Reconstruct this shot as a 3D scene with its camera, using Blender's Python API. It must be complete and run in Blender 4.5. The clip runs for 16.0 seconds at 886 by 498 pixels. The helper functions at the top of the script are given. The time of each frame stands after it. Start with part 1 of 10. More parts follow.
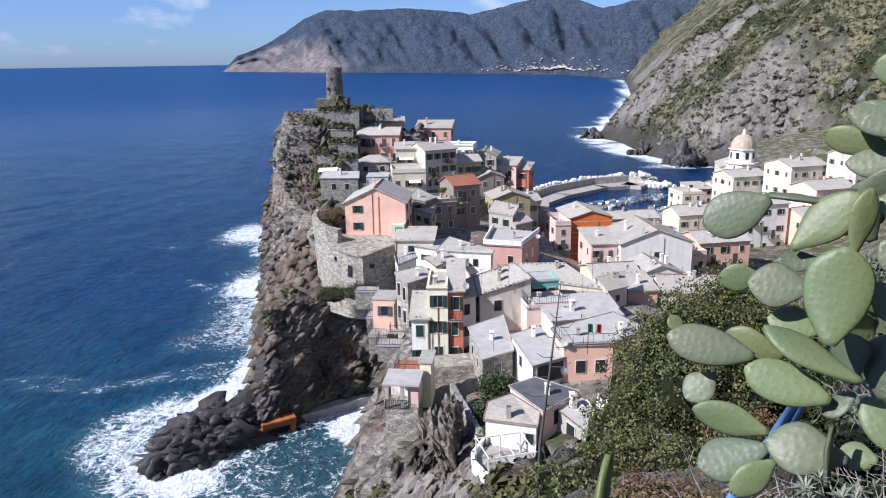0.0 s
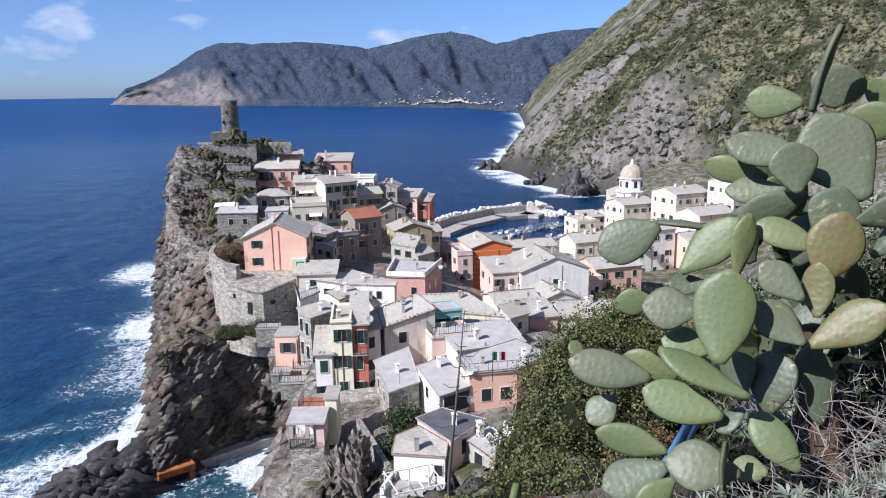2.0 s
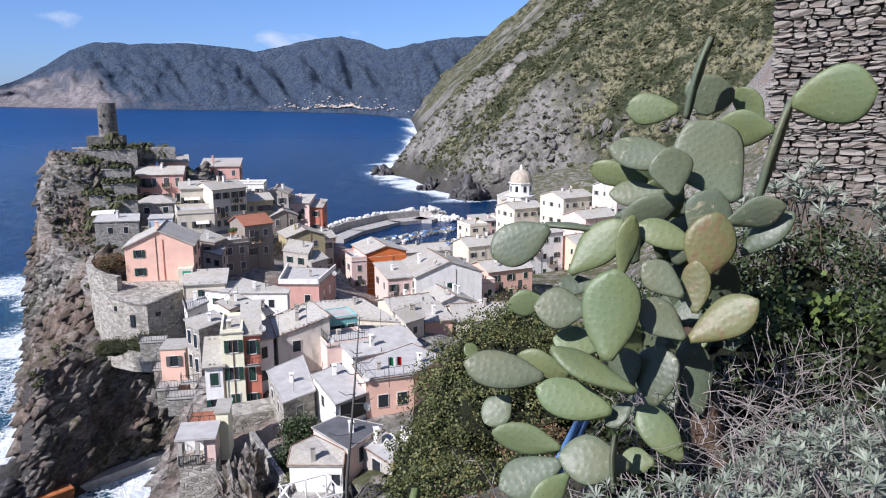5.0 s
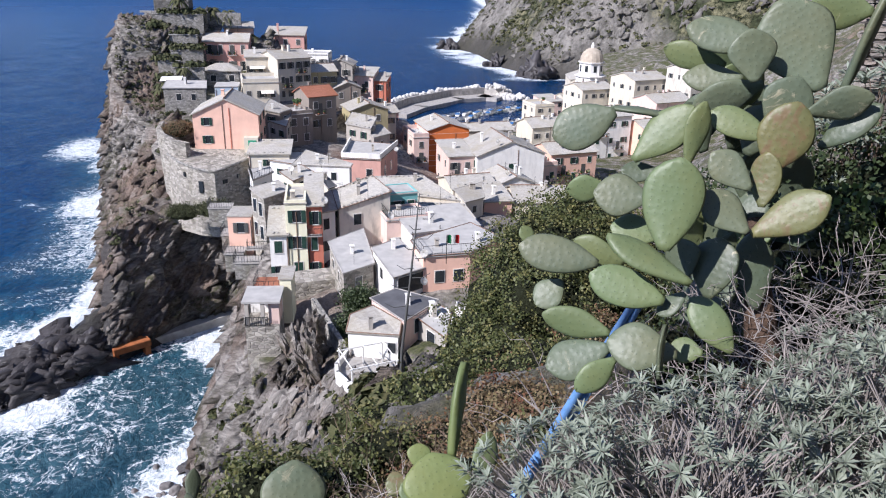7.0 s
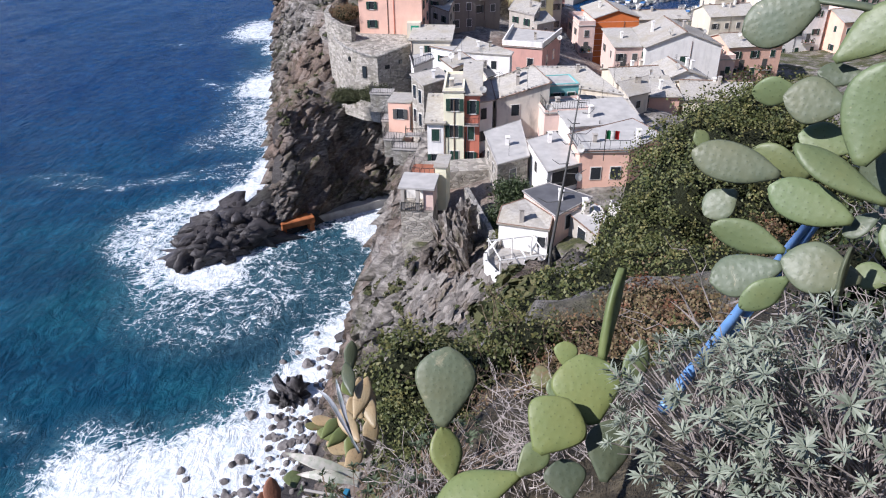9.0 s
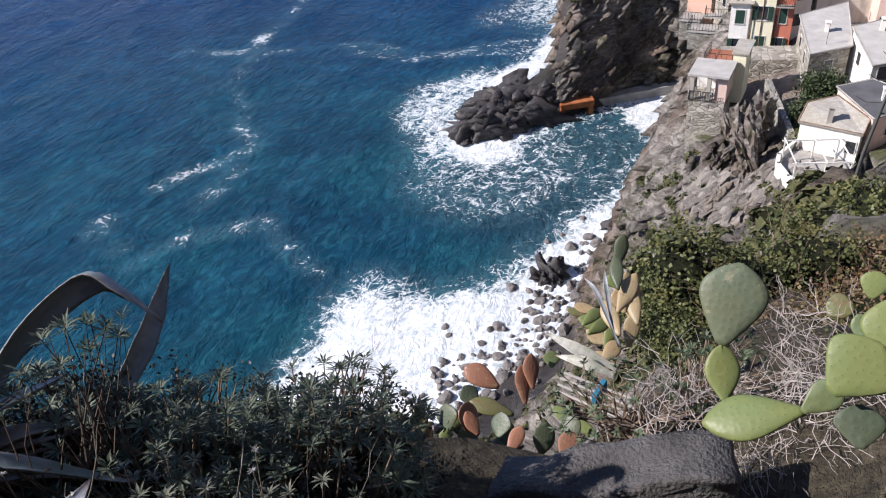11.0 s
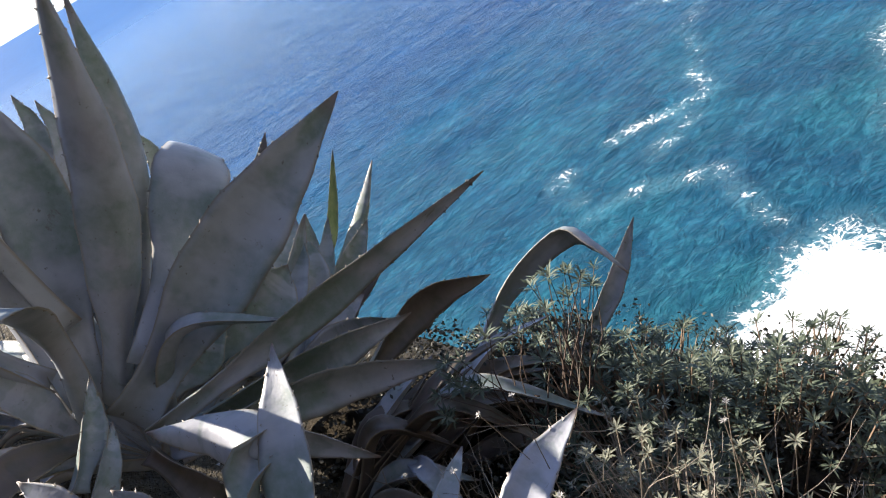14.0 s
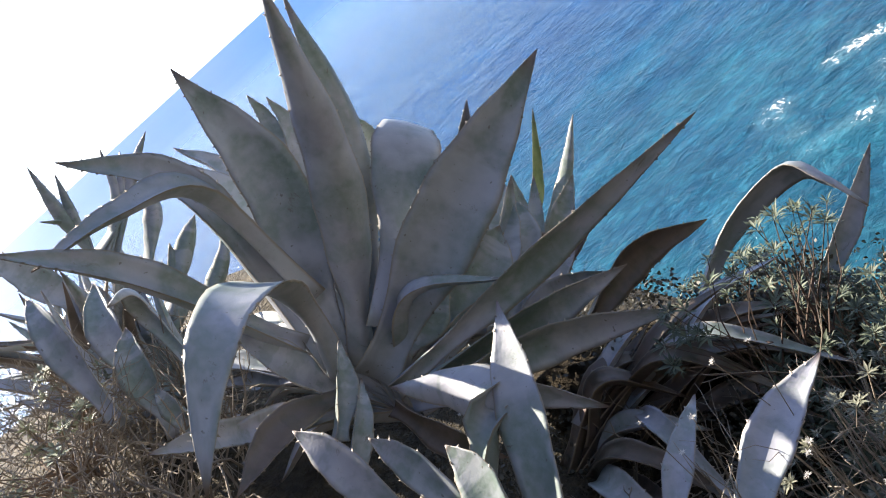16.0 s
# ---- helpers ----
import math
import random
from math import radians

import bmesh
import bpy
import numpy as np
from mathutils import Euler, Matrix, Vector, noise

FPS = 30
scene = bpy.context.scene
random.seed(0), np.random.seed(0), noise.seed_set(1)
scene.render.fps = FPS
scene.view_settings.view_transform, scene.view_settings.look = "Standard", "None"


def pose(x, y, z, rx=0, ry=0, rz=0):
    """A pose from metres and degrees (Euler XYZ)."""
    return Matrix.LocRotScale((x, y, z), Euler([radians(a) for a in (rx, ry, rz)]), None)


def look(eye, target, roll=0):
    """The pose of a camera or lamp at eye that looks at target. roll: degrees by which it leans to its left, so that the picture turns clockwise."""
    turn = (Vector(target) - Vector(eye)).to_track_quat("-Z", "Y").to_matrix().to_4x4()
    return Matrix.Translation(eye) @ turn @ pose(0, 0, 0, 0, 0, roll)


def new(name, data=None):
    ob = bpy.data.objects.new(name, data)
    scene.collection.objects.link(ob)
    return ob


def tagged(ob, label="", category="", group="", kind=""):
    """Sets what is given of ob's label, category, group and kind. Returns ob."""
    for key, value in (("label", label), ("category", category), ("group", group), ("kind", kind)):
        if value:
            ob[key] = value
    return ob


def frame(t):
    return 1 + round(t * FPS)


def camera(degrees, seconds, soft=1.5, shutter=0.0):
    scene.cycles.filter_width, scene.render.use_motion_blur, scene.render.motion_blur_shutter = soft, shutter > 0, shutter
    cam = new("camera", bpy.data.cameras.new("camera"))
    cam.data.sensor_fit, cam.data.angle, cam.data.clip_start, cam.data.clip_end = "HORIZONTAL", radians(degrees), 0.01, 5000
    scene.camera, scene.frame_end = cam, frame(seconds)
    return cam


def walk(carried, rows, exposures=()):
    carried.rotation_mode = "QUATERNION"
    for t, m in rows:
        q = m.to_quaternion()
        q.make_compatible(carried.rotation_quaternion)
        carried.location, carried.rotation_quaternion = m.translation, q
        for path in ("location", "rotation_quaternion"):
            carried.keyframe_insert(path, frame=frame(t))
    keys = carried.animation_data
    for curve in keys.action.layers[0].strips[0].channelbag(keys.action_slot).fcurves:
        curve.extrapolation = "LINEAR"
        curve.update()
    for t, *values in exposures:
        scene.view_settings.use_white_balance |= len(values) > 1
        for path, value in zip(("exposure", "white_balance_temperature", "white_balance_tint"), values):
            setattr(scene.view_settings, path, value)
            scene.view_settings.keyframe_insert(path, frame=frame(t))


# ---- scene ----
# ---- camera and its walk: t, x, y, z, yaw, pitch, roll ----
from mathutils.bvhtree import BVHTree

PATH = [
    (0.0, -0.000, 0.000, 58.000, -0.00, -14.29, -0.93),
    (0.5, 0.005, 0.011, 57.997, -1.92, -13.46, -1.05),
    (1.0, 0.003, 0.013, 57.999, -4.31, -13.05, -0.65),
    (1.5, 0.003, 0.011, 57.998, -6.20, -12.48, -0.53),
    (2.0, 0.002, 0.011, 58.000, -7.79, -11.93, -0.77),
    (2.5, 0.005, 0.012, 57.998, -9.26, -11.96, -0.78),
    (3.0, 0.004, 0.015, 58.000, -10.90, -11.04, -0.69),
    (3.5, 0.006, 0.016, 57.998, -12.94, -11.34, -0.26),
    (3.7, 0.002, 0.010, 57.998, -13.74, -11.45, -0.10),
    (5.8, 0.008, 0.028, 57.995, -16.44, -11.73, -0.12),
    (6.0, 0.010, 0.029, 57.995, -16.38, -12.16, -0.08),
    (6.5, 0.008, 0.032, 57.994, -14.74, -16.25, 0.51),
    (7.0, 0.015, 0.030, 57.995, -11.44, -21.00, 1.30),
    (7.5, 0.007, 0.028, 57.996, -8.86, -23.36, 1.00),
    (8.0, 0.008, 0.030, 57.994, -7.03, -24.53, 0.72),
    (8.2, 0.008, 0.030, 57.994, -5.69, -25.58, 0.55),
    (10.3, -0.058, 0.088, 58.029, 16.68, -34.47, -4.14),
    (10.5, -0.064, 0.088, 58.022, 19.24, -35.28, -4.97),
    (11.0, -0.069, 0.079, 58.019, 26.92, -36.92, -7.99),
    (11.5, -0.067, 0.066, 58.023, 37.06, -36.21, -11.33),
    (12.0, -0.066, 0.058, 58.026, 43.84, -35.41, -14.00),
    (12.5, -0.068, 0.049, 58.035, 51.67, -34.51, -18.20),
    (13.0, -0.066, 0.050, 58.040, 56.44, -33.22, -22.57),
    (13.5, -0.055, 0.043, 58.055, 61.94, -31.92, -27.43),
    (14.0, -0.053, 0.041, 58.067, 67.03, -28.65, -31.09),
    (14.5, -0.048, 0.031, 58.077, 71.48, -28.02, -33.58),
    (15.0, -0.048, 0.025, 58.077, 76.12, -27.40, -36.24),
    (15.5, -0.047, 0.018, 58.090, 81.36, -25.99, -39.86),
    (16.0, -0.037, 0.009, 58.098, 82.88, -21.95, -42.49),
]


def held(x, y, z, yaw, pitch, roll):
    return pose(x, y, z, 0, 0, yaw) @ pose(0, 0, 0, 90 + pitch) @ pose(0, 0, 0, 0, 0, roll)


EYE_Z = 58.0
cam = camera(62.08, 16.0, soft=1.1)
walk(cam, [(row[0], held(*row[1:])) for row in PATH],
     exposures=[(0.0, 0.50, 5720, 16), (8.2, 0.52, 5720, 17), (10.5, 0.50, 6050, 17), (12.5, 0.90, 6400, 13), (14.0, 1.76, 6900, 12), (16.0, 2.10, 7000, 12)])

# ---- daylight: noon in autumn, the sun over the sea to the left of the town ----
SUN_YAW, SUN_EL = 117.0, 39.0
sun_dir = Vector((-math.sin(radians(SUN_YAW)) * math.cos(radians(SUN_EL)),
                  math.cos(radians(SUN_YAW)) * math.cos(radians(SUN_EL)), math.sin(radians(SUN_EL))))
sun_data = bpy.data.lights.new("sun", "SUN")
sun_data.energy, sun_data.angle, sun_data.color = 5.0, radians(0.53), (1.0, 0.93, 0.83)
sun = new("sun", sun_data)
sun.matrix_world = look((0, 0, 300), Vector((0, 0, 300)) - sun_dir)

world = bpy.data.worlds.new("sky")
scene.world = world
world.use_nodes = True
wt = world.node_tree
wt.nodes.clear()


def wn(kind, **values):
    n = wt.nodes.new(kind)
    for k, v in values.items():
        n.inputs[k].default_value = v
    return n


sky = wt.nodes.new("ShaderNodeTexSky")
sky.sky_type, sky.sun_disc = "NISHITA", False
sky.sun_elevation, sky.sun_rotation = radians(SUN_EL), radians(-SUN_YAW)
sky.altitude, sky.air_density, sky.dust_density, sky.ozone_density = 60.0, 1.0, 0.35, 3.5
wcoord = wt.nodes.new("ShaderNodeTexCoord")
wmap = wt.nodes.new("ShaderNodeMapping")
wmap.inputs["Scale"].default_value = (1.0, 1.0, 2.2)
wcloud = wn("ShaderNodeTexNoise", Scale=5.2, Detail=7.0, Roughness=0.55)
wramp = wt.nodes.new("ShaderNodeMapRange")
wramp.inputs["From Min"].default_value, wramp.inputs["From Max"].default_value = 0.53, 0.68
wsep = wt.nodes.new("ShaderNodeSeparateXYZ")
wlow = wt.nodes.new("ShaderNodeMapRange")
wlow.inputs["From Min"].default_value, wlow.inputs["From Max"].default_value = 0.0, 0.04
wmul = wt.nodes.new("ShaderNodeMath")
wmul.operation = "MULTIPLY"
wmix = wt.nodes.new("ShaderNodeMix")
wmix.data_type = "RGBA"
wmix.inputs[7].default_value = (8.0, 8.3, 8.8, 1)
wbg = wn("ShaderNodeBackground", Strength=0.07)
wout = wt.nodes.new("ShaderNodeOutputWorld")
wt.links.new(wcoord.outputs["Generated"], wmap.inputs["Vector"])
wt.links.new(wmap.outputs[0], wcloud.inputs["Vector"])
wt.links.new(wcloud.outputs["Fac"], wramp.inputs["Value"])
wt.links.new(wcoord.outputs["Generated"], wsep.inputs[0])
wt.links.new(wsep.outputs["Z"], wlow.inputs["Value"])
wt.links.new(wramp.outputs[0], wmul.inputs[0])
wt.links.new(wlow.outputs[0], wmul.inputs[1])
wt.links.new(wmul.outputs[0], wmix.inputs[0])
wtint = wt.nodes.new("ShaderNodeMix")
wtint.data_type, wtint.blend_type = "RGBA", "MULTIPLY"
wtint.inputs[0].default_value, wtint.inputs[7].default_value = 1.0, (0.88, 0.96, 1.16, 1)
wt.links.new(sky.outputs[0], wtint.inputs[6])
wsep2 = wt.nodes.new("ShaderNodeSeparateXYZ")
wt.links.new(wcoord.outputs["Generated"], wsep2.inputs[0])
wveil = wt.nodes.new("ShaderNodeMapRange")
for i, v in enumerate((0.0, 0.22, 0.75, 0.0)):
    wveil.inputs[1 + i].default_value = v
wt.links.new(wsep2.outputs["Z"], wveil.inputs[0])
wblue = wt.nodes.new("ShaderNodeMix")
wblue.data_type, wblue.blend_type = "RGBA", "MULTIPLY"
wblue.inputs[7].default_value = (0.66, 0.86, 1.22, 1)
wt.links.new(wveil.outputs[0], wblue.inputs[0])
wt.links.new(wtint.outputs[2], wblue.inputs[6])
wt.links.new(wblue.outputs[2], wmix.inputs[6])
wt.links.new(wmix.outputs[2], wbg.inputs[0])
wt.links.new(wbg.outputs[0], wout.inputs[0])


# ---- materials ----
class Mat:
    """A node material under construction."""

    def __init__(self, name):
        self.m = bpy.data.materials.new(name)
        self.m.use_nodes = True
        self.t = self.m.node_tree
        self.t.nodes.clear()
        self.b = self.node("ShaderNodeBsdfPrincipled")
        self.o = self.node("ShaderNodeOutputMaterial")
        self.link(self.b.outputs[0], self.o.inputs[0])
        self.c = self.node("ShaderNodeTexCoord").outputs["Object"]

    def node(self, kind, **values):
        n = self.t.nodes.new(kind)
        for k, v in values.items():
            n.inputs[k].default_value = v
        return n

    def link(self, a, b):
        self.t.links.new(a, b)

    def noise(self, scale, detail=4.0, rough=0.55, vec=None, distort=0.0):
        n = self.node("ShaderNodeTexNoise", Scale=scale, Detail=detail, Roughness=rough, Distortion=distort)
        self.link(vec or self.c, n.inputs["Vector"])
        return n.outputs["Fac"]

    def voronoi(self, scale, feature="F1", vec=None, out="Distance"):
        n = self.node("ShaderNodeTexVoronoi", Scale=scale)
        n.feature = feature
        self.link(vec or self.c, n.inputs["Vector"])
        return n.outputs[out]

    def scaled(self, s, rot=(0, 0, 0)):
        n = self.node("ShaderNodeMapping", Scale=s, Rotation=[radians(a) for a in rot])
        self.link(self.c, n.inputs["Vector"])
        return n.outputs[0]

    def warped(self, scale, amount):
        """Object coordinates bent by a noise."""
        n = self.node("ShaderNodeTexNoise", Scale=scale, Detail=3.0)
        self.link(self.c, n.inputs["Vector"])
        v = self.node("ShaderNodeVectorMath")
        v.operation = "MULTIPLY_ADD"
        self.link(n.outputs["Color"], v.inputs[0])
        v.inputs[1].default_value = (amount, amount, amount)
        self.link(self.c, v.inputs[2])
        return v.outputs[0]

    def ramp(self, fac, *stops):
        n = self.node("ShaderNodeValToRGB")
        e = n.color_ramp.elements
        while len(e) < len(stops):
            e.new(0.5)
        for el, (p, col) in zip(e, stops):
            el.position = p
            el.color = (*col, 1) if len(col) == 3 else col
        self.link(fac, n.inputs[0])
        return n.outputs[0]

    def range(self, fac, a, b, c=0.0, d=1.0):
        n = self.node("ShaderNodeMapRange")
        for i, v in enumerate((a, b, c, d)):
            n.inputs[1 + i].default_value = v
        self.link(fac, n.inputs[0])
        return n.outputs[0]

    def math(self, op, a, b=None):
        n = self.node("ShaderNodeMath")
        n.operation = op
        for i, v in enumerate((a, b)):
            if isinstance(v, (int, float)):
                n.inputs[i].default_value = v
            elif v is not None:
                self.link(v, n.inputs[i])
        return n.outputs[0]

    def mix(self, fac, a, b, blend="MIX"):
        n = self.node("ShaderNodeMix")
        n.data_type, n.blend_type = "RGBA", blend
        for i, v in ((0, fac), (6, a), (7, b)):
            if isinstance(v, (int, float)):
                n.inputs[i].default_value = v
            elif isinstance(v, tuple):
                n.inputs[i].default_value = (*v, 1)
            else:
                self.link(v, n.inputs[i])
        return n.outputs[2]

    def joined(self, a, b, c, sa, sb):
        """A texture vector out of three values."""
        n = self.node("ShaderNodeCombineXYZ")
        for i, v in enumerate((self.math("MULTIPLY", a, sa), self.math("MULTIPLY", b, sb), self.math("MULTIPLY", c, 40.0))):
            self.link(v, n.inputs[i])
        return n.outputs[0]

    def attr(self, name):
        n = self.node("ShaderNodeAttribute")
        n.attribute_name = name
        return n.outputs["Fac"]

    def rand(self):
        return self.node("ShaderNodeObjectInfo").outputs["Random"]

    def island(self):
        return self.node("ShaderNodeNewGeometry").outputs["Random Per Island"]

    def bump(self, height, strength=0.3, dist=0.02, normal=None):
        n = self.node("ShaderNodeBump", Strength=strength, Distance=dist)
        self.link(height, n.inputs["Height"])
        if normal:
            self.link(normal, n.inputs["Normal"])
        self.link(n.outputs[0], self.b.inputs["Normal"])
        return n.outputs[0]

    def done(self, colour, rough=0.7, spec=0.4, metal=0.0):
        for key, v in (("Base Color", colour), ("Roughness", rough), ("Specular IOR Level", spec), ("Metallic", metal)):
            if isinstance(v, tuple):
                self.b.inputs[key].default_value = (*v, 1)
            elif isinstance(v, (int, float)):
                self.b.inputs[key].default_value = v
            else:
                self.link(v, self.b.inputs[key])
        return self.m


def scale_c(c, k):
    return tuple(min(1.0, v * k) for v in c)


def plaster(name, c, stain=0.3):
    k = Mat(name)
    big, small = k.noise(0.5, 5, 0.6), k.noise(7, 3)
    streak = k.noise(1.0, 4, 0.6, k.scaled((0.9, 0.9, 0.3)))
    base = k.mix(k.rand(), scale_c(c, 0.93), scale_c(c, 1.05))
    col = k.mix(k.range(big, 0.35, 0.75), base, scale_c(c, 0.84))
    col = k.mix(k.math("MULTIPLY", k.range(streak, 0.5, 0.72), stain), col, tuple(0.55 * v + 0.06 for v in scale_c(c, 0.62)))
    k.bump(small, 0.25, 0.03)
    return k.done(col, 0.88, 0.2)


def simple(name, c, rough=0.6, spec=0.4, metal=0.0, vary=0.12, scale=6.0, bump=0.1, dist=0.01):
    k = Mat(name)
    n = k.noise(scale, 5)
    fine = k.noise(scale * 9, 3)
    col = k.mix(k.range(n, 0.3, 0.7), scale_c(c, 1 - vary), scale_c(c, 1 + vary))
    k.bump(fine, bump, dist)
    return k.done(col, rough, spec, metal)


def slate_roof(name, c):
    k = Mat(name)
    v = k.voronoi(3.6, vec=k.scaled((1.0, 1.5, 1.0)), out="Color")
    edge = k.voronoi(3.6, "DISTANCE_TO_EDGE", vec=k.scaled((1.0, 1.5, 1.0)))
    n = k.noise(0.35, 4)
    sep = k.node("ShaderNodeSeparateColor")
    k.link(v, sep.inputs[0])
    col = k.mix(sep.outputs[0], scale_c(c, 0.84), scale_c(c, 1.12))
    col = k.mix(k.range(n, 0.45, 0.75), col, scale_c((c[0] * 1.05, c[1], c[2] * 0.85), 0.8))
    col = k.mix(k.range(edge, 0.0, 0.03, 0.5, 0.0), col, scale_c(c, 0.4))
    k.bump(sep.outputs[1], 0.5, 0.06)
    return k.done(col, 0.8, 0.3)


def rubble(name, c, scale=2.2, mortar=0.6):
    k = Mat(name)
    vec = k.scaled((1.0, 1.0, 1.7))
    col_v = k.voronoi(scale, vec=vec, out="Color")
    edge = k.voronoi(scale, "DISTANCE_TO_EDGE", vec=vec)
    sep = k.node("ShaderNodeSeparateColor")
    k.link(col_v, sep.inputs[0])
    n = k.noise(0.6, 5)
    col = k.mix(sep.outputs[0], scale_c(c, 0.6), scale_c(c, 1.35))
    col = k.mix(k.range(edge, 0.0, 0.06, mortar, 0.0), col, scale_c(c, 0.5))
    col = k.mix(k.range(n, 0.5, 0.8, 0.0, 0.6), col, (0.12, 0.11, 0.06))
    k.bump(k.range(edge, 0, 0.12), 0.8, 0.08)
    return k.done(col, 0.9, 0.25)


def rock_material(loose=False):
    k = Mat("jagged cliff rock" if loose else "sea cliff rock")
    layers = k.noise(0.75, 8, 0.70, k.scaled((0.8, 0.8, 3.4), (34, 26, 10)))
    fine = k.noise(3.2, 7, 0.7, distort=0.6)
    patch = k.noise(0.05, 5, 0.6)
    col = k.ramp(layers, (0.32, (0.045, 0.043, 0.042)), (0.46, (0.17, 0.155, 0.138)), (0.62, (0.37, 0.34, 0.30)))
    rust = k.ramp(fine, (0.3, (0.085, 0.06, 0.048)), (0.7, (0.33, 0.25, 0.195)))
    col = k.mix(k.range(patch, 0.50, 0.66), col, rust)
    if loose:
        col = k.mix(k.island(), scale_c((0.6, 0.6, 0.6), 1.0), (1.0, 1.0, 1.0))
        base = k.ramp(layers, (0.32, (0.06, 0.056, 0.054)), (0.46, (0.185, 0.168, 0.148)), (0.62, (0.38, 0.35, 0.31)))
        col = k.mix(1.0, k.mix(k.range(patch, 0.45, 0.60), base, rust), col, "MULTIPLY")
    if loose:
        moss = k.math("MULTIPLY", k.range(k.noise(0.11, 6, 0.65), 0.50, 0.60), k.range(k.noise(1.3, 4, 0.7), 0.42, 0.58))
        col = k.mix(k.math("MULTIPLY", moss, 0.9), col, k.ramp(fine, (0.3, (0.022, 0.028, 0.011)), (0.7, (0.105, 0.10, 0.045))))
    col = k.mix(k.math("MULTIPLY", k.attr("wet"), 0.85), col, (0.018, 0.017, 0.018))
    grass = k.ramp(fine, (0.3, (0.025, 0.032, 0.012)), (0.55, (0.085, 0.09, 0.035)), (0.75, (0.17, 0.14, 0.07)))
    cover = k.math("MULTIPLY", k.attr("green"), k.range(k.noise(0.35, 6, 0.65), 0.38, 0.56))
    col = k.mix(cover, col, grass)
    rough = k.range(k.attr("wet"), 0.0, 1.0, 0.9, 0.45)
    col = k.mix(k.attr("soil"), col, k.ramp(k.noise(7, 6, 0.7), (0.35, (0.028, 0.024, 0.016)), (0.55, (0.075, 0.062, 0.04)), (0.72, (0.15, 0.125, 0.08))))
    n1 = k.bump(layers, 0.8, 0.5)
    k.bump(fine, 0.8, 0.16, n1)
    return k.done(col, rough, 0.3)


def sea_material():
    k = Mat("sea water")
    foam, shoal = k.attr("foam"), k.attr("shoal")
    lace = k.noise(0.22, 9, 0.66, distort=1.6)
    spray = k.noise(1.1, 6, 0.7, distort=0.8)
    thin = k.math("ABSOLUTE", k.math("SUBTRACT", k.noise(0.42, 6, 0.6, distort=1.2), 0.5))
    thin2 = k.math("ABSOLUTE", k.math("SUBTRACT", k.noise(0.16, 7, 0.62, k.scaled((1, 1, 1), (0, 0, 40)), 2.2), 0.5))
    web = k.math("ADD", k.math("MULTIPLY", lace, 0.55), k.math("MULTIPLY", spray, 0.32))
    web = k.math("ADD", web, k.math("ADD", k.range(thin, 0.0, 0.05, 0.16, 0.0), k.range(thin2, 0.0, 0.035, 0.16, 0.0)))
    thr = k.range(foam, 0.0, 1.0, 0.88, 0.22)
    mask = k.range(k.math("SUBTRACT", web, thr), 0.0, 0.16)
    mask = k.math("MULTIPLY", mask, k.range(foam, 0.02, 0.12))
    caps = k.math("MULTIPLY", k.range(k.noise(0.16, 7, 0.75, k.scaled((1.0, 2.4, 1.0))), 0.735, 0.775), k.range(k.noise(0.009, 3), 0.42, 0.6))
    mask = k.math("MAXIMUM", mask, caps)
    swell = k.noise(0.02, 4, 0.6)
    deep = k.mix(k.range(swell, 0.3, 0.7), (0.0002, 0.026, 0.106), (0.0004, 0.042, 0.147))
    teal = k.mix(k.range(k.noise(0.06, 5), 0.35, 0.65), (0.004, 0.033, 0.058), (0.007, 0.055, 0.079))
    # darker near the viewpoint: the effect of view angle, put into the water colour
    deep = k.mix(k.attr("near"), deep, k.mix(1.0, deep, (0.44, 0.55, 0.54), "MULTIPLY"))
    col = k.mix(shoal, deep, teal)
    col = k.mix(k.attr("murk"), col, (0.010, 0.028, 0.048))
    # glints on the wave crests, painted as a brighter water colour
    crest_glint = k.noise(0.36, 6, 0.68, k.scaled((1.35, 0.8, 1.0)), 1.2)
    col = k.mix(k.range(crest_glint, 0.47, 0.62, 0.0, 0.8), col, k.mix(1.0, col, (2.6, 1.95, 1.7), "MULTIPLY"))
    # light and dark sides of the swell, painted as broad bands
    long = k.noise(0.055, 5, 0.62, k.scaled((1.0, 2.8, 1.0), (0, 0, 22)))
    col = k.mix(1.0, col, k.ramp(long, (0.34, (0.80, 0.82, 0.84)), (0.66, (1.22, 1.19, 1.16))), "MULTIPLY")
    milky = k.math("MULTIPLY", k.range(foam, 0.1, 0.9, 0.0, 0.45), k.range(spray, 0.3, 0.7))
    col = k.mix(milky, col, (0.20, 0.36, 0.40))
    col = k.mix(mask, col, k.mix(k.range(k.noise(0.8, 7, 0.7, distort=1.0), 0.36, 0.62), (0.46, 0.52, 0.55), (0.80, 0.82, 0.83)))
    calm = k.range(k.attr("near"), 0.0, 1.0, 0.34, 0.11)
    rough = k.mix(mask, calm, (0.9, 0.9, 0.9))
    w1 = k.noise(0.42, 6, 0.62, k.scaled((1.25, 0.75, 1.0)), 0.9)
    w2 = k.noise(0.07, 3, 0.5, k.scaled((1.6, 0.7, 1.0)))
    near = k.attr("near")
    n1 = k.bump(k.math("MULTIPLY", w2, near), 0.6, 1.8)
    n2 = k.bump(k.math("MULTIPLY", w1, near), 0.7, 0.85, n1)
    w3 = k.noise(1.5, 4, 0.6, k.scaled((1.3, 0.8, 1.0)), 0.6)
    k.bump(k.math("MULTIPLY", w3, near), 0.45, 0.22, n2)
    return k.done(col, rough, k.range(near, 0.0, 1.0, 0.04, 0.095))


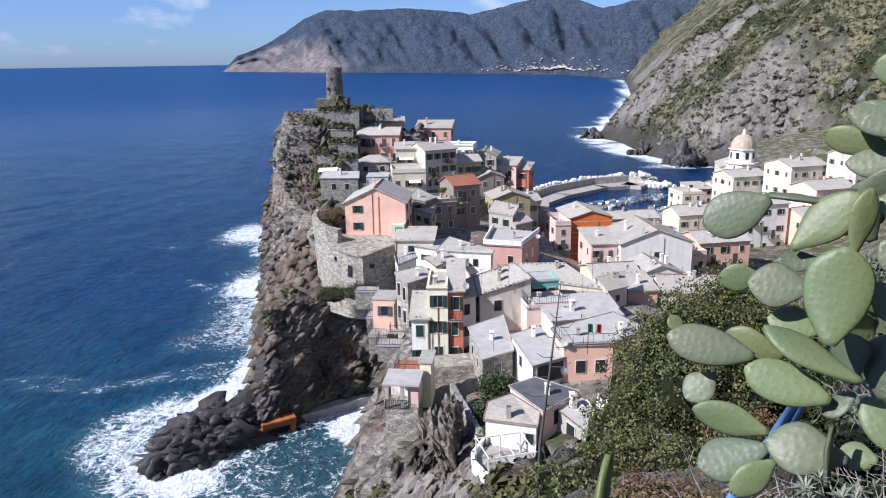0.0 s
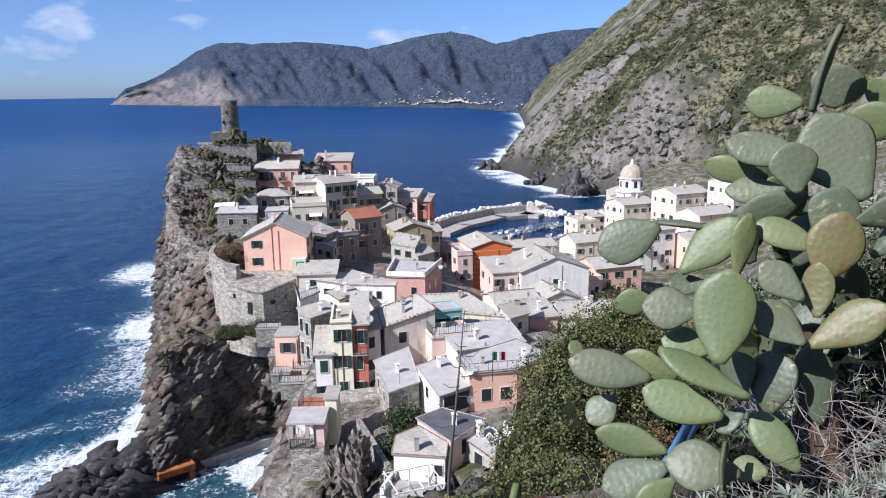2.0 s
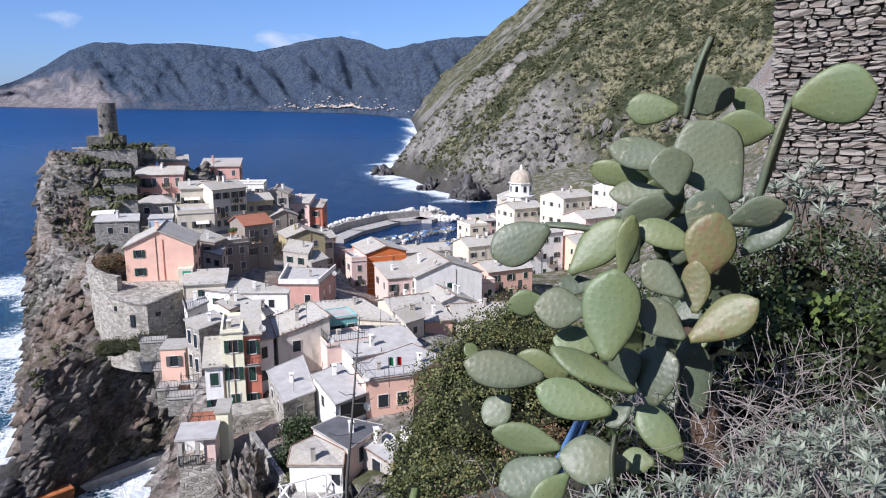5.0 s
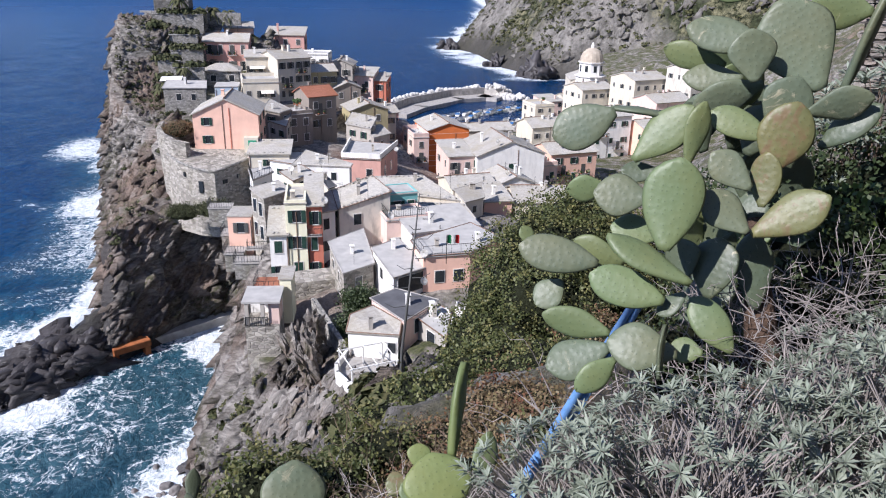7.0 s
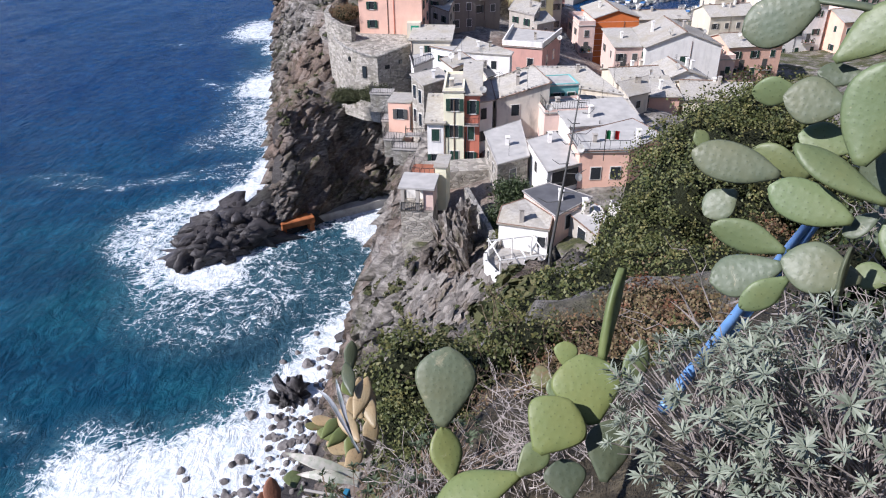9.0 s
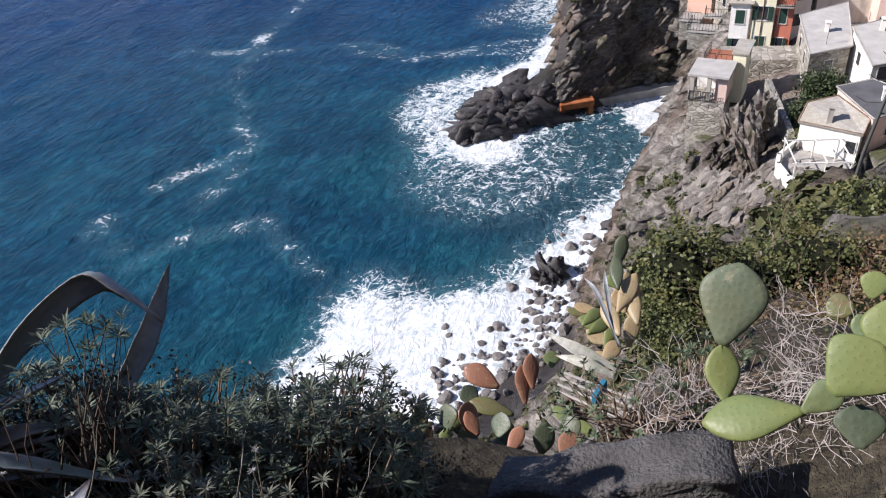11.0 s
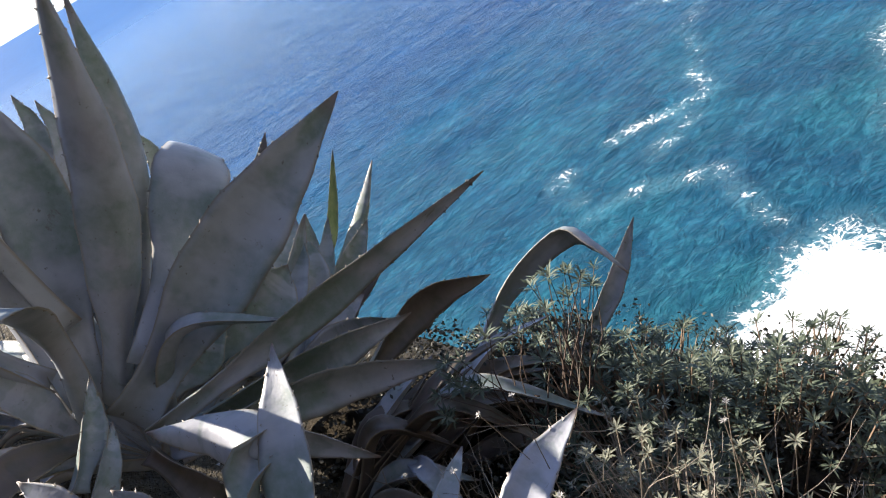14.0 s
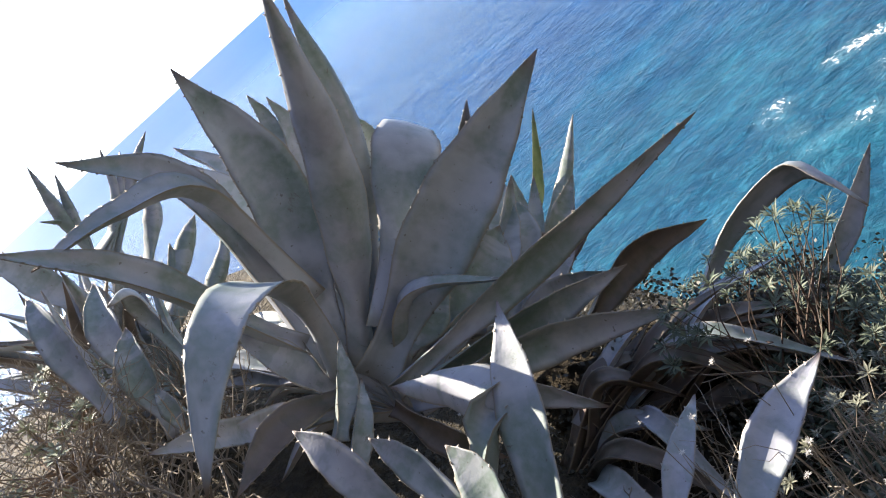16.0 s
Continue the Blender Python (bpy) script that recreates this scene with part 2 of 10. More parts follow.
def hill_material(name, forest, dry, stone, s=1.0, bare=0.5, relief=0.9):
    k = Mat(name)
    big, mid = k.noise(0.012 * s, 6, 0.6), k.noise(0.07 * s, 7, 0.65)
    fine = k.noise(0.45 * s, 6, 0.7)
    veg = k.mix(k.range(mid, 0.44, 0.56), forest, dry)
    veg = k.mix(k.range(fine, 0.44, 0.60), veg, scale_c(forest, 0.45))
    streak = k.noise(0.16 * s, 6, 0.68, k.scaled((1, 1, 0.3)))
    rocky = k.mix(k.range(k.math("ADD", k.math("MULTIPLY", fine, 0.45), k.math("MULTIPLY", streak, 0.55)), 0.38, 0.62), scale_c(stone, 0.4), scale_c(stone, 1.35))
    steep = k.math("ADD", k.attr("bare"), k.range(big, 0.3, 0.7, -bare, bare))
    col = k.mix(k.range(steep, 0.35, 0.65), veg, rocky)
    col = k.mix(k.math("MULTIPLY", k.attr("shore"), 0.85), col, scale_c(stone, 0.22))
    n1 = k.bump(mid, relief, 5.0 / s)
    k.bump(fine, relief, 1.2 / s, n1)
    return k.done(col, 0.95, 0.15)


M_SEA, M_ROCK = sea_material(), rock_material()
M_HILL = hill_material("terraced hillside scrub", (0.048, 0.056, 0.028), (0.21, 0.195, 0.115), (0.225, 0.21, 0.185))
# greens shifted to blue-grey: the haze over the bay is in these colours
M_FAR = hill_material("distant wooded mountain with blue haze", (0.044, 0.064, 0.100), (0.064, 0.083, 0.112), (0.20, 0.180, 0.176), 0.26, 0.30, 0.6)
M_SLATE = slate_roof("grey slate slab roof", (0.40, 0.375, 0.33))
M_SLATE2 = slate_roof("weathered pale slate roof", (0.45, 0.425, 0.375))
M_CEMENT = simple("grey cement terrace", (0.43, 0.415, 0.385), 0.85, 0.25, vary=0.14, scale=0.9, bump=0.2)
M_DARKROOF = simple("dark bitumen roof", (0.10, 0.10, 0.105), 0.8, 0.3, vary=0.2, scale=0.8)
M_TERRACOTTA = slate_roof("red clay tile roof", (0.34, 0.14, 0.085))
M_RIDGE = simple("weathered clay ridge tiles", (0.20, 0.135, 0.10), 0.9, 0.2, vary=0.4, scale=2.0)
M_RUBBLE = rubble("grey rubble masonry", (0.31, 0.295, 0.265))
M_RUBBLE2 = rubble("warm rubble masonry", (0.38, 0.35, 0.30), 1.8)
M_PANE = simple("dark window glass", (0.025, 0.03, 0.035), 0.12, 0.5, vary=0.2)
M_SHUTTER = simple("dark green wooden shutter", (0.018, 0.05, 0.036), 0.55)
M_SHUTTER2 = simple("grey-brown wooden shutter", (0.085, 0.085, 0.08), 0.6)
M_TRIM = plaster("pale window surround", (0.68, 0.65, 0.60), 0.2)
M_METAL = simple("dark iron railing", (0.05, 0.05, 0.05), 0.5, 0.5, 0.6)
M_WHITE = plaster("white plaster", (0.85, 0.83, 0.775), 0.3)
M_CREAM = plaster("cream plaster", (0.70, 0.635, 0.51), 0.35)
M_YELLOW = plaster("pale yellow plaster", (0.86, 0.82, 0.60), 0.12)
M_PINK = plaster("salmon pink plaster", (0.83, 0.53, 0.405), 0.15)
M_ROSE = plaster("rose plaster", (0.64, 0.37, 0.31), 0.35)
M_ROSE2 = plaster("pale rose plaster", (0.78, 0.58, 0.50), 0.25)
M_ORANGE = plaster("deep orange plaster", (0.72, 0.20, 0.055), 0.15)
M_BRICKRED = plaster("brick red plaster", (0.58, 0.20, 0.13), 0.3)
M_TEAL = plaster("turquoise plaster", (0.23, 0.52, 0.50), 0.2)
M_BLUE = plaster("pale blue plaster", (0.52, 0.62, 0.72), 0.2)
M_OLIVE = plaster("ochre plaster", (0.44, 0.38, 0.22))
M_GREY = plaster("grey weathered plaster", (0.44, 0.405, 0.355), 0.7)
# the shade on these house fronts is put into a darker wall colour
M_SHADEWALL = plaster("brown-grey weathered render darkened for shade", (0.29, 0.25, 0.21), 0.6)
M_WEATHERED = plaster("stained ochre-white plaster", (0.66, 0.61, 0.52), 0.8)
M_STONEDARK = rubble("dark castle masonry", (0.17, 0.16, 0.145), 1.5)
M_CONCRETE = simple("worn concrete", (0.36, 0.34, 0.31), 0.9, 0.2, vary=0.25, scale=0.7, bump=0.3, dist=0.05)
M_RUST = simple("rust-stained concrete", (0.34, 0.12, 0.045), 0.9, 0.2, vary=0.35, scale=0.8)

M_STEM = simple("grey-brown stem", (0.17, 0.125, 0.09), 0.9, 0.2, vary=0.3, scale=20)


# ---- building helpers ----
def mesh_from(name, verts, faces, material, smooth=False):
    me = bpy.data.meshes.new(name)
    me.from_pydata(verts, [], faces)
    me.update()
    if material:
        me.materials.append(material)
    if smooth:
        me.polygons.foreach_set("use_smooth", [True] * len(me.polygons))
    return me


def thing(name, label, category, at=(0, 0, 0), yaw=0.0, group="", kind=""):
    ob = new(name)
    ob.empty_display_size = 0.2
    ob.matrix_world = pose(*at, 0, 0, yaw)
    return tagged(ob, label, category, group, kind)


def part(name, bm, material, parent, label="", smooth=False, m=None):
    """One mesh object under a thing or a part."""
    if isinstance(bm, bpy.types.Mesh):
        me = bm
    else:
        me = bpy.data.meshes.new(name)
        bm.to_mesh(me)
        bm.free()
        if smooth:
            me.polygons.foreach_set("use_smooth", [True] * len(me.polygons))
        me.materials.append(material)
    ob = new(name, me)
    ob.parent = parent
    if m is not None:
        ob.matrix_local = m
    return tagged(ob, label)


def box(bm, x0, x1, y0, y1, z0, z1, bevel=0.0):
    vs = [bm.verts.new(p) for p in ((x0, y0, z0), (x1, y0, z0), (x1, y1, z0), (x0, y1, z0),
                                    (x0, y0, z1), (x1, y0, z1), (x1, y1, z1), (x0, y1, z1))]
    fs = [bm.faces.new([vs[i] for i in q]) for q in
          ((0, 3, 2, 1), (4, 5, 6, 7), (0, 1, 5, 4), (1, 2, 6, 5), (2, 3, 7, 6), (3, 0, 4, 7))]
    if bevel:
        bmesh.ops.bevel(bm, geom=list({e for f in fs for e in f.edges}), offset=bevel, segments=1, affect="EDGES")
    return bm


def one_box(*a, bevel=0.0):
    return box(bmesh.new(), *a, bevel=bevel)


def tube(bm, pts, radii, sides=8, cap=True):
    """A tapered tube along points."""
    pts = [Vector(p) for p in pts]
    rings, prev = [], Vector((0.31, 0.22, 0.93))
    for i, p in enumerate(pts):
        d = (pts[min(i + 1, len(pts) - 1)] - pts[max(i - 1, 0)]).normalized()
        a = d.cross(prev)
        if a.length < 1e-4:
            a = d.orthogonal()
        a.normalize()
        b = d.cross(a)
        r = radii[i] if hasattr(radii, "__len__") else radii
        rings.append([bm.verts.new(p + r * (math.cos(q) * a + math.sin(q) * b))
                      for q in [2 * math.pi * j / sides for j in range(sides)]])
    for r0, r1 in zip(rings, rings[1:]):
        for j in range(sides):
            bm.faces.new((r0[j], r0[(j + 1) % sides], r1[(j + 1) % sides], r1[j]))
    if cap:
        bm.faces.new(rings[0][::-1])
        bm.faces.new(rings[-1])
    return bm


# ---- noise on arrays ----
def hash3(i, j, k):
    h = (i * 374761393 + j * 668265263 + k * 2147483647 + 974634777) & 0xFFFFFFFF
    h = ((h ^ (h >> 13)) * 1274126177) & 0xFFFFFFFF
    return ((h ^ (h >> 16)) & 0xFFFF) / 65535.0


def vnoise(x, y, z):
    x, y, z = np.broadcast_arrays(x, y, z)
    i, j, k = (np.floor(a).astype(np.int64) for a in (x, y, z))
    u, v, w = x - i, y - j, z - k
    u, v, w = (a * a * (3 - 2 * a) for a in (u, v, w))
    out = 0
    for a in (0, 1):
        for b in (0, 1):
            for c in (0, 1):
                out = out + hash3(i + a, j + b, k + c) * (u if a else 1 - u) * (v if b else 1 - v) * (w if c else 1 - w)
    return out


def fbm(x, y, z, octaves=5, gain=0.5):
    total, amp, norm = 0, 1.0, 0.0
    for o in range(octaves):
        s = 2.03 ** o
        total, norm = total + amp * (vnoise(x * s + 17.3 * o, y * s, z * s + 5.1 * o) - 0.5), norm + amp
        amp *= gain
    return total / norm * 2


def ridged(x, y, z, octaves=4):
    total, amp, norm = 0, 1.0, 0.0
    for o in range(octaves):
        s = 2.1 ** o
        total, norm = total + amp * (1 - abs(2 * vnoise(x * s + 7.7 * o, y * s, z * s) - 1)), norm + amp
        amp *= 0.5
    return total / norm


def smooth(a, b, v):
    u = np.clip((v - a) / (b - a), 0, 1)
    return u * u * (3 - 2 * u)


# ---- the coast and the land's height ----
COVE = [(-60, -90), (-66, -20), (-62, 10), (-56, 22), (-44, 31), (-30, 36.5), (-22.5, 44.5), (-18, 53), (-14.6, 61.5), (-12.8, 74), (-12.6, 84), (-12.5, 99), (-10.5, 111), (-11, 120.5)]
SPUR = [(-19, 118), (-24, 112), (-29, 107), (-34, 102.5), (-38.5, 99.5), (-41.5, 104), (-39, 114), (-35, 122), (-33.5, 128), (-38, 138), (-42, 166)]
HEAD = [(-44, 185), (-47, 210), (-56, 240), (-60, 262), (-40, 285), (0, 300), (26, 304), (38, 298), (44, 282), (52, 264), (90, 268), (104, 285), (112, 310), (128, 338), (150, 385), (420, 420), (420, -90)]
COAST = np.array(COVE + SPUR + HEAD, float)


def coast_distance(X, Y, line=COAST, closed=True):
    """Metres inland of a shore (negative at sea)."""
    best, inside = np.full(X.shape, 1e9), np.zeros(X.shape, bool)
    n = len(line)
    for a in range(n if closed else n - 1):
        (x0, y0), (x1, y1) = line[a], line[(a + 1) % n]
        dx, dy = x1 - x0, y1 - y0
        s = np.clip(((X - x0) * dx + (Y - y0) * dy) / (dx * dx + dy * dy), 0, 1)
        best = np.minimum(best, np.hypot(X - x0 - s * dx, Y - y0 - s * dy))
        if closed and dy:
            inside ^= ((y0 > Y) != (y1 > Y)) & (X < x0 + (Y - y0) * dx / dy)
    return np.where(inside, best, -best) if closed else best


SLOPE = [(0, 0, 56.3), (0, -10, 60), (-1.8, -0.2, 57.0), (-2.6, -1, 57.7), (-1.8, -0.9, 57.35), (-3.2, -1.8, 57.85), (-3.4, -1.0, 57.5), (-4, -1.1, 57.3), (-1.5, 1, 55.7), (-0.9, 1.7, 55.3), (0.1, 1.6, 55.8), (0.6, 1.3, 56.4), (1.3, 1.7, 56.6), (2.4, 2.5, 56.6), (6, 6.5, 56), (-0.8, 2.8, 54.4), (0, 4, 53.2)]
LOWER = [(1, 7, 51.5), (2, 9.5, 50), (4, 17.5, 45.5), (7, 19, 45.5), (9, 24, 44), (7, 40, 28), (5, 50, 21.5), (6, 45, 23.5), (4.5, 56, 23.6), (7, 58, 24.2), (1.5, 54, 19.5), (20, 45, 34), (30, 30, 46), (-3, 60, 20), (-4, 52, 20)]
RIDGE = [(10, 57, 26.3), (14, 68, 26), (-4, 68, 21.5), (5, 72, 24), (-2, 83, 22), (8, 85, 25), (18, 92, 22), (30, 92, 23), (-7, 96, 23.5), (2, 105, 24), (12, 128, 20), (-12, 126, 28), (-16, 118, 28), (-21, 130, 31), (0, 140, 25), (-14, 160, 31), (-16, 178, 34.5), (0, 172, 29), (-26, 190, 46), (-36, 186, 45.5), (-12, 192, 41), (0, 196, 35), (15, 186, 26), (22, 190, 21), (15, 160, 22)]
TOWN = [(28, 165, 11), (33, 234, 1.6), (26, 200, 5), (45, 282, 1.2), (60, 262, 1.5), (92, 262, 2), (124, 300, 2.5), (45, 165, 11), (40, 138, 14), (50, 180, 11), (60, 150, 12), (42, 112, 19), (80, 178, 12), (110, 220, 14), (84, 240, 4), (150, 290, 24), (160, 200, 40), (120, 120, 50), (70, 90, 36), (200, 60, 110), (100, 30, 85), (40, 0, 74), (0, 250, 18), (-40, 240, 30), (-20, 270, 12), (300, 250, 150)]
SPOTS = np.array(SLOPE + LOWER + RIDGE + TOWN, float)


def land_height(X, Y):
    num, den = 0.0, 0.0
    for x, y, z in SPOTS:
        w = 1.0 / (((X - x) ** 2 + (Y - y) ** 2) + 1.5) ** 1.7
        num, den = num + w * z, den + w
    sd = coast_distance(X, Y)
    k = 2.3 + 4.5 * smooth(142, 172, Y) * smooth(40, -10, X) + 0.6 * fbm(X / 14, Y / 14, 0 * X)
    k = np.where(X > 40, 1.5, k)
    beach = smooth(66, 52, Y)
    cap = (1 - beach) * (1.2 + k * np.maximum(sd, 0)) + beach * (0.12 * np.clip(sd, 0, 7) + 1.75 * np.maximum(sd - 7, 0) + 0.2)
    spur = smooth(-27, -33, X) * smooth(126, 118, Y) * smooth(80, 95, Y)
    az, r = np.degrees(np.arctan2(X, Y)), np.hypot(X, Y)
    knots = (-180, -130, -100, -80, -60, -15, 8, 35, 60, 180)
    r0, z0, fall = (np.interp(az, knots, row) for row in ((4.6, 4.6, 4.2, 2.8, 2.2, 2.2, 3.0, 4.0, 6, 6), (59, 58.0, 57.5, 56.9, 56.0, 55.2, 55.6, 56.6, 57, 58), (0.2, 0.9, 1.2, 1.6, 1.6, 1.5, 0.62, 0.5, 0.0, -0.3)))
    drop = z0 - fall * np.maximum(r - r0, 0) + 1000 * smooth(42, 60, r)
    shore = 0.12 * np.clip(sd, 0, 20) + 0.2
    h = np.minimum(np.minimum(num / den, cap), np.maximum(drop, shore))
    # unseen bank behind the camera, added to hold skylight off the agave
    screen_bank = smooth(58, 80, az) + smooth(-150, -168, az)
    h = h + np.clip(screen_bank, 0, 1) * np.maximum(55.6 + 1.7 * np.clip(r - 1.35, 0, 5) + 0.55 * np.clip(r - 6, 0, 60) - h, 0)
    h = np.where(spur > 0.5, np.minimum(h, 1.0 + 0.85 * np.maximum(sd, 0)), h)
    return np.where(sd > 0, h, np.maximum(-6.0, sd * 1.2 - 0.3)), sd


def ground_z(x, y):
    return float(land_height(np.array([float(x)]), np.array([float(y)]))[0][0])


def on_ground(x, y):
    """Height of the finished ground under a place."""
    hit = GROUND_TREE.ray_cast(Vector((x, y, 400)), Vector((0, 0, -1)))[0]
    return hit.z if hit else ground_z(x, y)


def steps(*runs):
    out = []
    for a, b, s in runs:
        out += list(np.arange(a, b, s))
    return np.array(out + [runs[-1][1]])


def sheet(name, xs, ys, zfun, material, attrs=None, smooth_shade=True):
    """A ground sheet over a net of lines; zfun gives places and attributes."""
    X, Y = np.meshgrid(xs, ys)
    P, extra = zfun(X, Y)
    nx, ny = len(xs), len(ys)
    me = bpy.data.meshes.new(name)
    idx = np.arange(nx * ny).reshape(ny, nx)
    quads = np.stack([idx[:-1, :-1], idx[:-1, 1:], idx[1:, 1:], idx[1:, :-1]], -1).reshape(-1, 4)
    me.vertices.add(nx * ny)
    me.vertices.foreach_set("co", P.reshape(-1, 3).astype(np.float32).ravel())
    me.loops.add(quads.size)
    me.loops.foreach_set("vertex_index", quads.ravel().astype(np.int32))
    me.polygons.add(len(quads))
    me.polygons.foreach_set("loop_start", (np.arange(len(quads)) * 4).astype(np.int32))
    me.update(calc_edges=True)
    me.polygons.foreach_set("use_smooth", [smooth_shade] * len(quads))
    for key, val in extra.items():
        me.attributes.new(key, "FLOAT", "POINT").data.foreach_set("value", val.astype(np.float32).ravel())
    me.materials.append(material)
    return new(name, me)


def ground_places(X, Y):
    Z, sd = land_height(X, Y)
    gy, gx = np.gradient(Z)
    sx, sy = np.gradient(X, axis=1), np.gradient(Y, axis=0)
    tx, ty = gx / sx, gy / sy
    steep = np.hypot(tx, ty)
    n = np.stack([-tx, -ty, np.ones_like(Z)], -1)
    n /= np.linalg.norm(n, axis=-1, keepdims=True)
    far = smooth(6, 30, np.hypot(X, Y))
    crag = smooth(0.65, 1.5, steep) * smooth(60, 30, X)
    u = X * 0.8 + Z * 0.55
    v = Y * 0.9 - Z * 0.25
    rough = 3.6 * (ridged(u / 11, v / 11, Z / 16) - 0.55) + 3.4 * (ridged(u / 4.2, v / 4.2, Z / 6, 3) - 0.5) + 1.0 * fbm(X / 0.9, Y / 0.9, Z / 0.9, 3)
    calm = 0.5 * fbm(X / 5, Y / 5, 0 * X) + 0.16 * fbm(X / 0.8, Y / 0.8, 0 * X, 3)
    d = far * crag * rough * smooth(-1, 4, sd) + (0.25 + 0.75 * far) * (1 - crag) * calm * np.where(sd > 0, 1, 0)
    P = np.stack([X, Y, Z], -1) + n * d[..., None]
    low = smooth(4.2, 0.6, P[..., 2] + 1.5 * fbm(X / 5, Y / 5, 0 * X))
    spur = smooth(-24, -30, X) * smooth(126, 118, Y) * smooth(80, 95, Y)
    wet = np.clip(low * smooth(70, 40, X) + spur, 0, 1)
    green = smooth(1.7, 0.7, steep) * smooth(4, 12, Z) * (1 - 0.7 * smooth(135, 150, Y) * smooth(-12, -24, X)) * (1 - smooth(64, 72, Y) * smooth(-10, -6, X) * smooth(60, 45, X))
    return P, {"wet": wet, "green": green, "soil": smooth(15, 7, np.hypot(X, Y))}


ground = sheet("ground", steps((-90, -64, 6), (-64, -7, 0.8), (-7, 7, 0.35), (7, 30, 1.0), (30, 420, 6)),
               steps((-90, -5, 6), (-5, 14, 0.35), (14, 212, 0.9), (212, 420, 5)), ground_places, M_ROCK)
GROUND_TREE = BVHTree.FromPolygons([v.co for v in ground.data.vertices], [tuple(p.vertices) for p in ground.data.polygons])
tagged(ground, "steep rocky coastal slope with cliffs and scrub", "ground", kind="structure")


# ---- the sea: one sheet to the horizon, its far part drawn closer at the same angle below the eye ----
def drawn_in(d):
    return np.where(d < 2000, d, 4900 * d / (2900 + d))


STREAKS = [[(-113, 165), (-106, 146), (-104, 128), (-99.4, 120.7), (-96.8, 109.6), (-89, 102.8), (-84, 94.2), (-77, 89.1)],
           [(-77, 89.1), (-79, 84), (-84.4, 77.7), (-86, 73)], [(-89, 62), (-86, 57), (-82, 55.6)], [(-77, 89.1), (-76, 83), (-75.5, 76.2), (-76.3, 69)],
           [(-48.6, 62), (-54.6, 64.3), (-63.3, 68.2), (-71.6, 62.8), (-75.1, 57.1), (-78.4, 48.9), (-84, 40)],
           [(-47, 132), (-63, 129), (-80, 131), (-104, 124), (-120, 123)],
           [(-42, 139), (-51, 135), (-63, 127), (-80, 127)], [(-60, 241), (-73, 233), (-95, 236)], [(-50, 200), (-62, 190), (-70, 196)]]
SURF = np.array([(-54, 33), (-48.4, 43.2), (-45.7, 48.6), (-44.4, 57.3), (-40.7, 62.8), (-33.7, 60.2), (-26.3, 64.3), (-21.5, 77), (-16.5, 88), (-10, 93), (-9, 60), (-24, 36), (-40, 27)], float)
SWIRL = np.array([(-59, 104), (-45.4, 88.8), (-37.5, 85.4), (-30.6, 88.5), (-33, 97), (-40, 104), (-36, 118), (-40, 124), (-50, 124), (-59, 115)], float)
HILL_SHORE = np.array([(150, 385), (153, 392), (136, 412), (126, 450), (128, 520), (118, 567), (150, 660), (211, 821), (300, 1180), (429, 1731), (520, 2150)], float)
HILL_SHORE = np.concatenate([np.array([(330, 120), (270, 200), (215, 270), (180, 330)], float), HILL_SHORE])


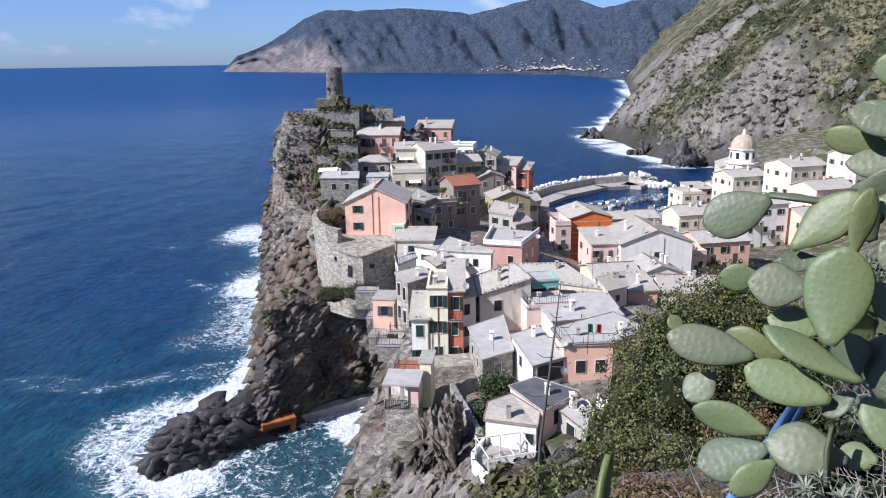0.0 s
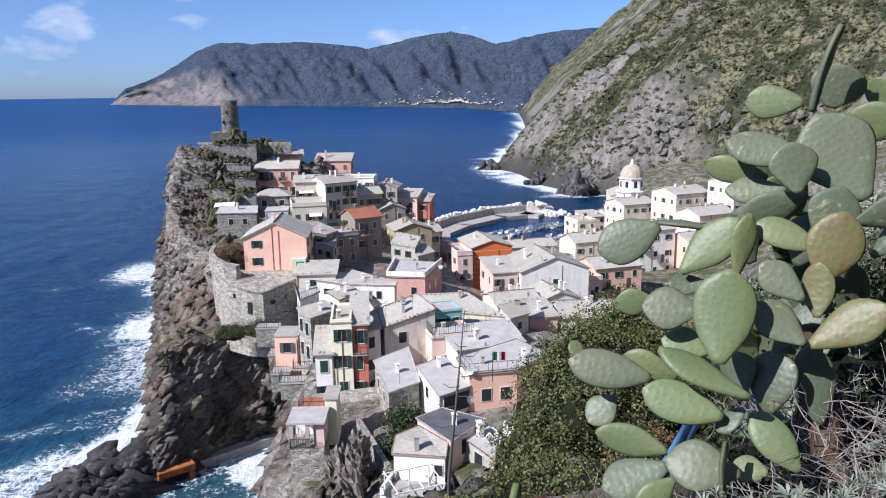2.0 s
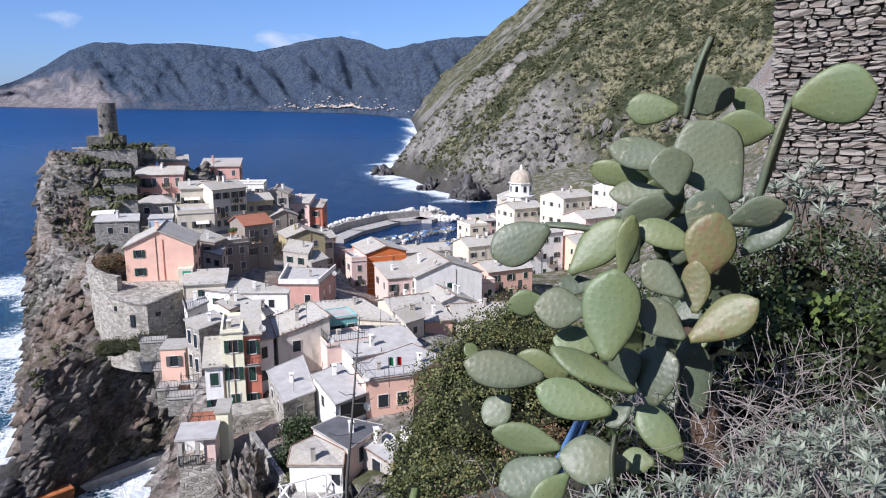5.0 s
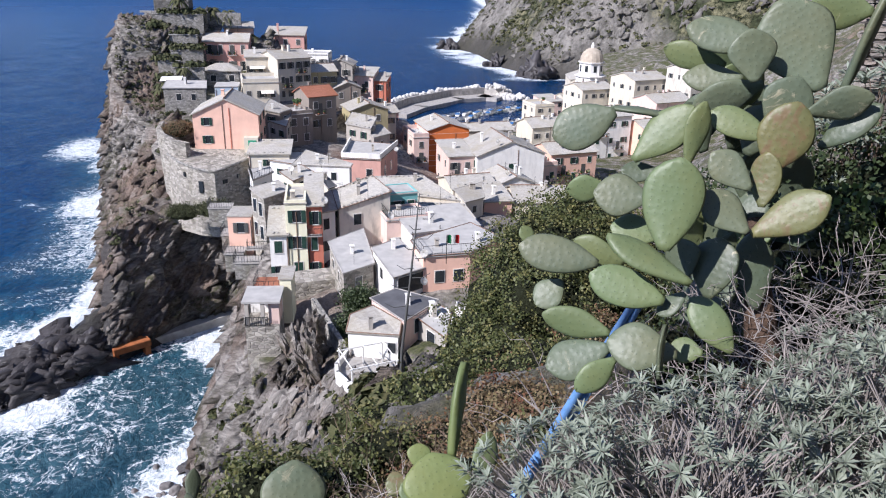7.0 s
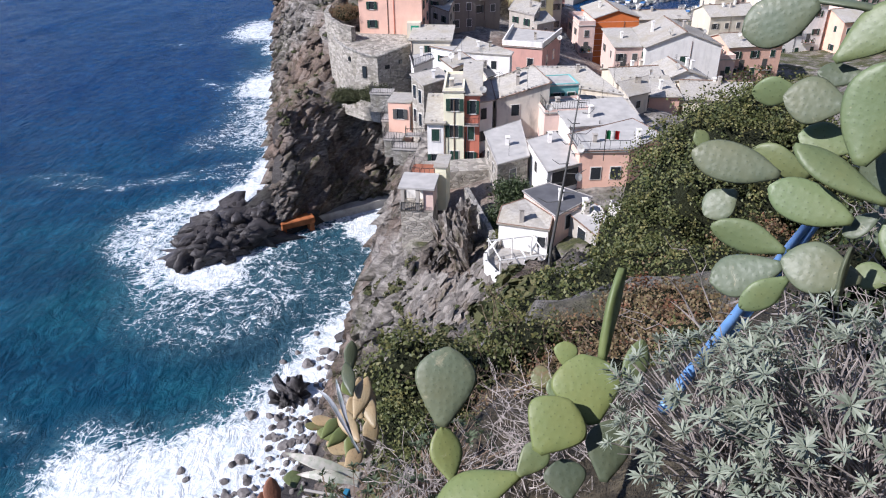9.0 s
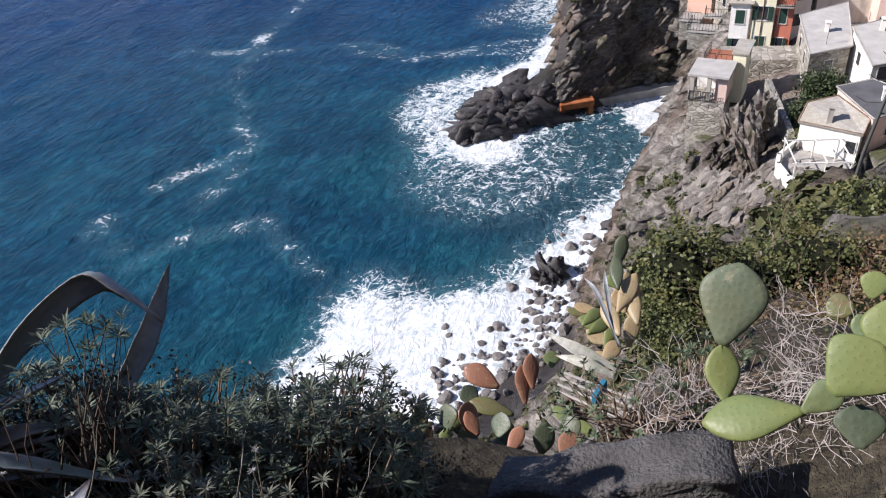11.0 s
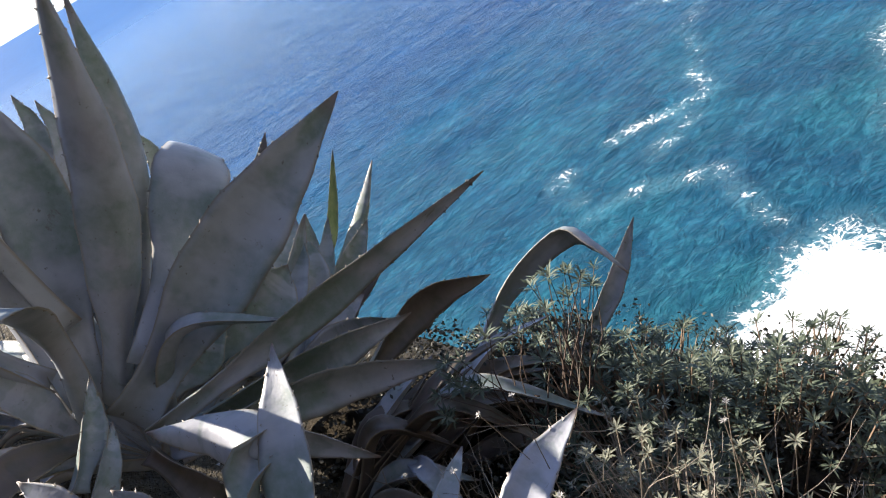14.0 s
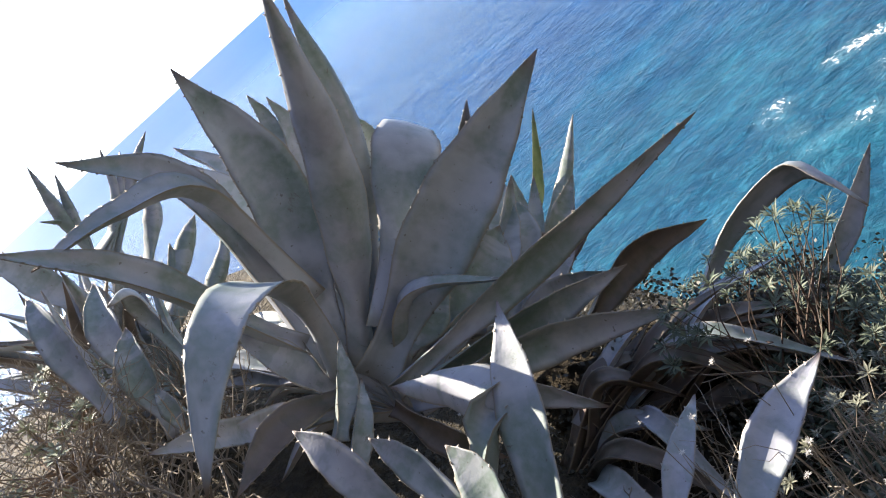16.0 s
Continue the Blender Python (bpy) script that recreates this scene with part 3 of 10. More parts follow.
def sea_places(X, Y):
    D = np.hypot(X, Y) + 1e-6
    d = drawn_in(D)
    Z = np.where(D < 2000, 0.0, EYE_Z - d * EYE_Z / D)
    sd = -coast_distance(X, Y)
    warp = 6 * fbm(X / 16, Y / 16, 0 * X, 4)
    surf = 5 + 21 * smooth(0.38, 0.75, vnoise(X / 19, Y / 19, 0 * X + 8)) + 6 * smooth(95, 60, Y) * smooth(-75, -45, X)
    foam = 0.62 * smooth(surf + 13, 0, sd + warp) + 0.42 * smooth(surf, surf * 0.45, sd + 0.6 * warp)
    foam *= np.where((X > 20) & (Y > 230), 0.0, 1.0)
    hd = coast_distance(X, Y, HILL_SHORE, False)
    foam = np.maximum(foam, 1.0 * smooth(40, 0, hd + 2 * warp) * (Y > 395))
    foam = foam * (1 - 0.6 * smooth(95, 70, Y)) * (1 - 0.38 * smooth(7, 15, sd) * smooth(330, 300, Y))
    for line in STREAKS:
        foam = np.maximum(foam, (0.16 + 0.56 * vnoise(X / 3.2, Y / 3.2, 0 * X + 5)) * smooth(4.0, 0.2, coast_distance(X + warp * 0.35, Y + warp * 0.35, np.array(line, float), False)))
    foam = foam * (0.6 + 0.7 * vnoise(X / 11, Y / 11, 0 * X + 3))
    cove = smooth(26, 8, np.hypot(X + 22, Y - 96))
    foam = np.maximum(foam * (1 - 0.45 * cove), 0.42 * cove)
    foam = np.maximum(foam, 0.62 * smooth(20, 9, np.hypot(X + 43 + warp * 0.4, Y - 107)))
    foam = np.maximum(foam, 0.56 * smooth(21, 9, np.hypot(X + 35 + warp * 0.4, Y - 90)))
    foam = np.maximum(foam, 1.0 * smooth(8, 4, np.hypot(X + 39.5 + warp * 0.25, (Y - 95.5))))
    foam = np.maximum(foam, 0.95 * smooth(5, 2.5, np.hypot((X + 15.5) * 0.8 + warp * 0.2, (Y - 110) * 0.55)))
    foam = np.maximum(foam, 0.80 * smooth(1.25, 0.45, np.hypot((X + 66 + warp) / 15, (Y - 257 + warp) / 23)))
    foam = np.maximum(foam, 0.66 * smooth(24, 7, sd + 1.3 * warp) * smooth(138, 150, Y) * smooth(225, 190, Y))
    bed = coast_distance(X + 0.45 * warp, Y + 0.45 * warp, SURF)
    foam = np.maximum(foam, 0.98 * smooth(-7.0, 5.5, bed))
    foam = np.maximum(foam, 0.74 * smooth(-4, 4, coast_distance(X + 0.5 * warp, Y + 0.5 * warp, SWIRL)))
    shoal = np.maximum(smooth(70, 8, sd + 1.5 * warp) * smooth(160, 90, Y), 0.75 * smooth(150, 25, np.hypot(X + 72, (Y - 50))))
    shoal = np.clip(np.maximum(shoal, 0.5 * smooth(24, 2, sd)), 0, 1) * np.where((X > 20) & (Y > 200), 0.3, 1)
    lift = np.where(D < 900, 0.5 * fbm(X / 9, Y / 15, 0 * X, 3) * smooth(2, 20, sd), 0)
    k = d / D
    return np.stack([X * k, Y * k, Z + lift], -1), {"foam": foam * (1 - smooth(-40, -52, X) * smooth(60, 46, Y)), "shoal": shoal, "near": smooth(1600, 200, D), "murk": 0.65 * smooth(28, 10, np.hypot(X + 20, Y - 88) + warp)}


def outward(a, b, n, first):
    """n lines from a towards b, growing apart from the first step."""
    g = np.geomspace(first, first * 1.0 + abs(b - a), n)
    return a + np.sign(b - a) * (g - first * 0)


sea_x = np.concatenate([outward(-140, -500000, 64, 3.0)[::-1], np.arange(-140, 0, 1.6), np.arange(0, 240, 4.0), outward(240, 500000, 54, 5.0)])
sea_y = np.concatenate([outward(-40, -500000, 44, 4.0)[::-1], np.arange(-40, 180, 1.6), np.arange(180, 600, 4.0), outward(600, 500000, 64, 5.0)])
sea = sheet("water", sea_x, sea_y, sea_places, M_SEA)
tagged(sea, "deep blue sea with white surf and foam streaks", "sea", kind="structure")


# ---- the hillside across the harbour ----
def hill_places(X, Y):
    line = HILL_SHORE
    xs = np.interp(Y, line[:, 1], line[:, 0])
    s = (X - xs) * 0.96
    gully = ridged(Y / 95 + 0.15 * fbm(X / 40, Y / 40, 0 * X), 0.004 * X, 0 * X, 4)
    rise = 0.98 * np.minimum(s, 70) + 0.80 * np.clip(s - 70, 0, 500) + 0.25 * np.maximum(s - 570, 0)
    top = 500 + 60 * fbm(X / 300, Y / 300, 0 * X)
    Z = np.minimum(rise, top) * (0.86 + 0.3 * gully) + 10 * fbm(X / 45, Y / 45, 0 * X) * smooth(0, 60, s) + 4.0 * fbm(X / 9, Y / 9, 0 * X, 4) * smooth(0, 20, s) + 9 * (ridged(Y / 34, X / 60, 0 * X, 3) - 0.5) * smooth(0, 25, s) * smooth(260, 120, s)
    Z = Z + 9.0 * (ridged(Y / 15 + 0.3 * fbm(X / 20, Y / 20, 0 * X), X / 45, 0 * X, 3) - 0.5) * smooth(2, 20, s) * smooth(240, 90, s)
    terr = smooth(110, 170, s) * smooth(900, 600, Y)
    lev = 5.0
    Zt = (np.floor(Z / lev) + smooth(0.6, 1.0, Z / lev - np.floor(Z / lev))) * lev
    Z = Z * (1 - terr) + Zt * terr
    near = smooth(410, 360, Y) * smooth(90, 20, s)
    Z = np.where(s < 0, s * 1.5, Z) - 25 * near
    P = np.stack([X, Y, Z], -1)
    bare = np.clip(smooth(80, 5, Z) * 0.45 + 0.3 * smooth(0.6, 0.8, gully), 0, 1) * (1 - 0.8 * terr) + 0.05
    return P, {"bare": bare, "shore": smooth(22, 4, Z + 7 * fbm(X / 22, Y / 22, 0 * X))}


hill_u = steps((0, 150, 2.2), (150, 400, 4), (400, 1200, 40))
hill_v = steps((120, 340, 6.0), (340, 720, 2.6), (720, 900, 5.0), (900, 2300, 25))


def hill_net(U, Y):
    X = np.interp(Y, HILL_SHORE[:, 1], HILL_SHORE[:, 0]) + U - 6
    return hill_places(X, Y)


hillside = sheet("hillside", hill_u, hill_v, hill_net, M_HILL)
tagged(hillside, "steep terraced green and grey hillside above the sea", "hillside", kind="structure")

# ---- the mountains across the bay ----
SKYLINE = np.array([(-15.9, -0.46), (-15.3, 0.25), (-14.9, 0.67), (-13.6, 1.05), (-12.4, 1.62), (-9.9, 3.17), (-8.4, 3.73), (-5.5, 3.75), (-2.9, 3.86), (0, 3.7), (2.3, 3.4), (6.1, 4.15), (8.6, 4.56), (10.2, 4.2), (12, 3.54), (15, 4.22), (18, 4.52), (22, 4.7), (28, 4.5), (34, 4.2)])
SHORE_EL = np.array([(-16, -0.48), (-7, -0.72), (1.7, -0.92), (9.35, -1.14), (13.7, -1.5), (34, -1.9)])


def mountain_places(A, S):
    """A: degrees to the right; S: 0 at the shore, 1 on the crest, more behind it."""
    shore = np.interp(A, SHORE_EL[:, 0], SHORE_EL[:, 1])
    crest = np.interp(A, SKYLINE[:, 0], SKYLINE[:, 1]) + 0.10 * fbm(A * 1.3, 0 * A, 0 * A, 5)
    D0 = EYE_Z / np.tan(np.radians(-shore))
    d0 = drawn_in(D0)
    d = d0 + 520 * np.minimum(S, 1) * smooth(-16.2, -12, A) + 60 * np.minimum(S, 1) + 400 * np.maximum(S - 1, 0)
    spur = ridged(A * 0.42 + 1.3 * S, 1.7 * S, 0 * A, 4) - 0.5
    face = np.clip(S, 0, 1) ** (0.8 + 0.5 * spur)
    el = shore + (crest - shore) * face - 3.0 * np.maximum(S - 1, 0)
    el = el + 0.22 * smooth(-16, -13, A) * fbm(A * 2.4, S * 6, 0 * A, 4) * np.sin(np.clip(S, 0, 1) * np.pi)
    a = np.radians(A)
    d = d * (1 + 0.06 * smooth(-16, -13, A) * spur * np.sin(np.clip(S, 0, 1) * np.pi))
    bare = 0.62 * smooth(-5.5, -11, A) * smooth(1.05, 0.6, S + 0.25 * spur) + 0.26 * smooth(0.4, 0.0, S)
    return np.stack([np.sin(a) * d, np.cos(a) * d, EYE_Z + d * np.tan(np.radians(el))], -1), {"bare": bare}


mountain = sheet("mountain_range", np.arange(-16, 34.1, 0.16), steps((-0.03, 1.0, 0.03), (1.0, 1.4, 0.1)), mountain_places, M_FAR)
tagged(mountain, "wooded mountain range across the bay, hazed blue-grey", "mountain", kind="structure")


# ---- the town ----
def window_on(parent, x, z, w, h, face, at, shutter, label=""):
    """A framed window with shutters on the wall face: 0 front, 1 the +x side, 3 the -x side. at: where the wall stands."""
    turn = {0: 0, 1: 90, 3: -90}[face]
    place = {0: (x, at, z), 1: (at, x, z), 3: (at, x, z)}[face]
    m = pose(*place, 0, 0, turn)
    bm = bmesh.new()
    t = 0.09
    box(bm, -w / 2 - t, w / 2 + t, -0.05, 0.1, h / 2, h / 2 + t)
    box(bm, -w / 2 - t, w / 2 + t, -0.09, 0.1, -h / 2 - t, -h / 2)
    box(bm, -w / 2 - t, -w / 2, -0.05, 0.1, -h / 2, h / 2)
    box(bm, w / 2, w / 2 + t, -0.05, 0.1, -h / 2, h / 2)
    win = part("window", bm, M_TRIM, parent, label, m=m)
    part("pane", one_box(-w / 2, w / 2, -0.012, 0.05, -h / 2, h / 2), M_PANE, win)
    if shutter:
        lw = w * 0.52
        closed = random.random() < 0.45
        for s in (-1, 1):
            bm = bmesh.new()
            if closed:
                box(bm, min(0, s * w / 2) + 0.01, max(0, s * w / 2) - 0.01, -0.07, -0.025, -h / 2, h / 2)
            else:
                a, b = sorted((s * (w / 2 + 0.02), s * (w / 2 + lw)))
                box(bm, a, b, -0.12, -0.06, -h / 2, h / 2)
            part("shutter", bm, shutter, win)
    return win


def railing(parent, pts, z, h=1.0, gap=0.28, material=None, name="railing"):
    """An open rail of thin bars along points in the thing's own plan."""
    bm = bmesh.new()
    for (xa, ya), (xb, yb) in zip(pts, pts[1:]):
        n = max(2, int(math.hypot(xb - xa, yb - ya) / gap))
        for i in range(n + 1):
            u = i / n
            x, y = xa + (xb - xa) * u, ya + (yb - ya) * u
            tube(bm, [(x, y, z), (x, y, z + h)], 0.022 if i % 5 else 0.035, 4)
        for k in (0.1, 1.0):
            tube(bm, [(xa, ya, z + h * k), (xb, yb, z + h * k)], 0.03, 4)
    return part(name, bm, material or M_METAL, parent)


def roof_slab(bm, pts, t=0.18):
    """A slab of even thickness over four corners."""
    up = (Vector(pts[1]) - Vector(pts[0])).cross(Vector(pts[-1]) - Vector(pts[0])).normalized()
    if up.z < 0:
        up = -up
    lo = [bm.verts.new(Vector(p)) for p in pts]
    hi = [bm.verts.new(Vector(p) + up * t) for p in pts]
    n = len(pts)
    bm.faces.new(hi)
    bm.faces.new(lo[::-1])
    for i in range(n):
        bm.faces.new((lo[i], lo[(i + 1) % n], hi[(i + 1) % n], hi[i]))


ROOF_STONES = []
for i in range(3):
    bm = bmesh.new()
    bmesh.ops.create_icosphere(bm, subdivisions=1, radius=0.15)
    for v in bm.verts:
        v.co = Vector((v.co.x * 1.3, v.co.y, v.co.z * 0.7)) * random.uniform(0.75, 1.2)
    ROOF_STONES.append(bpy.data.meshes.new("roof_stone"))
    bm.to_mesh(ROOF_STONES[-1])
    bm.free()
    ROOF_STONES[-1].materials.append(M_RUBBLE)


HOUSES = {}


def house(label, x0, x1, y, z0, z1, depth, roof, rise, wall, cover, win=(2, 2), yaw=0.0, shutter=None, chim=1, side=1,
          size=(0.95, 1.35), down=4.0, lift=0.0, name="house"):
    w, h = x1 - x0, z1 - z0
    ob = HOUSES[label] = thing(name, label, "house", ((x0 + x1) / 2, y, z0), yaw, "houses of the town")
    a, d = w / 2, depth
    bm = bmesh.new()
    prof = {"front": [(-a, -down), (a, -down), (a, h), (0, h + rise), (-a, h)]}.get(roof)
    if prof:
        f = [bm.verts.new((px, 0, pz)) for px, pz in prof]
        b = [bm.verts.new((px, d, pz)) for px, pz in prof]
    elif roof in ("side", "shed"):
        prof = [(0, -down), (0, h), (d / 2, h + rise), (d, h), (d, -down)] if roof == "side" else [(0, -down), (0, h), (d, h + rise), (d, -down)]
        f = [bm.verts.new((-a, py, pz)) for py, pz in prof]
        b = [bm.verts.new((a, py, pz)) for py, pz in prof]
    else:
        prof = [(-a, -down), (a, -down), (a, h), (-a, h)]
        f = [bm.verts.new((px, 0, pz)) for px, pz in prof]
        b = [bm.verts.new((px, d, pz)) for px, pz in prof]
    n = len(prof)
    bm.faces.new(f)
    bm.faces.new(b[::-1])
    for i in range(n):
        bm.faces.new((f[(i + 1) % n], f[i], b[i], b[(i + 1) % n]))
    bmesh.ops.recalc_face_normals(bm, faces=bm.faces)
    part("wall", bm, wall, ob)
    o = 0.32
    bm = bmesh.new()
    if roof == "front":
        k = rise / a
        for s in (-1, 1):
            roof_slab(bm, [(s * (a + o), -o, h - o * k), (0, -o, h + rise), (0, d + o, h + rise), (s * (a + o), d + o, h - o * k)])
    elif roof == "side":
        k = rise / (d / 2)
        roof_slab(bm, [(-a - o, -o, h - o * k), (a + o, -o, h - o * k), (a + o, d / 2, h + rise), (-a - o, d / 2, h + rise)])
        roof_slab(bm, [(-a - o, d + o, h - o * k), (a + o, d + o, h - o * k), (a + o, d / 2, h + rise), (-a - o, d / 2, h + rise)])
    elif roof == "shed":
        k = rise / d
        roof_slab(bm, [(-a - o, -o, h - o * k), (a + o, -o, h - o * k), (a + o, d + o, h + rise + o * k), (-a - o, d + o, h + rise + o * k)])
    elif roof == "hip":
        q = min(a, d / 2) * 0.85
        c = [(-a - o, -o, h), (a + o, -o, h), (a + o, d + o, h), (-a - o, d + o, h)]
        r = [(-a + q, d / 2, h + rise), (a - q, d / 2, h + rise)]
        v = [bm.verts.new(p) for p in c + r]
        base = [bm.verts.new((p[0], p[1], p[2] - 0.16)) for p in c]
        for q4 in ((0, 1, 5, 4), (2, 3, 4, 5)):
            bm.faces.new([v[i] for i in q4])
        for q3 in ((1, 2, 5), (3, 0, 4)):
            bm.faces.new([v[i] for i in q3])
        for i in range(4):
            bm.faces.new((base[i], base[(i + 1) % 4], v[(i + 1) % 4], v[i]))
        bm.faces.new(base[::-1])
        bmesh.ops.recalc_face_normals(bm, faces=bm.faces)
    else:
        box(bm, -a - 0.12, a + 0.12, -0.12, d + 0.12, h, h + 0.16)
    part("roof", bm, cover, ob)
    if roof in ("front", "side"):
        bm = bmesh.new()
        ridge = ((0, -o, h + rise + 0.2), (0, d + o, h + rise + 0.2)) if roof == "front" else ((-a - o, d / 2, h + rise + 0.2), (a + o, d / 2, h + rise + 0.2))
        tube(bm, ridge, 0.13, 5)
        part("ridge_cap", bm, M_RIDGE, ob)
    if roof == "flat" and rise > 0:
        bm = bmesh.new()
        for q in ((-a, a, 0, 0.2), (-a, a, d - 0.2, d), (-a, -a + 0.2, 0.2, d - 0.2), (a - 0.2, a, 0.2, d - 0.2)):
            box(bm, *q, h + 0.16, h + 0.16 + rise)
        part("parapet", bm, wall, ob)
    if cover in (M_SLATE, M_SLATE2) and y < 135 and roof in ("side", "shed"):
        k = rise / (d / 2 if roof == "side" else d)
        for i in range(int(w / 0.75)):
            for yy in (0.15, (d / 2 if roof == "side" else d) * 0.93):
                if random.random() < 0.8:
                    part("roof_stone", ROOF_STONES[i % 3], None, ob, m=pose(-a + 0.75 * i + random.uniform(0.1, 0.5), yy, h + yy * k + 0.22, 0, 0, random.uniform(0, 180)) @ Matrix.Scale(random.uniform(0.7, 1.3), 4))
    cols, rows = win
    storey = h / max(rows, 1)
    for r in range(rows):
        zc = h - storey * (r + 0.5) + 0.1
        if zc < 0.4:
            continue
        hh = min(size[1], storey * 0.6)
        for c in range(cols):
            xc = -a + w * (c + 0.5) / cols + random.uniform(-0.12, 0.12)
            window_on(ob, xc, zc, min(size[0], w / cols * 0.5), hh, 0, 0.0, shutter)
        if side:
            m = max(1, int(d / 3.4))
            for c in range(m):
                yc = d * (c + 0.5) / m
                if side in (1, 2):
                    window_on(ob, yc, zc, size[0] * 0.9, hh, 1, a, shutter)
                if side in (-1, 2):
                    window_on(ob, yc, zc, size[0] * 0.9, hh, 3, -a, shutter)
    for i in range(chim):
        cx, cy = random.uniform(-0.6, 0.6) * a, random.uniform(0.3, 0.7) * d
        top = h + rise + random.uniform(0.5, 1.1)
        bm = one_box(cx - 0.22, cx + 0.22, cy - 0.28, cy + 0.28, h - 0.2, top)
        box(bm, cx - 0.3, cx + 0.3, cy - 0.36, cy + 0.36, top, top + 0.1)
        part("chimney", bm, random.choice((wall, M_GREY, M_WHITE)), ob)
    return ob


def slab_house(label, corners, base, wall, cover, thick=0.16, over=0.25, openings=(), stones=0, name="house"):
    """A small house under one slab roof: corners (x, y, z) of the roof, counter-clockwise from the near side; openings: (wall, along 0..1, up from the eaves, width, height)."""
    c = sum((Vector(p) for p in corners), Vector()) / len(corners)
    ob = thing(name, label, "house", (c.x, c.y, base), 0, "houses of the town")
    o = ob.location
    pts = [Vector(p) - o for p in corners]
    n = len(pts)
    mid = c - o
    ins = [p + (mid - p).normalized() * over for p in pts]
    bm = bmesh.new()
    lo = [bm.verts.new((p.x, p.y, 0)) for p in ins]
    hi = [bm.verts.new(p) for p in ins]
    for i in range(n):
        bm.faces.new((lo[i], lo[(i + 1) % n], hi[(i + 1) % n], hi[i]))
    bm.faces.new(hi)
    part("wall", bm, wall, ob)
    bm = bmesh.new()
    roof_slab(bm, pts, thick)
    bmesh.ops.recalc_face_normals(bm, faces=bm.faces)
    part("roof", bm, cover, ob)
    for wl, u, dn, w, h in openings:
        a, b = ins[wl], ins[(wl + 1) % n]
        p = a.lerp(b, u) - Vector((0, 0, dn))
        turn = math.degrees(math.atan2(b.y - a.y, b.x - a.x))
        bm = bmesh.new()
        box(bm, -w / 2 - 0.08, w / 2 + 0.08, -0.06, 0.02, -h / 2 - 0.08, h / 2 + 0.08)
        win = part("window", bm, M_TRIM, ob, m=pose(p.x, p.y, p.z, 0, 0, turn))
        part("pane", one_box(-w / 2, w / 2, -0.075, 0.0, -h / 2, h / 2), M_PANE, win)
    rnd = random.Random(int(c.x * 37 + c.y * 11))
    used = {q[0] for q in openings}
    for wl in range(n):
        p, q = ins[wl], ins[(wl + 1) % n]
        run = (q - p).length
        turn = math.degrees(math.atan2(q.y - p.y, q.x - p.x))
        if wl in used or run < 2.4:
            continue
        for u in ((0.5,) if run < 5 else (0.27, 0.72)):
            for dn in (1.5, 4.3):
                eave = p.lerp(q, u) - Vector((0, 0, dn))
                if eave.z < 1.2 or rnd.random() < 0.25:
                    continue
                w, h = rnd.uniform(0.6, 0.85), rnd.uniform(0.95, 1.35)
                win = part("window", one_box(-w / 2 - 0.07, w / 2 + 0.07, -0.05, 0.02, -h / 2 - 0.07, h / 2 + 0.07), M_TRIM, ob, m=pose(eave.x, eave.y, eave.z, 0, 0, turn))
                part("pane", one_box(-w / 2, w / 2, -0.065, 0.0, -h / 2, h / 2), M_PANE, win)
                if rnd.random() < 0.7:
                    shut = rnd.choice((M_SHUTTER, M_SHUTTER2))
                    for sg in (-1, 1):
                        e0, e1 = sorted((sg * (w / 2 + 0.02), sg * (w / 2 + 0.42)))
                        part("shutter", one_box(e0, e1, -0.10, -0.052, -h / 2, h / 2), shut, win)
    for i in range(rnd.choice((1, 1, 2))):
        p = pts[0].lerp(pts[1], rnd.uniform(0.2, 0.8)).lerp(pts[-1].lerp(pts[2], rnd.uniform(0.2, 0.8)), rnd.uniform(0.3, 0.8))
        top = p.z + rnd.uniform(0.8, 1.3)
        bm = one_box(p.x - 0.2, p.x + 0.2, p.y - 0.24, p.y + 0.24, p.z - 0.3, top)
        box(bm, p.x - 0.27, p.x + 0.27, p.y - 0.31, p.y + 0.31, top + 0.12, top + 0.2)
        box(bm, p.x - 0.17, p.x - 0.1, p.y - 0.2, p.y + 0.2, top, top + 0.12)
        box(bm, p.x + 0.1, p.x + 0.17, p.y - 0.2, p.y + 0.2, top, top + 0.12)
        part("chimney", bm, rnd.choice((M_GREY, M_WHITE, M_RUBBLE2)), ob)
    edge = bmesh.new()
    for p, q in zip(pts, pts[1:] + pts[:1]):
        tube(edge, [p + Vector((0, 0, thick)), q + Vector((0, 0, thick))], 0.07, 4)
    part("roof_edge", edge, M_RIDGE if rnd.random() < 0.5 else M_CONCRETE, ob)
    for i in range(stones):
        u, v = (i + 0.5) / stones * 2 % 1, (0.04 if i < stones / 2 else 0.95) + random.uniform(-0.03, 0.03)
        p = pts[0].lerp(pts[1], u).lerp(pts[3].lerp(pts[2], u), v)
        part("roof_stone", ROOF_STONES[i % 3], None, ob, m=pose(p.x, p.y, p.z + thick + 0.08, 0, 0, random.uniform(0, 180)) @ Matrix.Scale(random.uniform(0.7, 1.2), 4))
    return ob


G, N = M_SHUTTER, M_SHUTTER2
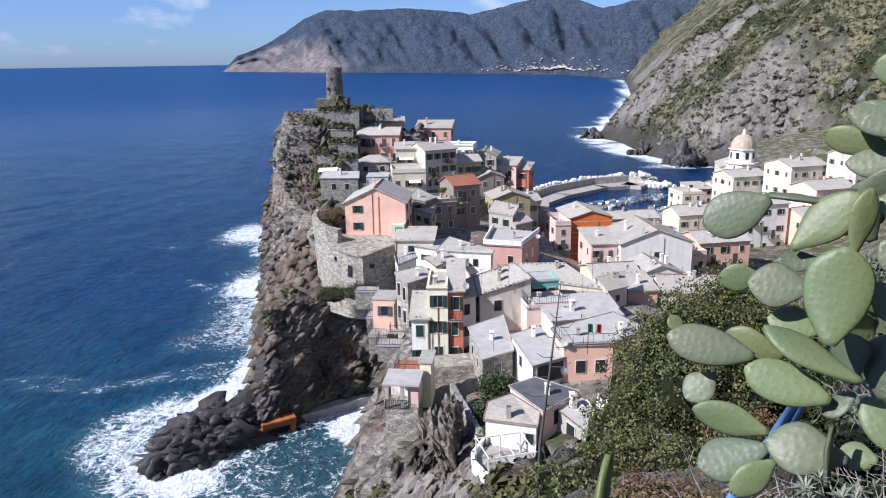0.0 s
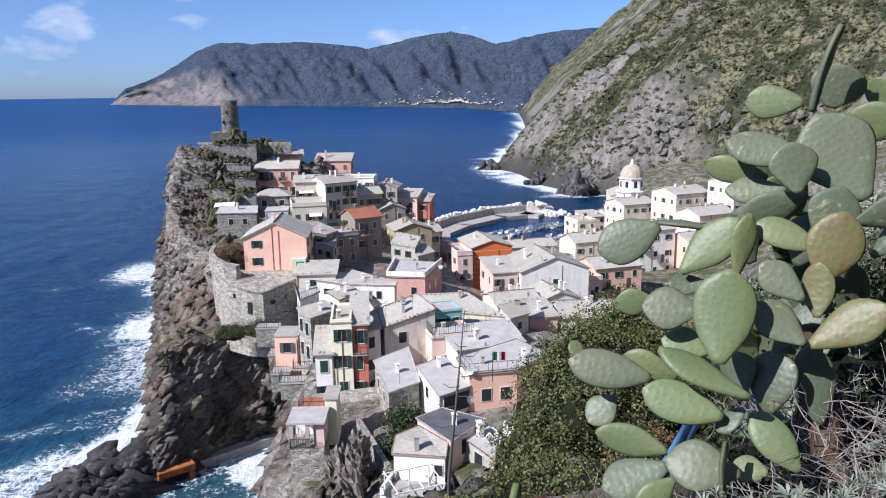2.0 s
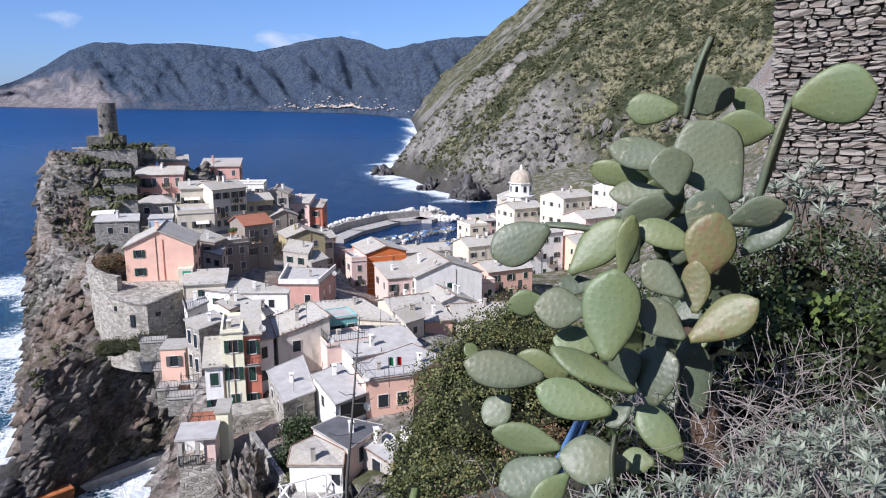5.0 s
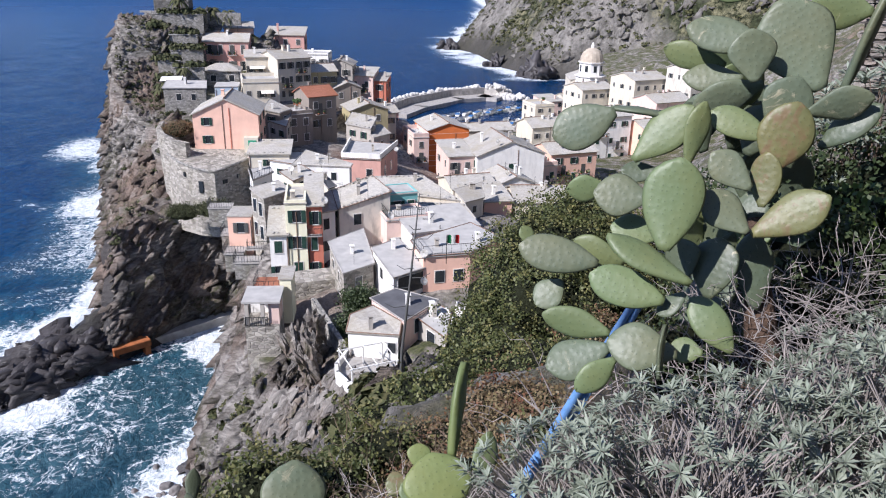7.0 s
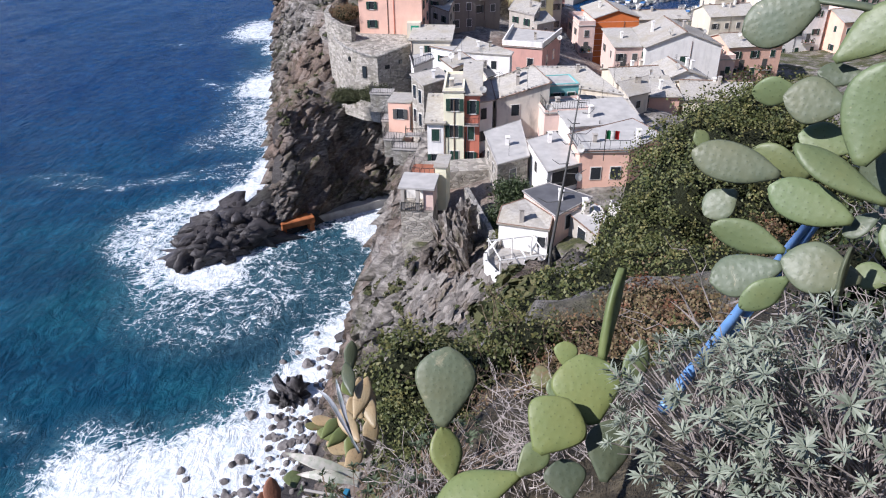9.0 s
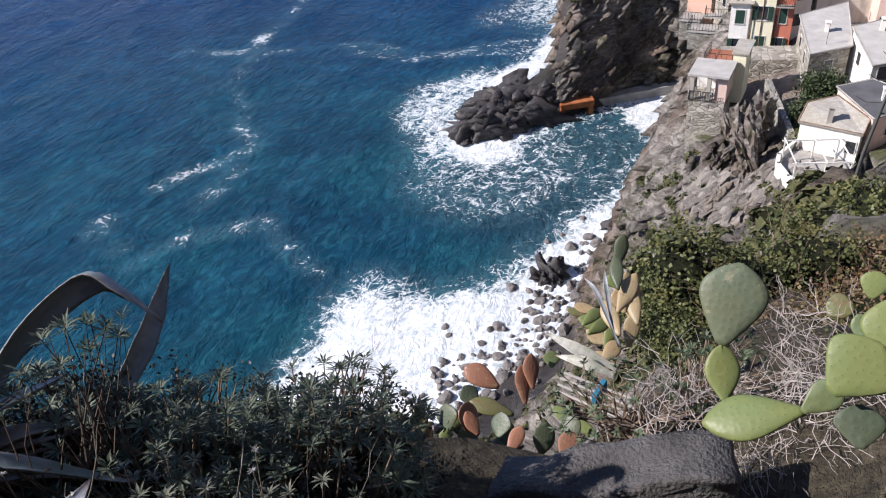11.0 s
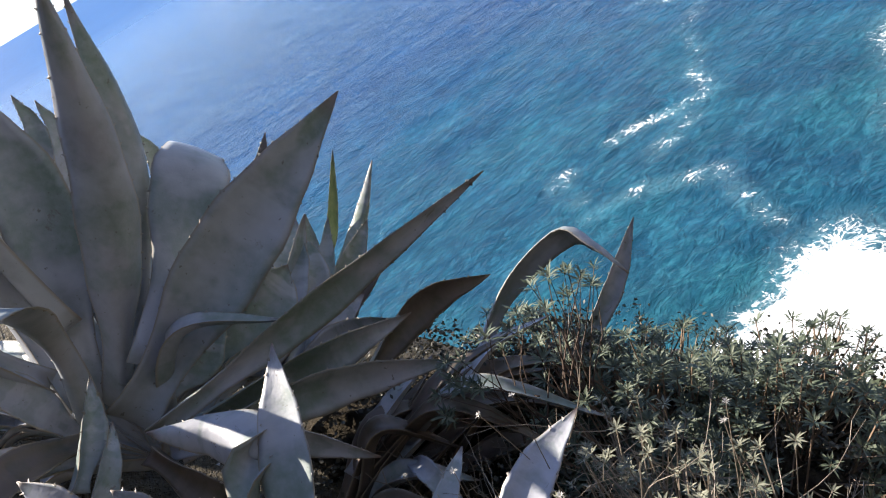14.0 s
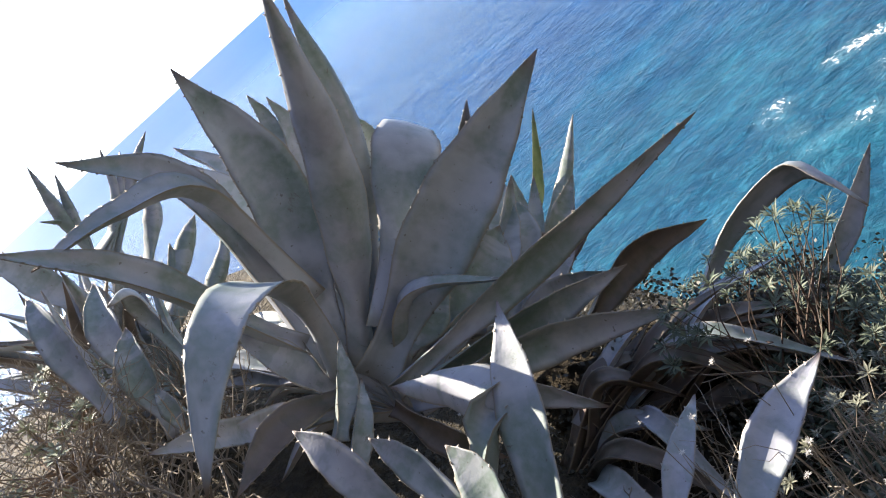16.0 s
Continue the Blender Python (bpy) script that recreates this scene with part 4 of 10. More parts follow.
# the promontory, from the castle down
house("salmon plastered house with a slate roof", -16.4, -9.5, 192, 39.5, 42.9, 6, "shed", 1.0, M_PINK, M_SLATE, (2, 1), 4, N)
house("long rose plastered house under the castle", -6.8, 2.6, 196, 34, 41.0, 6, "shed", 1.5, M_ROSE, M_SLATE, (3, 2), -8, N)
red = house("tall rose house with green-grey shuttered tall windows", -20.3, -10.3, 180, 33.6, 40.9, 7, "side", 1.5, M_ROSE, M_SLATE2, (4, 2), -4, N, 2, 1, (0.9, 2.0))
house("low stone house with a hipped slate roof", -19.3, -11.8, 168, 32.6, 36.0, 6, "hip", 1.3, M_RUBBLE, M_SLATE, (2, 1), 0, None, 0, 0, (1.1, 1.3))
house("small pale blue plastered house", -16.3, -11.7, 158, 30.5, 34.0, 6, "flat", 0.0, M_BLUE, M_CEMENT, (0, 0), 0, None, 0, 0)
house("tall cream house with rows of windows", -4.2, 4.0, 171, 29.0, 38.2, 9, "side", 1.4, M_CREAM, M_SLATE, (4, 3), 28, N, 2, 1, (0.8, 1.35))
house("stepped cream terrace house", -10.7, -3.4, 158, 30, 34.8, 9, "flat", 0.7, M_CREAM, M_CEMENT, (3, 1), 6, N, 0)
house("white house with a covered roof terrace", -10.7, -4.2, 173, 33, 38.2, 7, "shed", 0.9, M_CREAM, M_SLATE2, (3, 1), 4, N, 1)
house("plain white flat-roofed house", 0.6, 8.1, 187, 30, 37.2, 7, "flat", 0.3, M_WHITE, M_CEMENT, (3, 2), -10, N)
house("grey house with a slate roof above the harbour", 8.1, 14.0, 188, 27, 34.6, 8, "front", 1.3, M_GREY, M_SLATE, (2, 2), -12, N, 2)
house("salmon house at the end of the ridge", 13.1, 19.3, 190, 23, 31.7, 9, "shed", 1.0, M_ROSE2, M_SLATE2, (2, 2), -16, N, 2)
house("orange-red house at the end of the ridge", 19.0, 22.6, 190, 20, 30.4, 8, "shed", 0.9, M_BRICKRED, M_SLATE, (1, 3), -16, N)
house("grey house on the ridge with a slate roof", 3.6, 9.6, 176, 27, 34.6, 8, "side", 1.2, M_OLIVE, M_SLATE2, (3, 2), 12, N, 2)
house("weathered house below the ridge", 8.8, 15.0, 175, 24, 31.0, 8, "front", 1.3, M_SHADEWALL, M_SLATE, (2, 2), 8, N, 2)
house("house with a red clay tile roof", 2.1, 8.1, 150, 26, 33.3, 7, "side", 1.5, M_SHADEWALL, M_TERRACOTTA, (2, 2), 24, N, 1)
house("shaded grey house beside a terrace", -2.0, 3.0, 143, 25, 31.0, 7, "flat", 0.6, M_SHADEWALL, M_CEMENT, (2, 2), 20, N, 1)
house("ochre house with a slate gable roof", 11.5, 20.2, 165, 20, 27.6, 8, "front", 1.5, M_OLIVE, M_SLATE, (2, 2), 10, N, 2)
house("slate-roofed house along the shaded street", 15.5, 23.0, 172, 14, 25.5, 9, "side", 1.4, M_CREAM, M_SLATE, (3, 3), 12, N, 2)
house("harbour end house of the shaded street", 18.0, 25.5, 186, 10, 23.0, 10, "side", 1.4, M_ROSE, M_SLATE2, (3, 3), 12, N, 2)
pink = house("salmon pink house with green shutters above the cliff", -17.0, -6.4, 126, 28.5, 34.4, 10, "front", 2.5, M_PINK, M_SLATE2, (0, 2), -4, G, 1, 1)
window_on(pink, -3.1, 4.75, 0.85, 1.25, 0, 0, G)
window_on(pink, -3.1, 1.75, 0.85, 1.25, 0, 0, G)
part("downpipe", one_box(0.55, 0.67, -0.1, -0.01, 0.2, 7.0), M_BRICKRED, pink)
part("porch", one_box(2.9, 5.2, -1.6, -0.02, -0.2, 2.3), M_CREAM, pink)
part("porch_door", one_box(3.6, 4.9, -1.66, -1.6, -0.1, 1.9), simple("bright green door", (0.02, 0.26, 0.15)), pink)
house("low cream annexe with a slate roof", -8.0, -1.6, 119, 26, 29.2, 6, "shed", 0.9, M_CREAM, M_SLATE2, (1, 1), -4, G, 0)
hut = house("small ochre hut with a flat slate roof", -9.7, -6.6, 95, 23.5, 26.8, 4, "flat", 0.0, M_PINK, M_SLATE, (1, 1), -8, N, 0)
grey = slab_house("weathered ochre-white house with a slab roof set with stones", [(4.27, 85.93, 30.00), (11.05, 87.17, 31.70), (9.11, 92.07, 32.50), (3.77, 90.21, 31.20)], 20, M_WEATHERED, M_SLATE2, openings=[(0, 0.35, 2.0, 0.95, 1.35)], stones=26)
slab_house("narrow house front with a fine slate roof", [(1.63, 84.65, 30.00), (4.13, 85.95, 30.00), (3.70, 90.22, 31.20), (0.14, 87.06, 30.60)], 20, M_WHITE, M_SLATE, openings=[(3, 0.5, 1.6, 0.7, 1.2)])
slab_house("broad white house with a slate roof strip", [(-1.25, 113.80, 28.60), (7.68, 111.39, 28.60), (8.11, 112.28, 28.90), (1.04, 122.12, 28.90)], 22, M_WHITE, M_SLATE2)
loggia = slab_house("small house with a wooden loggia under a slab roof", [(-1.02, 97.88, 30.40), (2.01, 101.31, 30.60), (0.23, 104.25, 31.00), (-2.88, 101.12, 30.90)], 21, M_CREAM, M_SLATE2, openings=[(0, 0.55, 1.1, 2.2, 1.3)])
slab_house("cream gabled dormer house beside the loggia", [(3.58, 96.48, 29.60), (4.81, 97.91, 29.60), (3.10, 100.67, 30.80), (2.11, 99.20, 31.00)], 21, M_CREAM, M_DARKROOF)
balcony_house = slab_house("white balconied house end with a railed roof terrace", [(-6.66, 103.18, 29.20), (-3.81, 107.60, 29.20), (-4.49, 111.06, 29.20), (-7.55, 109.29, 29.20)], 20, M_WHITE, M_CEMENT, openings=[(3, 0.5, 1.5, 0.8, 1.6)])
greystone = slab_house("grey stone house with tall shuttered windows", [(-4.79, 92.18, 29.80), (-1.26, 95.20, 30.00), (-2.89, 97.10, 30.80), (-6.60, 94.68, 30.60)], 19, M_RUBBLE2, M_SLATE2, openings=[(3, 0.25, 1.8, 0.7, 1.7), (3, 0.7, 1.8, 0.7, 1.7), (3, 0.25, 5.0, 0.7, 1.7), (3, 0.7, 5.0, 0.7, 1.7), (0, 0.3, 2.0, 0.7, 1.7)])
slab_house("long slab-roofed house with stones on its roof", [(13.38, 99.79, 27.60), (21.78, 95.90, 27.40), (17.69, 103.96, 29.00), (10.53, 104.77, 28.80)], 18, M_CREAM, M_SLATE2, openings=[(0, 0.2, 1.5, 1.0, 1.2), (0, 0.5, 1.5, 1.0, 1.2)], stones=22)
slab_house("broad house with a low slab roof set with stones", [(16.28, 90.59, 26.40), (23.07, 87.49, 26.20), (21.97, 94.28, 27.40), (14.29, 96.20, 27.40)], 18, M_ROSE2, M_SLATE2, openings=[(3, 0.4, 1.6, 1.0, 1.2)], stones=30)
slab_house("grey-walled house above the street with a slab roof", [(23.53, 100.61, 25.60), (27.06, 102.82, 25.60), (27.92, 108.27, 26.40), (22.66, 104.80, 26.40)], 16, M_WEATHERED, M_SLATE, openings=[(0, 0.5, 1.4, 0.8, 1.0)])
terrace_house = slab_house("rose and white house with a railed roof terrace", [(7.24, 127.86, 26.00), (14.01, 125.72, 26.00), (18.60, 137.00, 26.00), (9.81, 140.35, 26.20)], 15, M_ROSE, M_CEMENT, openings=[(0, 0.7, 2.6, 1.0, 1.7), (1, 0.25, 2.6, 0.9, 1.6), (1, 0.6, 2.6, 0.9, 1.6)])
slab_house("white-walled terrace above the dark court", [(-4.93, 118.63, 28.20), (-1.09, 115.68, 28.20), (1.04, 123.80, 28.20), (-2.99, 123.76, 28.20)], 23, M_WHITE, M_CEMENT)
slab_house("grey-roofed annexe behind the pink house", [(-3.15, 137.67, 32.20), (-1.06, 141.43, 32.20), (-5.08, 147.00, 33.20), (-6.35, 139.32, 32.60)], 26, M_SHADEWALL, M_SLATE, openings=[(0, 0.5, 1.4, 0.9, 1.2)])
slab_house("low shaded shed roof in the dark court", [(-5.63, 138.98, 30.60), (-2.00, 133.91, 30.40), (-0.90, 143.20, 31.60), (-4.22, 145.28, 31.80)], 25, M_GREY, M_SLATE)
slab_house("pale slate roofs stepping down the court", [(9.15, 145.83, 28.40), (13.84, 141.33, 28.20), (15.67, 147.58, 29.20), (11.07, 152.59, 29.40)], 20, M_GREY, M_SLATE2, stones=12)
slab_house("grey house with a dark side wall and slate roof", [(14.21, 139.83, 26.80), (18.00, 143.33, 26.80), (16.54, 148.30, 27.60), (11.69, 146.37, 27.60)], 16, M_GREY, M_SLATE, openings=[(0, 0.5, 1.5, 0.8, 1.2)])
part("balcony", one_box(-3.4, -0.2, -3.4, -2.0, 4.3, 4.45), M_CONCRETE, greystone)
railing(greystone, [(-3.3, -2.0), (-3.3, -3.3), (-0.3, -3.3), (-0.3, -2.0)], 4.45)
o = balcony_house.location
railing(balcony_house, [(p[0] - o.x, p[1] - o.y) for p in ((-7.4, 109.2), (-6.6, 103.4), (-3.9, 107.5))], 9.36, 1.0, 0.4)
o = terrace_house.location
edge = [(p[0] - o.x, p[1] - o.y) for p in ((9.8, 140.2), (7.3, 128.0), (13.9, 125.9), (18.4, 136.9))]
for (xa, ya), (xb, yb) in zip(edge, edge[1:]):
    mid, length, turn = ((xa + xb) / 2, (ya + yb) / 2), math.hypot(xb - xa, yb - ya), math.degrees(math.atan2(yb - ya, xb - xa))
    part("parapet", one_box(-length / 2, length / 2, -0.12, 0.12, 0, 0.9), M_WHITE, terrace_house, "white parapet", m=pose(mid[0], mid[1], 11.2, 0, 0, turn))
o = loggia.location
part("loggia_rail", one_box(-1.2, 1.4, -0.06, 0.06, 0, 0.7), M_STEM, loggia, "brown wooden rail", m=pose(0.9 - 0.4, 99.4 - o.y, 7.7, 0, 0, 48))
house("tall narrow pale yellow house", -1.95, 0.45, 83, 22.3, 32.0, 7, "flat", 0.3, M_YELLOW, M_SLATE2, (1, 3), -2, G, 2, 0, (1.0, 1.45))
house("low white house joined to the yellow house", -3.9, -1.97, 82.9, 22, 28.3, 6, "shed", 1.4, M_WHITE, M_SLATE, (1, 2), -2, G, 0, 0, (0.9, 1.45))
redh = house("narrow brick-red house with a small balcony", 0.47, 2.28, 83.3, 22, 31.6, 8, "shed", 1.6, M_BRICKRED, M_SLATE2, (1, 3), -2, G, 0, 0, (0.7, 1.6))
part("balcony", one_box(-0.85, 0.85, -0.8, -0.01, 6.0, 6.12), M_CONCRETE, redh)
railing(redh, [(-0.8, 0), (-0.8, -0.75), (0.8, -0.75), (0.8, 0)], 6.12, 0.9, 0.16)
house("house with a turquoise roof terrace wall", 11.2, 14.8, 90, 24, 30.6, 4, "flat", 0.1, M_TEAL, M_CEMENT, (2, 2), 10, G, 0, 0)
pl = house("pale pink house with a railed terrace", 10.0, 15.4, 84.5, 23, 29.0, 5, "flat", 0.25, M_ROSE2, M_CEMENT, (2, 1), 8, G, 1)
railing(pl, [(-2.6, 4.8), (-2.6, 0.1), (2.6, 0.1)], 6.4)
pale = slab_house("stone house with a pale flat slab roof", [(3.87, 71.4, 27.7), (7.43, 73.6, 27.8), (7.06, 83.0, 28.5), (2.7, 79.6, 28.3)], 19, M_RUBBLE2, M_CEMENT, openings=[(3, 0.3, 1.4, 0.7, 1.0), (3, 0.7, 1.4, 0.7, 1.0), (0, 0.5, 1.5, 0.8, 1.1)])
# first opening is the shelter's mouth, its shade drawn as a dark pane
slab_house("whitewashed house with a pale slab roof and an open shelter", [(8.74, 68.2, 28.3), (12.77, 70.4, 28.4), (10.58, 78.0, 28.9), (7.25, 75.6, 28.8)], 22, M_WHITE, M_CEMENT, openings=[(0, 0.5, 1.2, 3.2, 1.9), (3, 0.45, 1.3, 0.8, 1.1)])
flag_house = slab_house("red-pink house with a broad roof terrace", [(12.0, 70.0, 29.7), (17.3, 70.3, 29.7), (21.8, 74.5, 29.7), (19.4, 79.9, 29.7), (11.5, 74.9, 29.7)], 23, M_PINK, M_CEMENT, 0.2, 0.2, openings=[(0, 0.35, 2.3, 1.0, 1.3), (0, 0.75, 2.3, 1.0, 1.3)])
o = flag_house.location
railing(flag_house, [(p[0] - o.x, p[1] - o.y) for p in ((11.7, 74.8), (12.15, 70.2), (17.2, 70.5), (21.4, 74.5))], 6.9, 1.0, 0.9)
house("pale house behind the roof terrace", 12.5, 21.0, 81.5, 24, 28.6, 6, "shed", 0.8, M_WHITE, M_CEMENT, (3, 1), 12, G, 1)
slab_house("pinkish hut with a dark flat roof", [(8.54, 59.0, 28.0), (12.4, 62.6, 28.2), (8.65, 65.6, 28.3), (5.95, 64.2, 28.1)], 22, M_ROSE2, M_DARKROOF, 0.12, 0.2, openings=[(3, 0.35, 1.3, 0.8, 1.1), (0, 0.4, 1.2, 1.0, 1.4)])
slab_house("shed with a grey sheet roof and pale walls", [(11.94, 56.5, 27.3), (13.35, 61.1, 27.6), (12.27, 63.0, 27.7), (9.85, 60.8, 27.5)], 22, M_GREY, M_CEMENT, 0.08, 0.2, openings=[(3, 0.5, 1.1, 1.2, 1.3)])
cottage = slab_house("white cottage with a rough slate roof above the sun terrace", [(3.35, 59.7, 26.9), (8.0, 58.1, 27.0), (8.4, 59.6, 27.6), (6.1, 62.8, 27.9), (3.9, 61.6, 27.7)], 22, M_WHITE, M_SLATE, 0.2, 0.2, openings=[(0, 0.88, 1.2, 0.7, 1.0)])
# across the street
orange = house("deep orange house with white string courses", 29.4, 39.3, 166, 8, 22.6, 12, "front", 1.5, M_ORANGE, M_SLATE2, (0, 3), 6, N, 1, -1, (0.8, 1.3))
for i in range(7):
    part("string_course", one_box(-4.9, 4.9, -0.03, -0.003, 6.2 + 1.25 * i, 6.3 + 1.25 * i), M_PINK, orange)
house("narrow rose house with a roof garden", 25.6, 29.2, 163, 8, 21.5, 10, "flat", 0.9, M_ROSE2, M_CEMENT, (1, 4), 6, N, 0, -1)
house("long harbour house with a slate roof", 39.5, 55.5, 184, 8, 18.3, 9, "side", 1.2, M_CREAM, M_SLATE2, (6, 2), 4, N, 3)
white = house("large white house with a hipped slate roof", 34.3, 48.5, 138, 12, 23.3, 13, "front", 2.6, M_WHITE, M_SLATE, (0, 3), 4, G, 2, -1)
window_on(white, 0.2, 8.4, 1.3, 2.2, 0, 0, G)
house("pale rose house with iron balconies", 28.9, 34.2, 139, 11, 23.0, 10, "shed", 1.0, M_ROSE2, M_SLATE2, (2, 3), 4, N, 1, -1)
house("small white house with air-conditioning boxes", 33.5, 41.2, 121, 16, 22.2, 8, "front", 1.4, M_WHITE, M_SLATE2, (2, 1), 8, N, 2)
house("cream house with a slab roof", 25.5, 33.5, 119, 16, 22.4, 8, "side", 1.2, M_CREAM, M_SLATE2, (3, 1), 8, N, 2)
house("house with a broad slate roof below the bushes", 33.7, 44.0, 108, 17, 22.8, 9, "side", 1.5, M_CREAM, M_SLATE, (3, 1), -6, N, 2)
house("house with a slab roof at the town edge", 26.0, 33.0, 108, 17, 23.3, 7, "shed", 1.0, M_PINK, M_SLATE2, (2, 1), 4, N, 1)
house("pink house with a white upper terrace", 53.6, 65.1, 150, 10, 20.3, 9, "side", 1.6, M_PINK, M_SLATE2, (3, 3), 10, G, 2, -1)
house("small rose house with a terrace", 49.2, 54.4, 146, 10, 18.6, 7, "flat", 0.8, M_ROSE2, M_CEMENT, (2, 2), 10, G, 1)
house("white house with a dark loggia", 74.0, 86.1, 178, 10, 22.6, 10, "side", 1.8, M_WHITE, M_SLATE2, (3, 3), 12, G, 2, -1)
house("low house with a slate roof near the church", 62.0, 74.5, 190, 8, 17.8, 9, "side", 1.8, M_CREAM, M_SLATE2, (4, 2), 12, N, 3)
house("tall cream house on the slope", 105.1, 118.5, 222, 10, 25.5, 12, "side", 1.8, M_CREAM, M_SLATE2, (4, 3), 16, N, 3, -1)
house("pale house on the slope above the church", 92.0, 104.5, 232, 8, 21.0, 11, "side", 1.6, M_CREAM, M_SLATE2, (4, 3), 14, N, 3, -1)
house("stained pale house further up the valley", 120.0, 133.0, 214, 14, 29.5, 11, "side", 1.8, M_WEATHERED, M_SLATE2, (4, 3), 18, N, 3, -1)
house("pale rose house up the valley", 100.0, 113.0, 196, 12, 23.0, 10, "side", 1.8, M_ROSE2, M_SLATE2, (4, 2), 16, G, 3, -1)
house("low slate-roofed house up the valley", 88.0, 100.0, 176, 11, 19.5, 10, "side", 1.8, M_PINK, M_SLATE2, (4, 2), 14, G, 2, -1)
house("pale house up the valley", 116.0, 130.0, 186, 14, 26.0, 10, "side", 1.8, M_CREAM, M_SLATE2, (4, 3), 18, G, 2, -1)
house("balconied house on the harbour front", 80.6, 88.0, 244, 2, 13.4, 10, "flat", 0.8, M_CREAM, M_CEMENT, (2, 4), 10, N, 1, -1)
house("rose house on the harbour front", 88.4, 96.0, 256, 2, 13.0, 10, "shed", 1.0, M_ROSE2, M_SLATE2, (2, 4), 10, N, 1, -1)
house("slate-roofed house by the church", 98.0, 112.0, 262, 2, 12.5, 10, "side", 1.8, M_CREAM, M_SLATE2, (4, 3), 12, N, 1, -1)


# balconies, awnings, planted terraces and pipes on the fronts
M_POT = simple("clay plant pot", (0.36, 0.15, 0.08), 0.85, 0.2, vary=0.2)
M_POTGREEN = simple("potted greenery", (0.05, 0.075, 0.03), 0.9, 0.1, vary=0.5, scale=9, bump=0.9, dist=0.05)
M_AWNING = simple("cream canvas awning", (0.72, 0.68, 0.58), 0.9, 0.1, vary=0.08, scale=3)


def balcony(ob, x, z, w, d=0.85, plants=2):
    """A slab with an open rail on the front of a house, with a tall door behind it."""
    slab = part("balcony", one_box(x - w / 2, x + w / 2, -d, -0.01, z - 0.14, z), M_CONCRETE, ob)
    railing(slab, [(x - w / 2 + 0.04, -0.05), (x - w / 2 + 0.04, -d + 0.05), (x + w / 2 - 0.04, -d + 0.05), (x + w / 2 - 0.04, -0.05)], z, 0.95, 0.3)
    part("balcony_door", one_box(x - 0.5, x + 0.5, -0.05, 0.03, z, z + 2.1), M_SHUTTER2, ob)
    for i in range(plants):
        px = x + (i - (plants - 1) / 2) * w * 0.55
        bm = bmesh.new()
        bmesh.ops.create_icosphere(bm, subdivisions=2, radius=0.24)
        for v in bm.verts:
            v.co = v.co * (1 + 0.5 * noise.noise(v.co * 9 + Vector((px, z, 0)))) + Vector((px, -d * 0.65, z + 0.5))
        part("plant", bm, M_POTGREEN, slab)
        part("pot", one_box(px - 0.14, px + 0.14, -d * 0.65 - 0.14, -d * 0.65 + 0.14, z, z + 0.32), M_POT, slab)


for key, rows in (("tall rose house with green-grey shuttered tall windows", ((-2.4, 0.9, 2.0), (1.4, 0.9, 2.0), (-2.4, 4.4, 2.0), (1.4, 4.4, 2.0))),
                  ("pale rose house with iron balconies", ((-0.9, 8.0, 2.2), (0.9, 4.4, 2.2))),
                  ("narrow rose house with a roof garden", ((0, 8.0, 2.6), (0, 4.6, 2.6))),
                  ("tall cream house with rows of windows", ((-2.0, 3.0, 2.4), (1.5, 6.0, 2.6))),
                  ("plain white flat-roofed house", ((1.0, 3.6, 2.2),)),
                  ("white house with a dark loggia", ((-2.6, 7.6, 3.0), (2.4, 4.0, 3.0))),
                  ("pink house with a white upper terrace", ((-2.5, 5.6, 2.6), (2.5, 5.6, 2.6))),
                  ("small rose house with a terrace", ((0.4, 4.4, 2.4),)),
                  ("salmon house at the end of the ridge", ((0.8, 4.6, 2.0),)),
                  ("house with a red clay tile roof", ((-0.6, 3.8, 2.2),)),
                  ("slate-roofed house along the shaded street", ((-1.8, 6.6, 2.2), (1.6, 3.2, 2.2)))):
    for x, z, w in rows:
        balcony(HOUSES[key], x, z, w)
for key, x, z, w in (("white house with a covered roof terrace", -0.8, 3.3, 3.4), ("stepped cream terrace house", 1.2, 3.2, 2.6), ("small white house with air-conditioning boxes", 0.6, 3.4, 2.2),
                     ("cream house with a slab roof", -1.4, 3.6, 2.4), ("tall cream house on the slope", -2, 9.0, 3.0), ("plain white flat-roofed house", -2.0, 5.8, 2.2)):
    bm = bmesh.new()
    roof_slab(bm, [(x - w / 2, -1.3, z - 0.45), (x + w / 2, -1.3, z - 0.45), (x + w / 2, -0.03, z), (x - w / 2, -0.03, z)], 0.05)
    part("awning", bm, M_AWNING, HOUSES[key], "cream canvas awning")
for i, ob in enumerate(list(HOUSES.values())):
    if ob.location.y < 200:
        size = max(v.co.z for v in ob.children[0].data.vertices)
        half = max(v.co.x for v in ob.children[0].data.vertices)
        bm = bmesh.new()
        x = half * (0.86 if i % 2 else -0.86)
        tube(bm, [(x, -0.06, -0.5), (x, -0.06, size * 0.82)], 0.055, 5)
        part("downpipe", bm, M_RIDGE if i % 3 else M_SHUTTER2, ob)
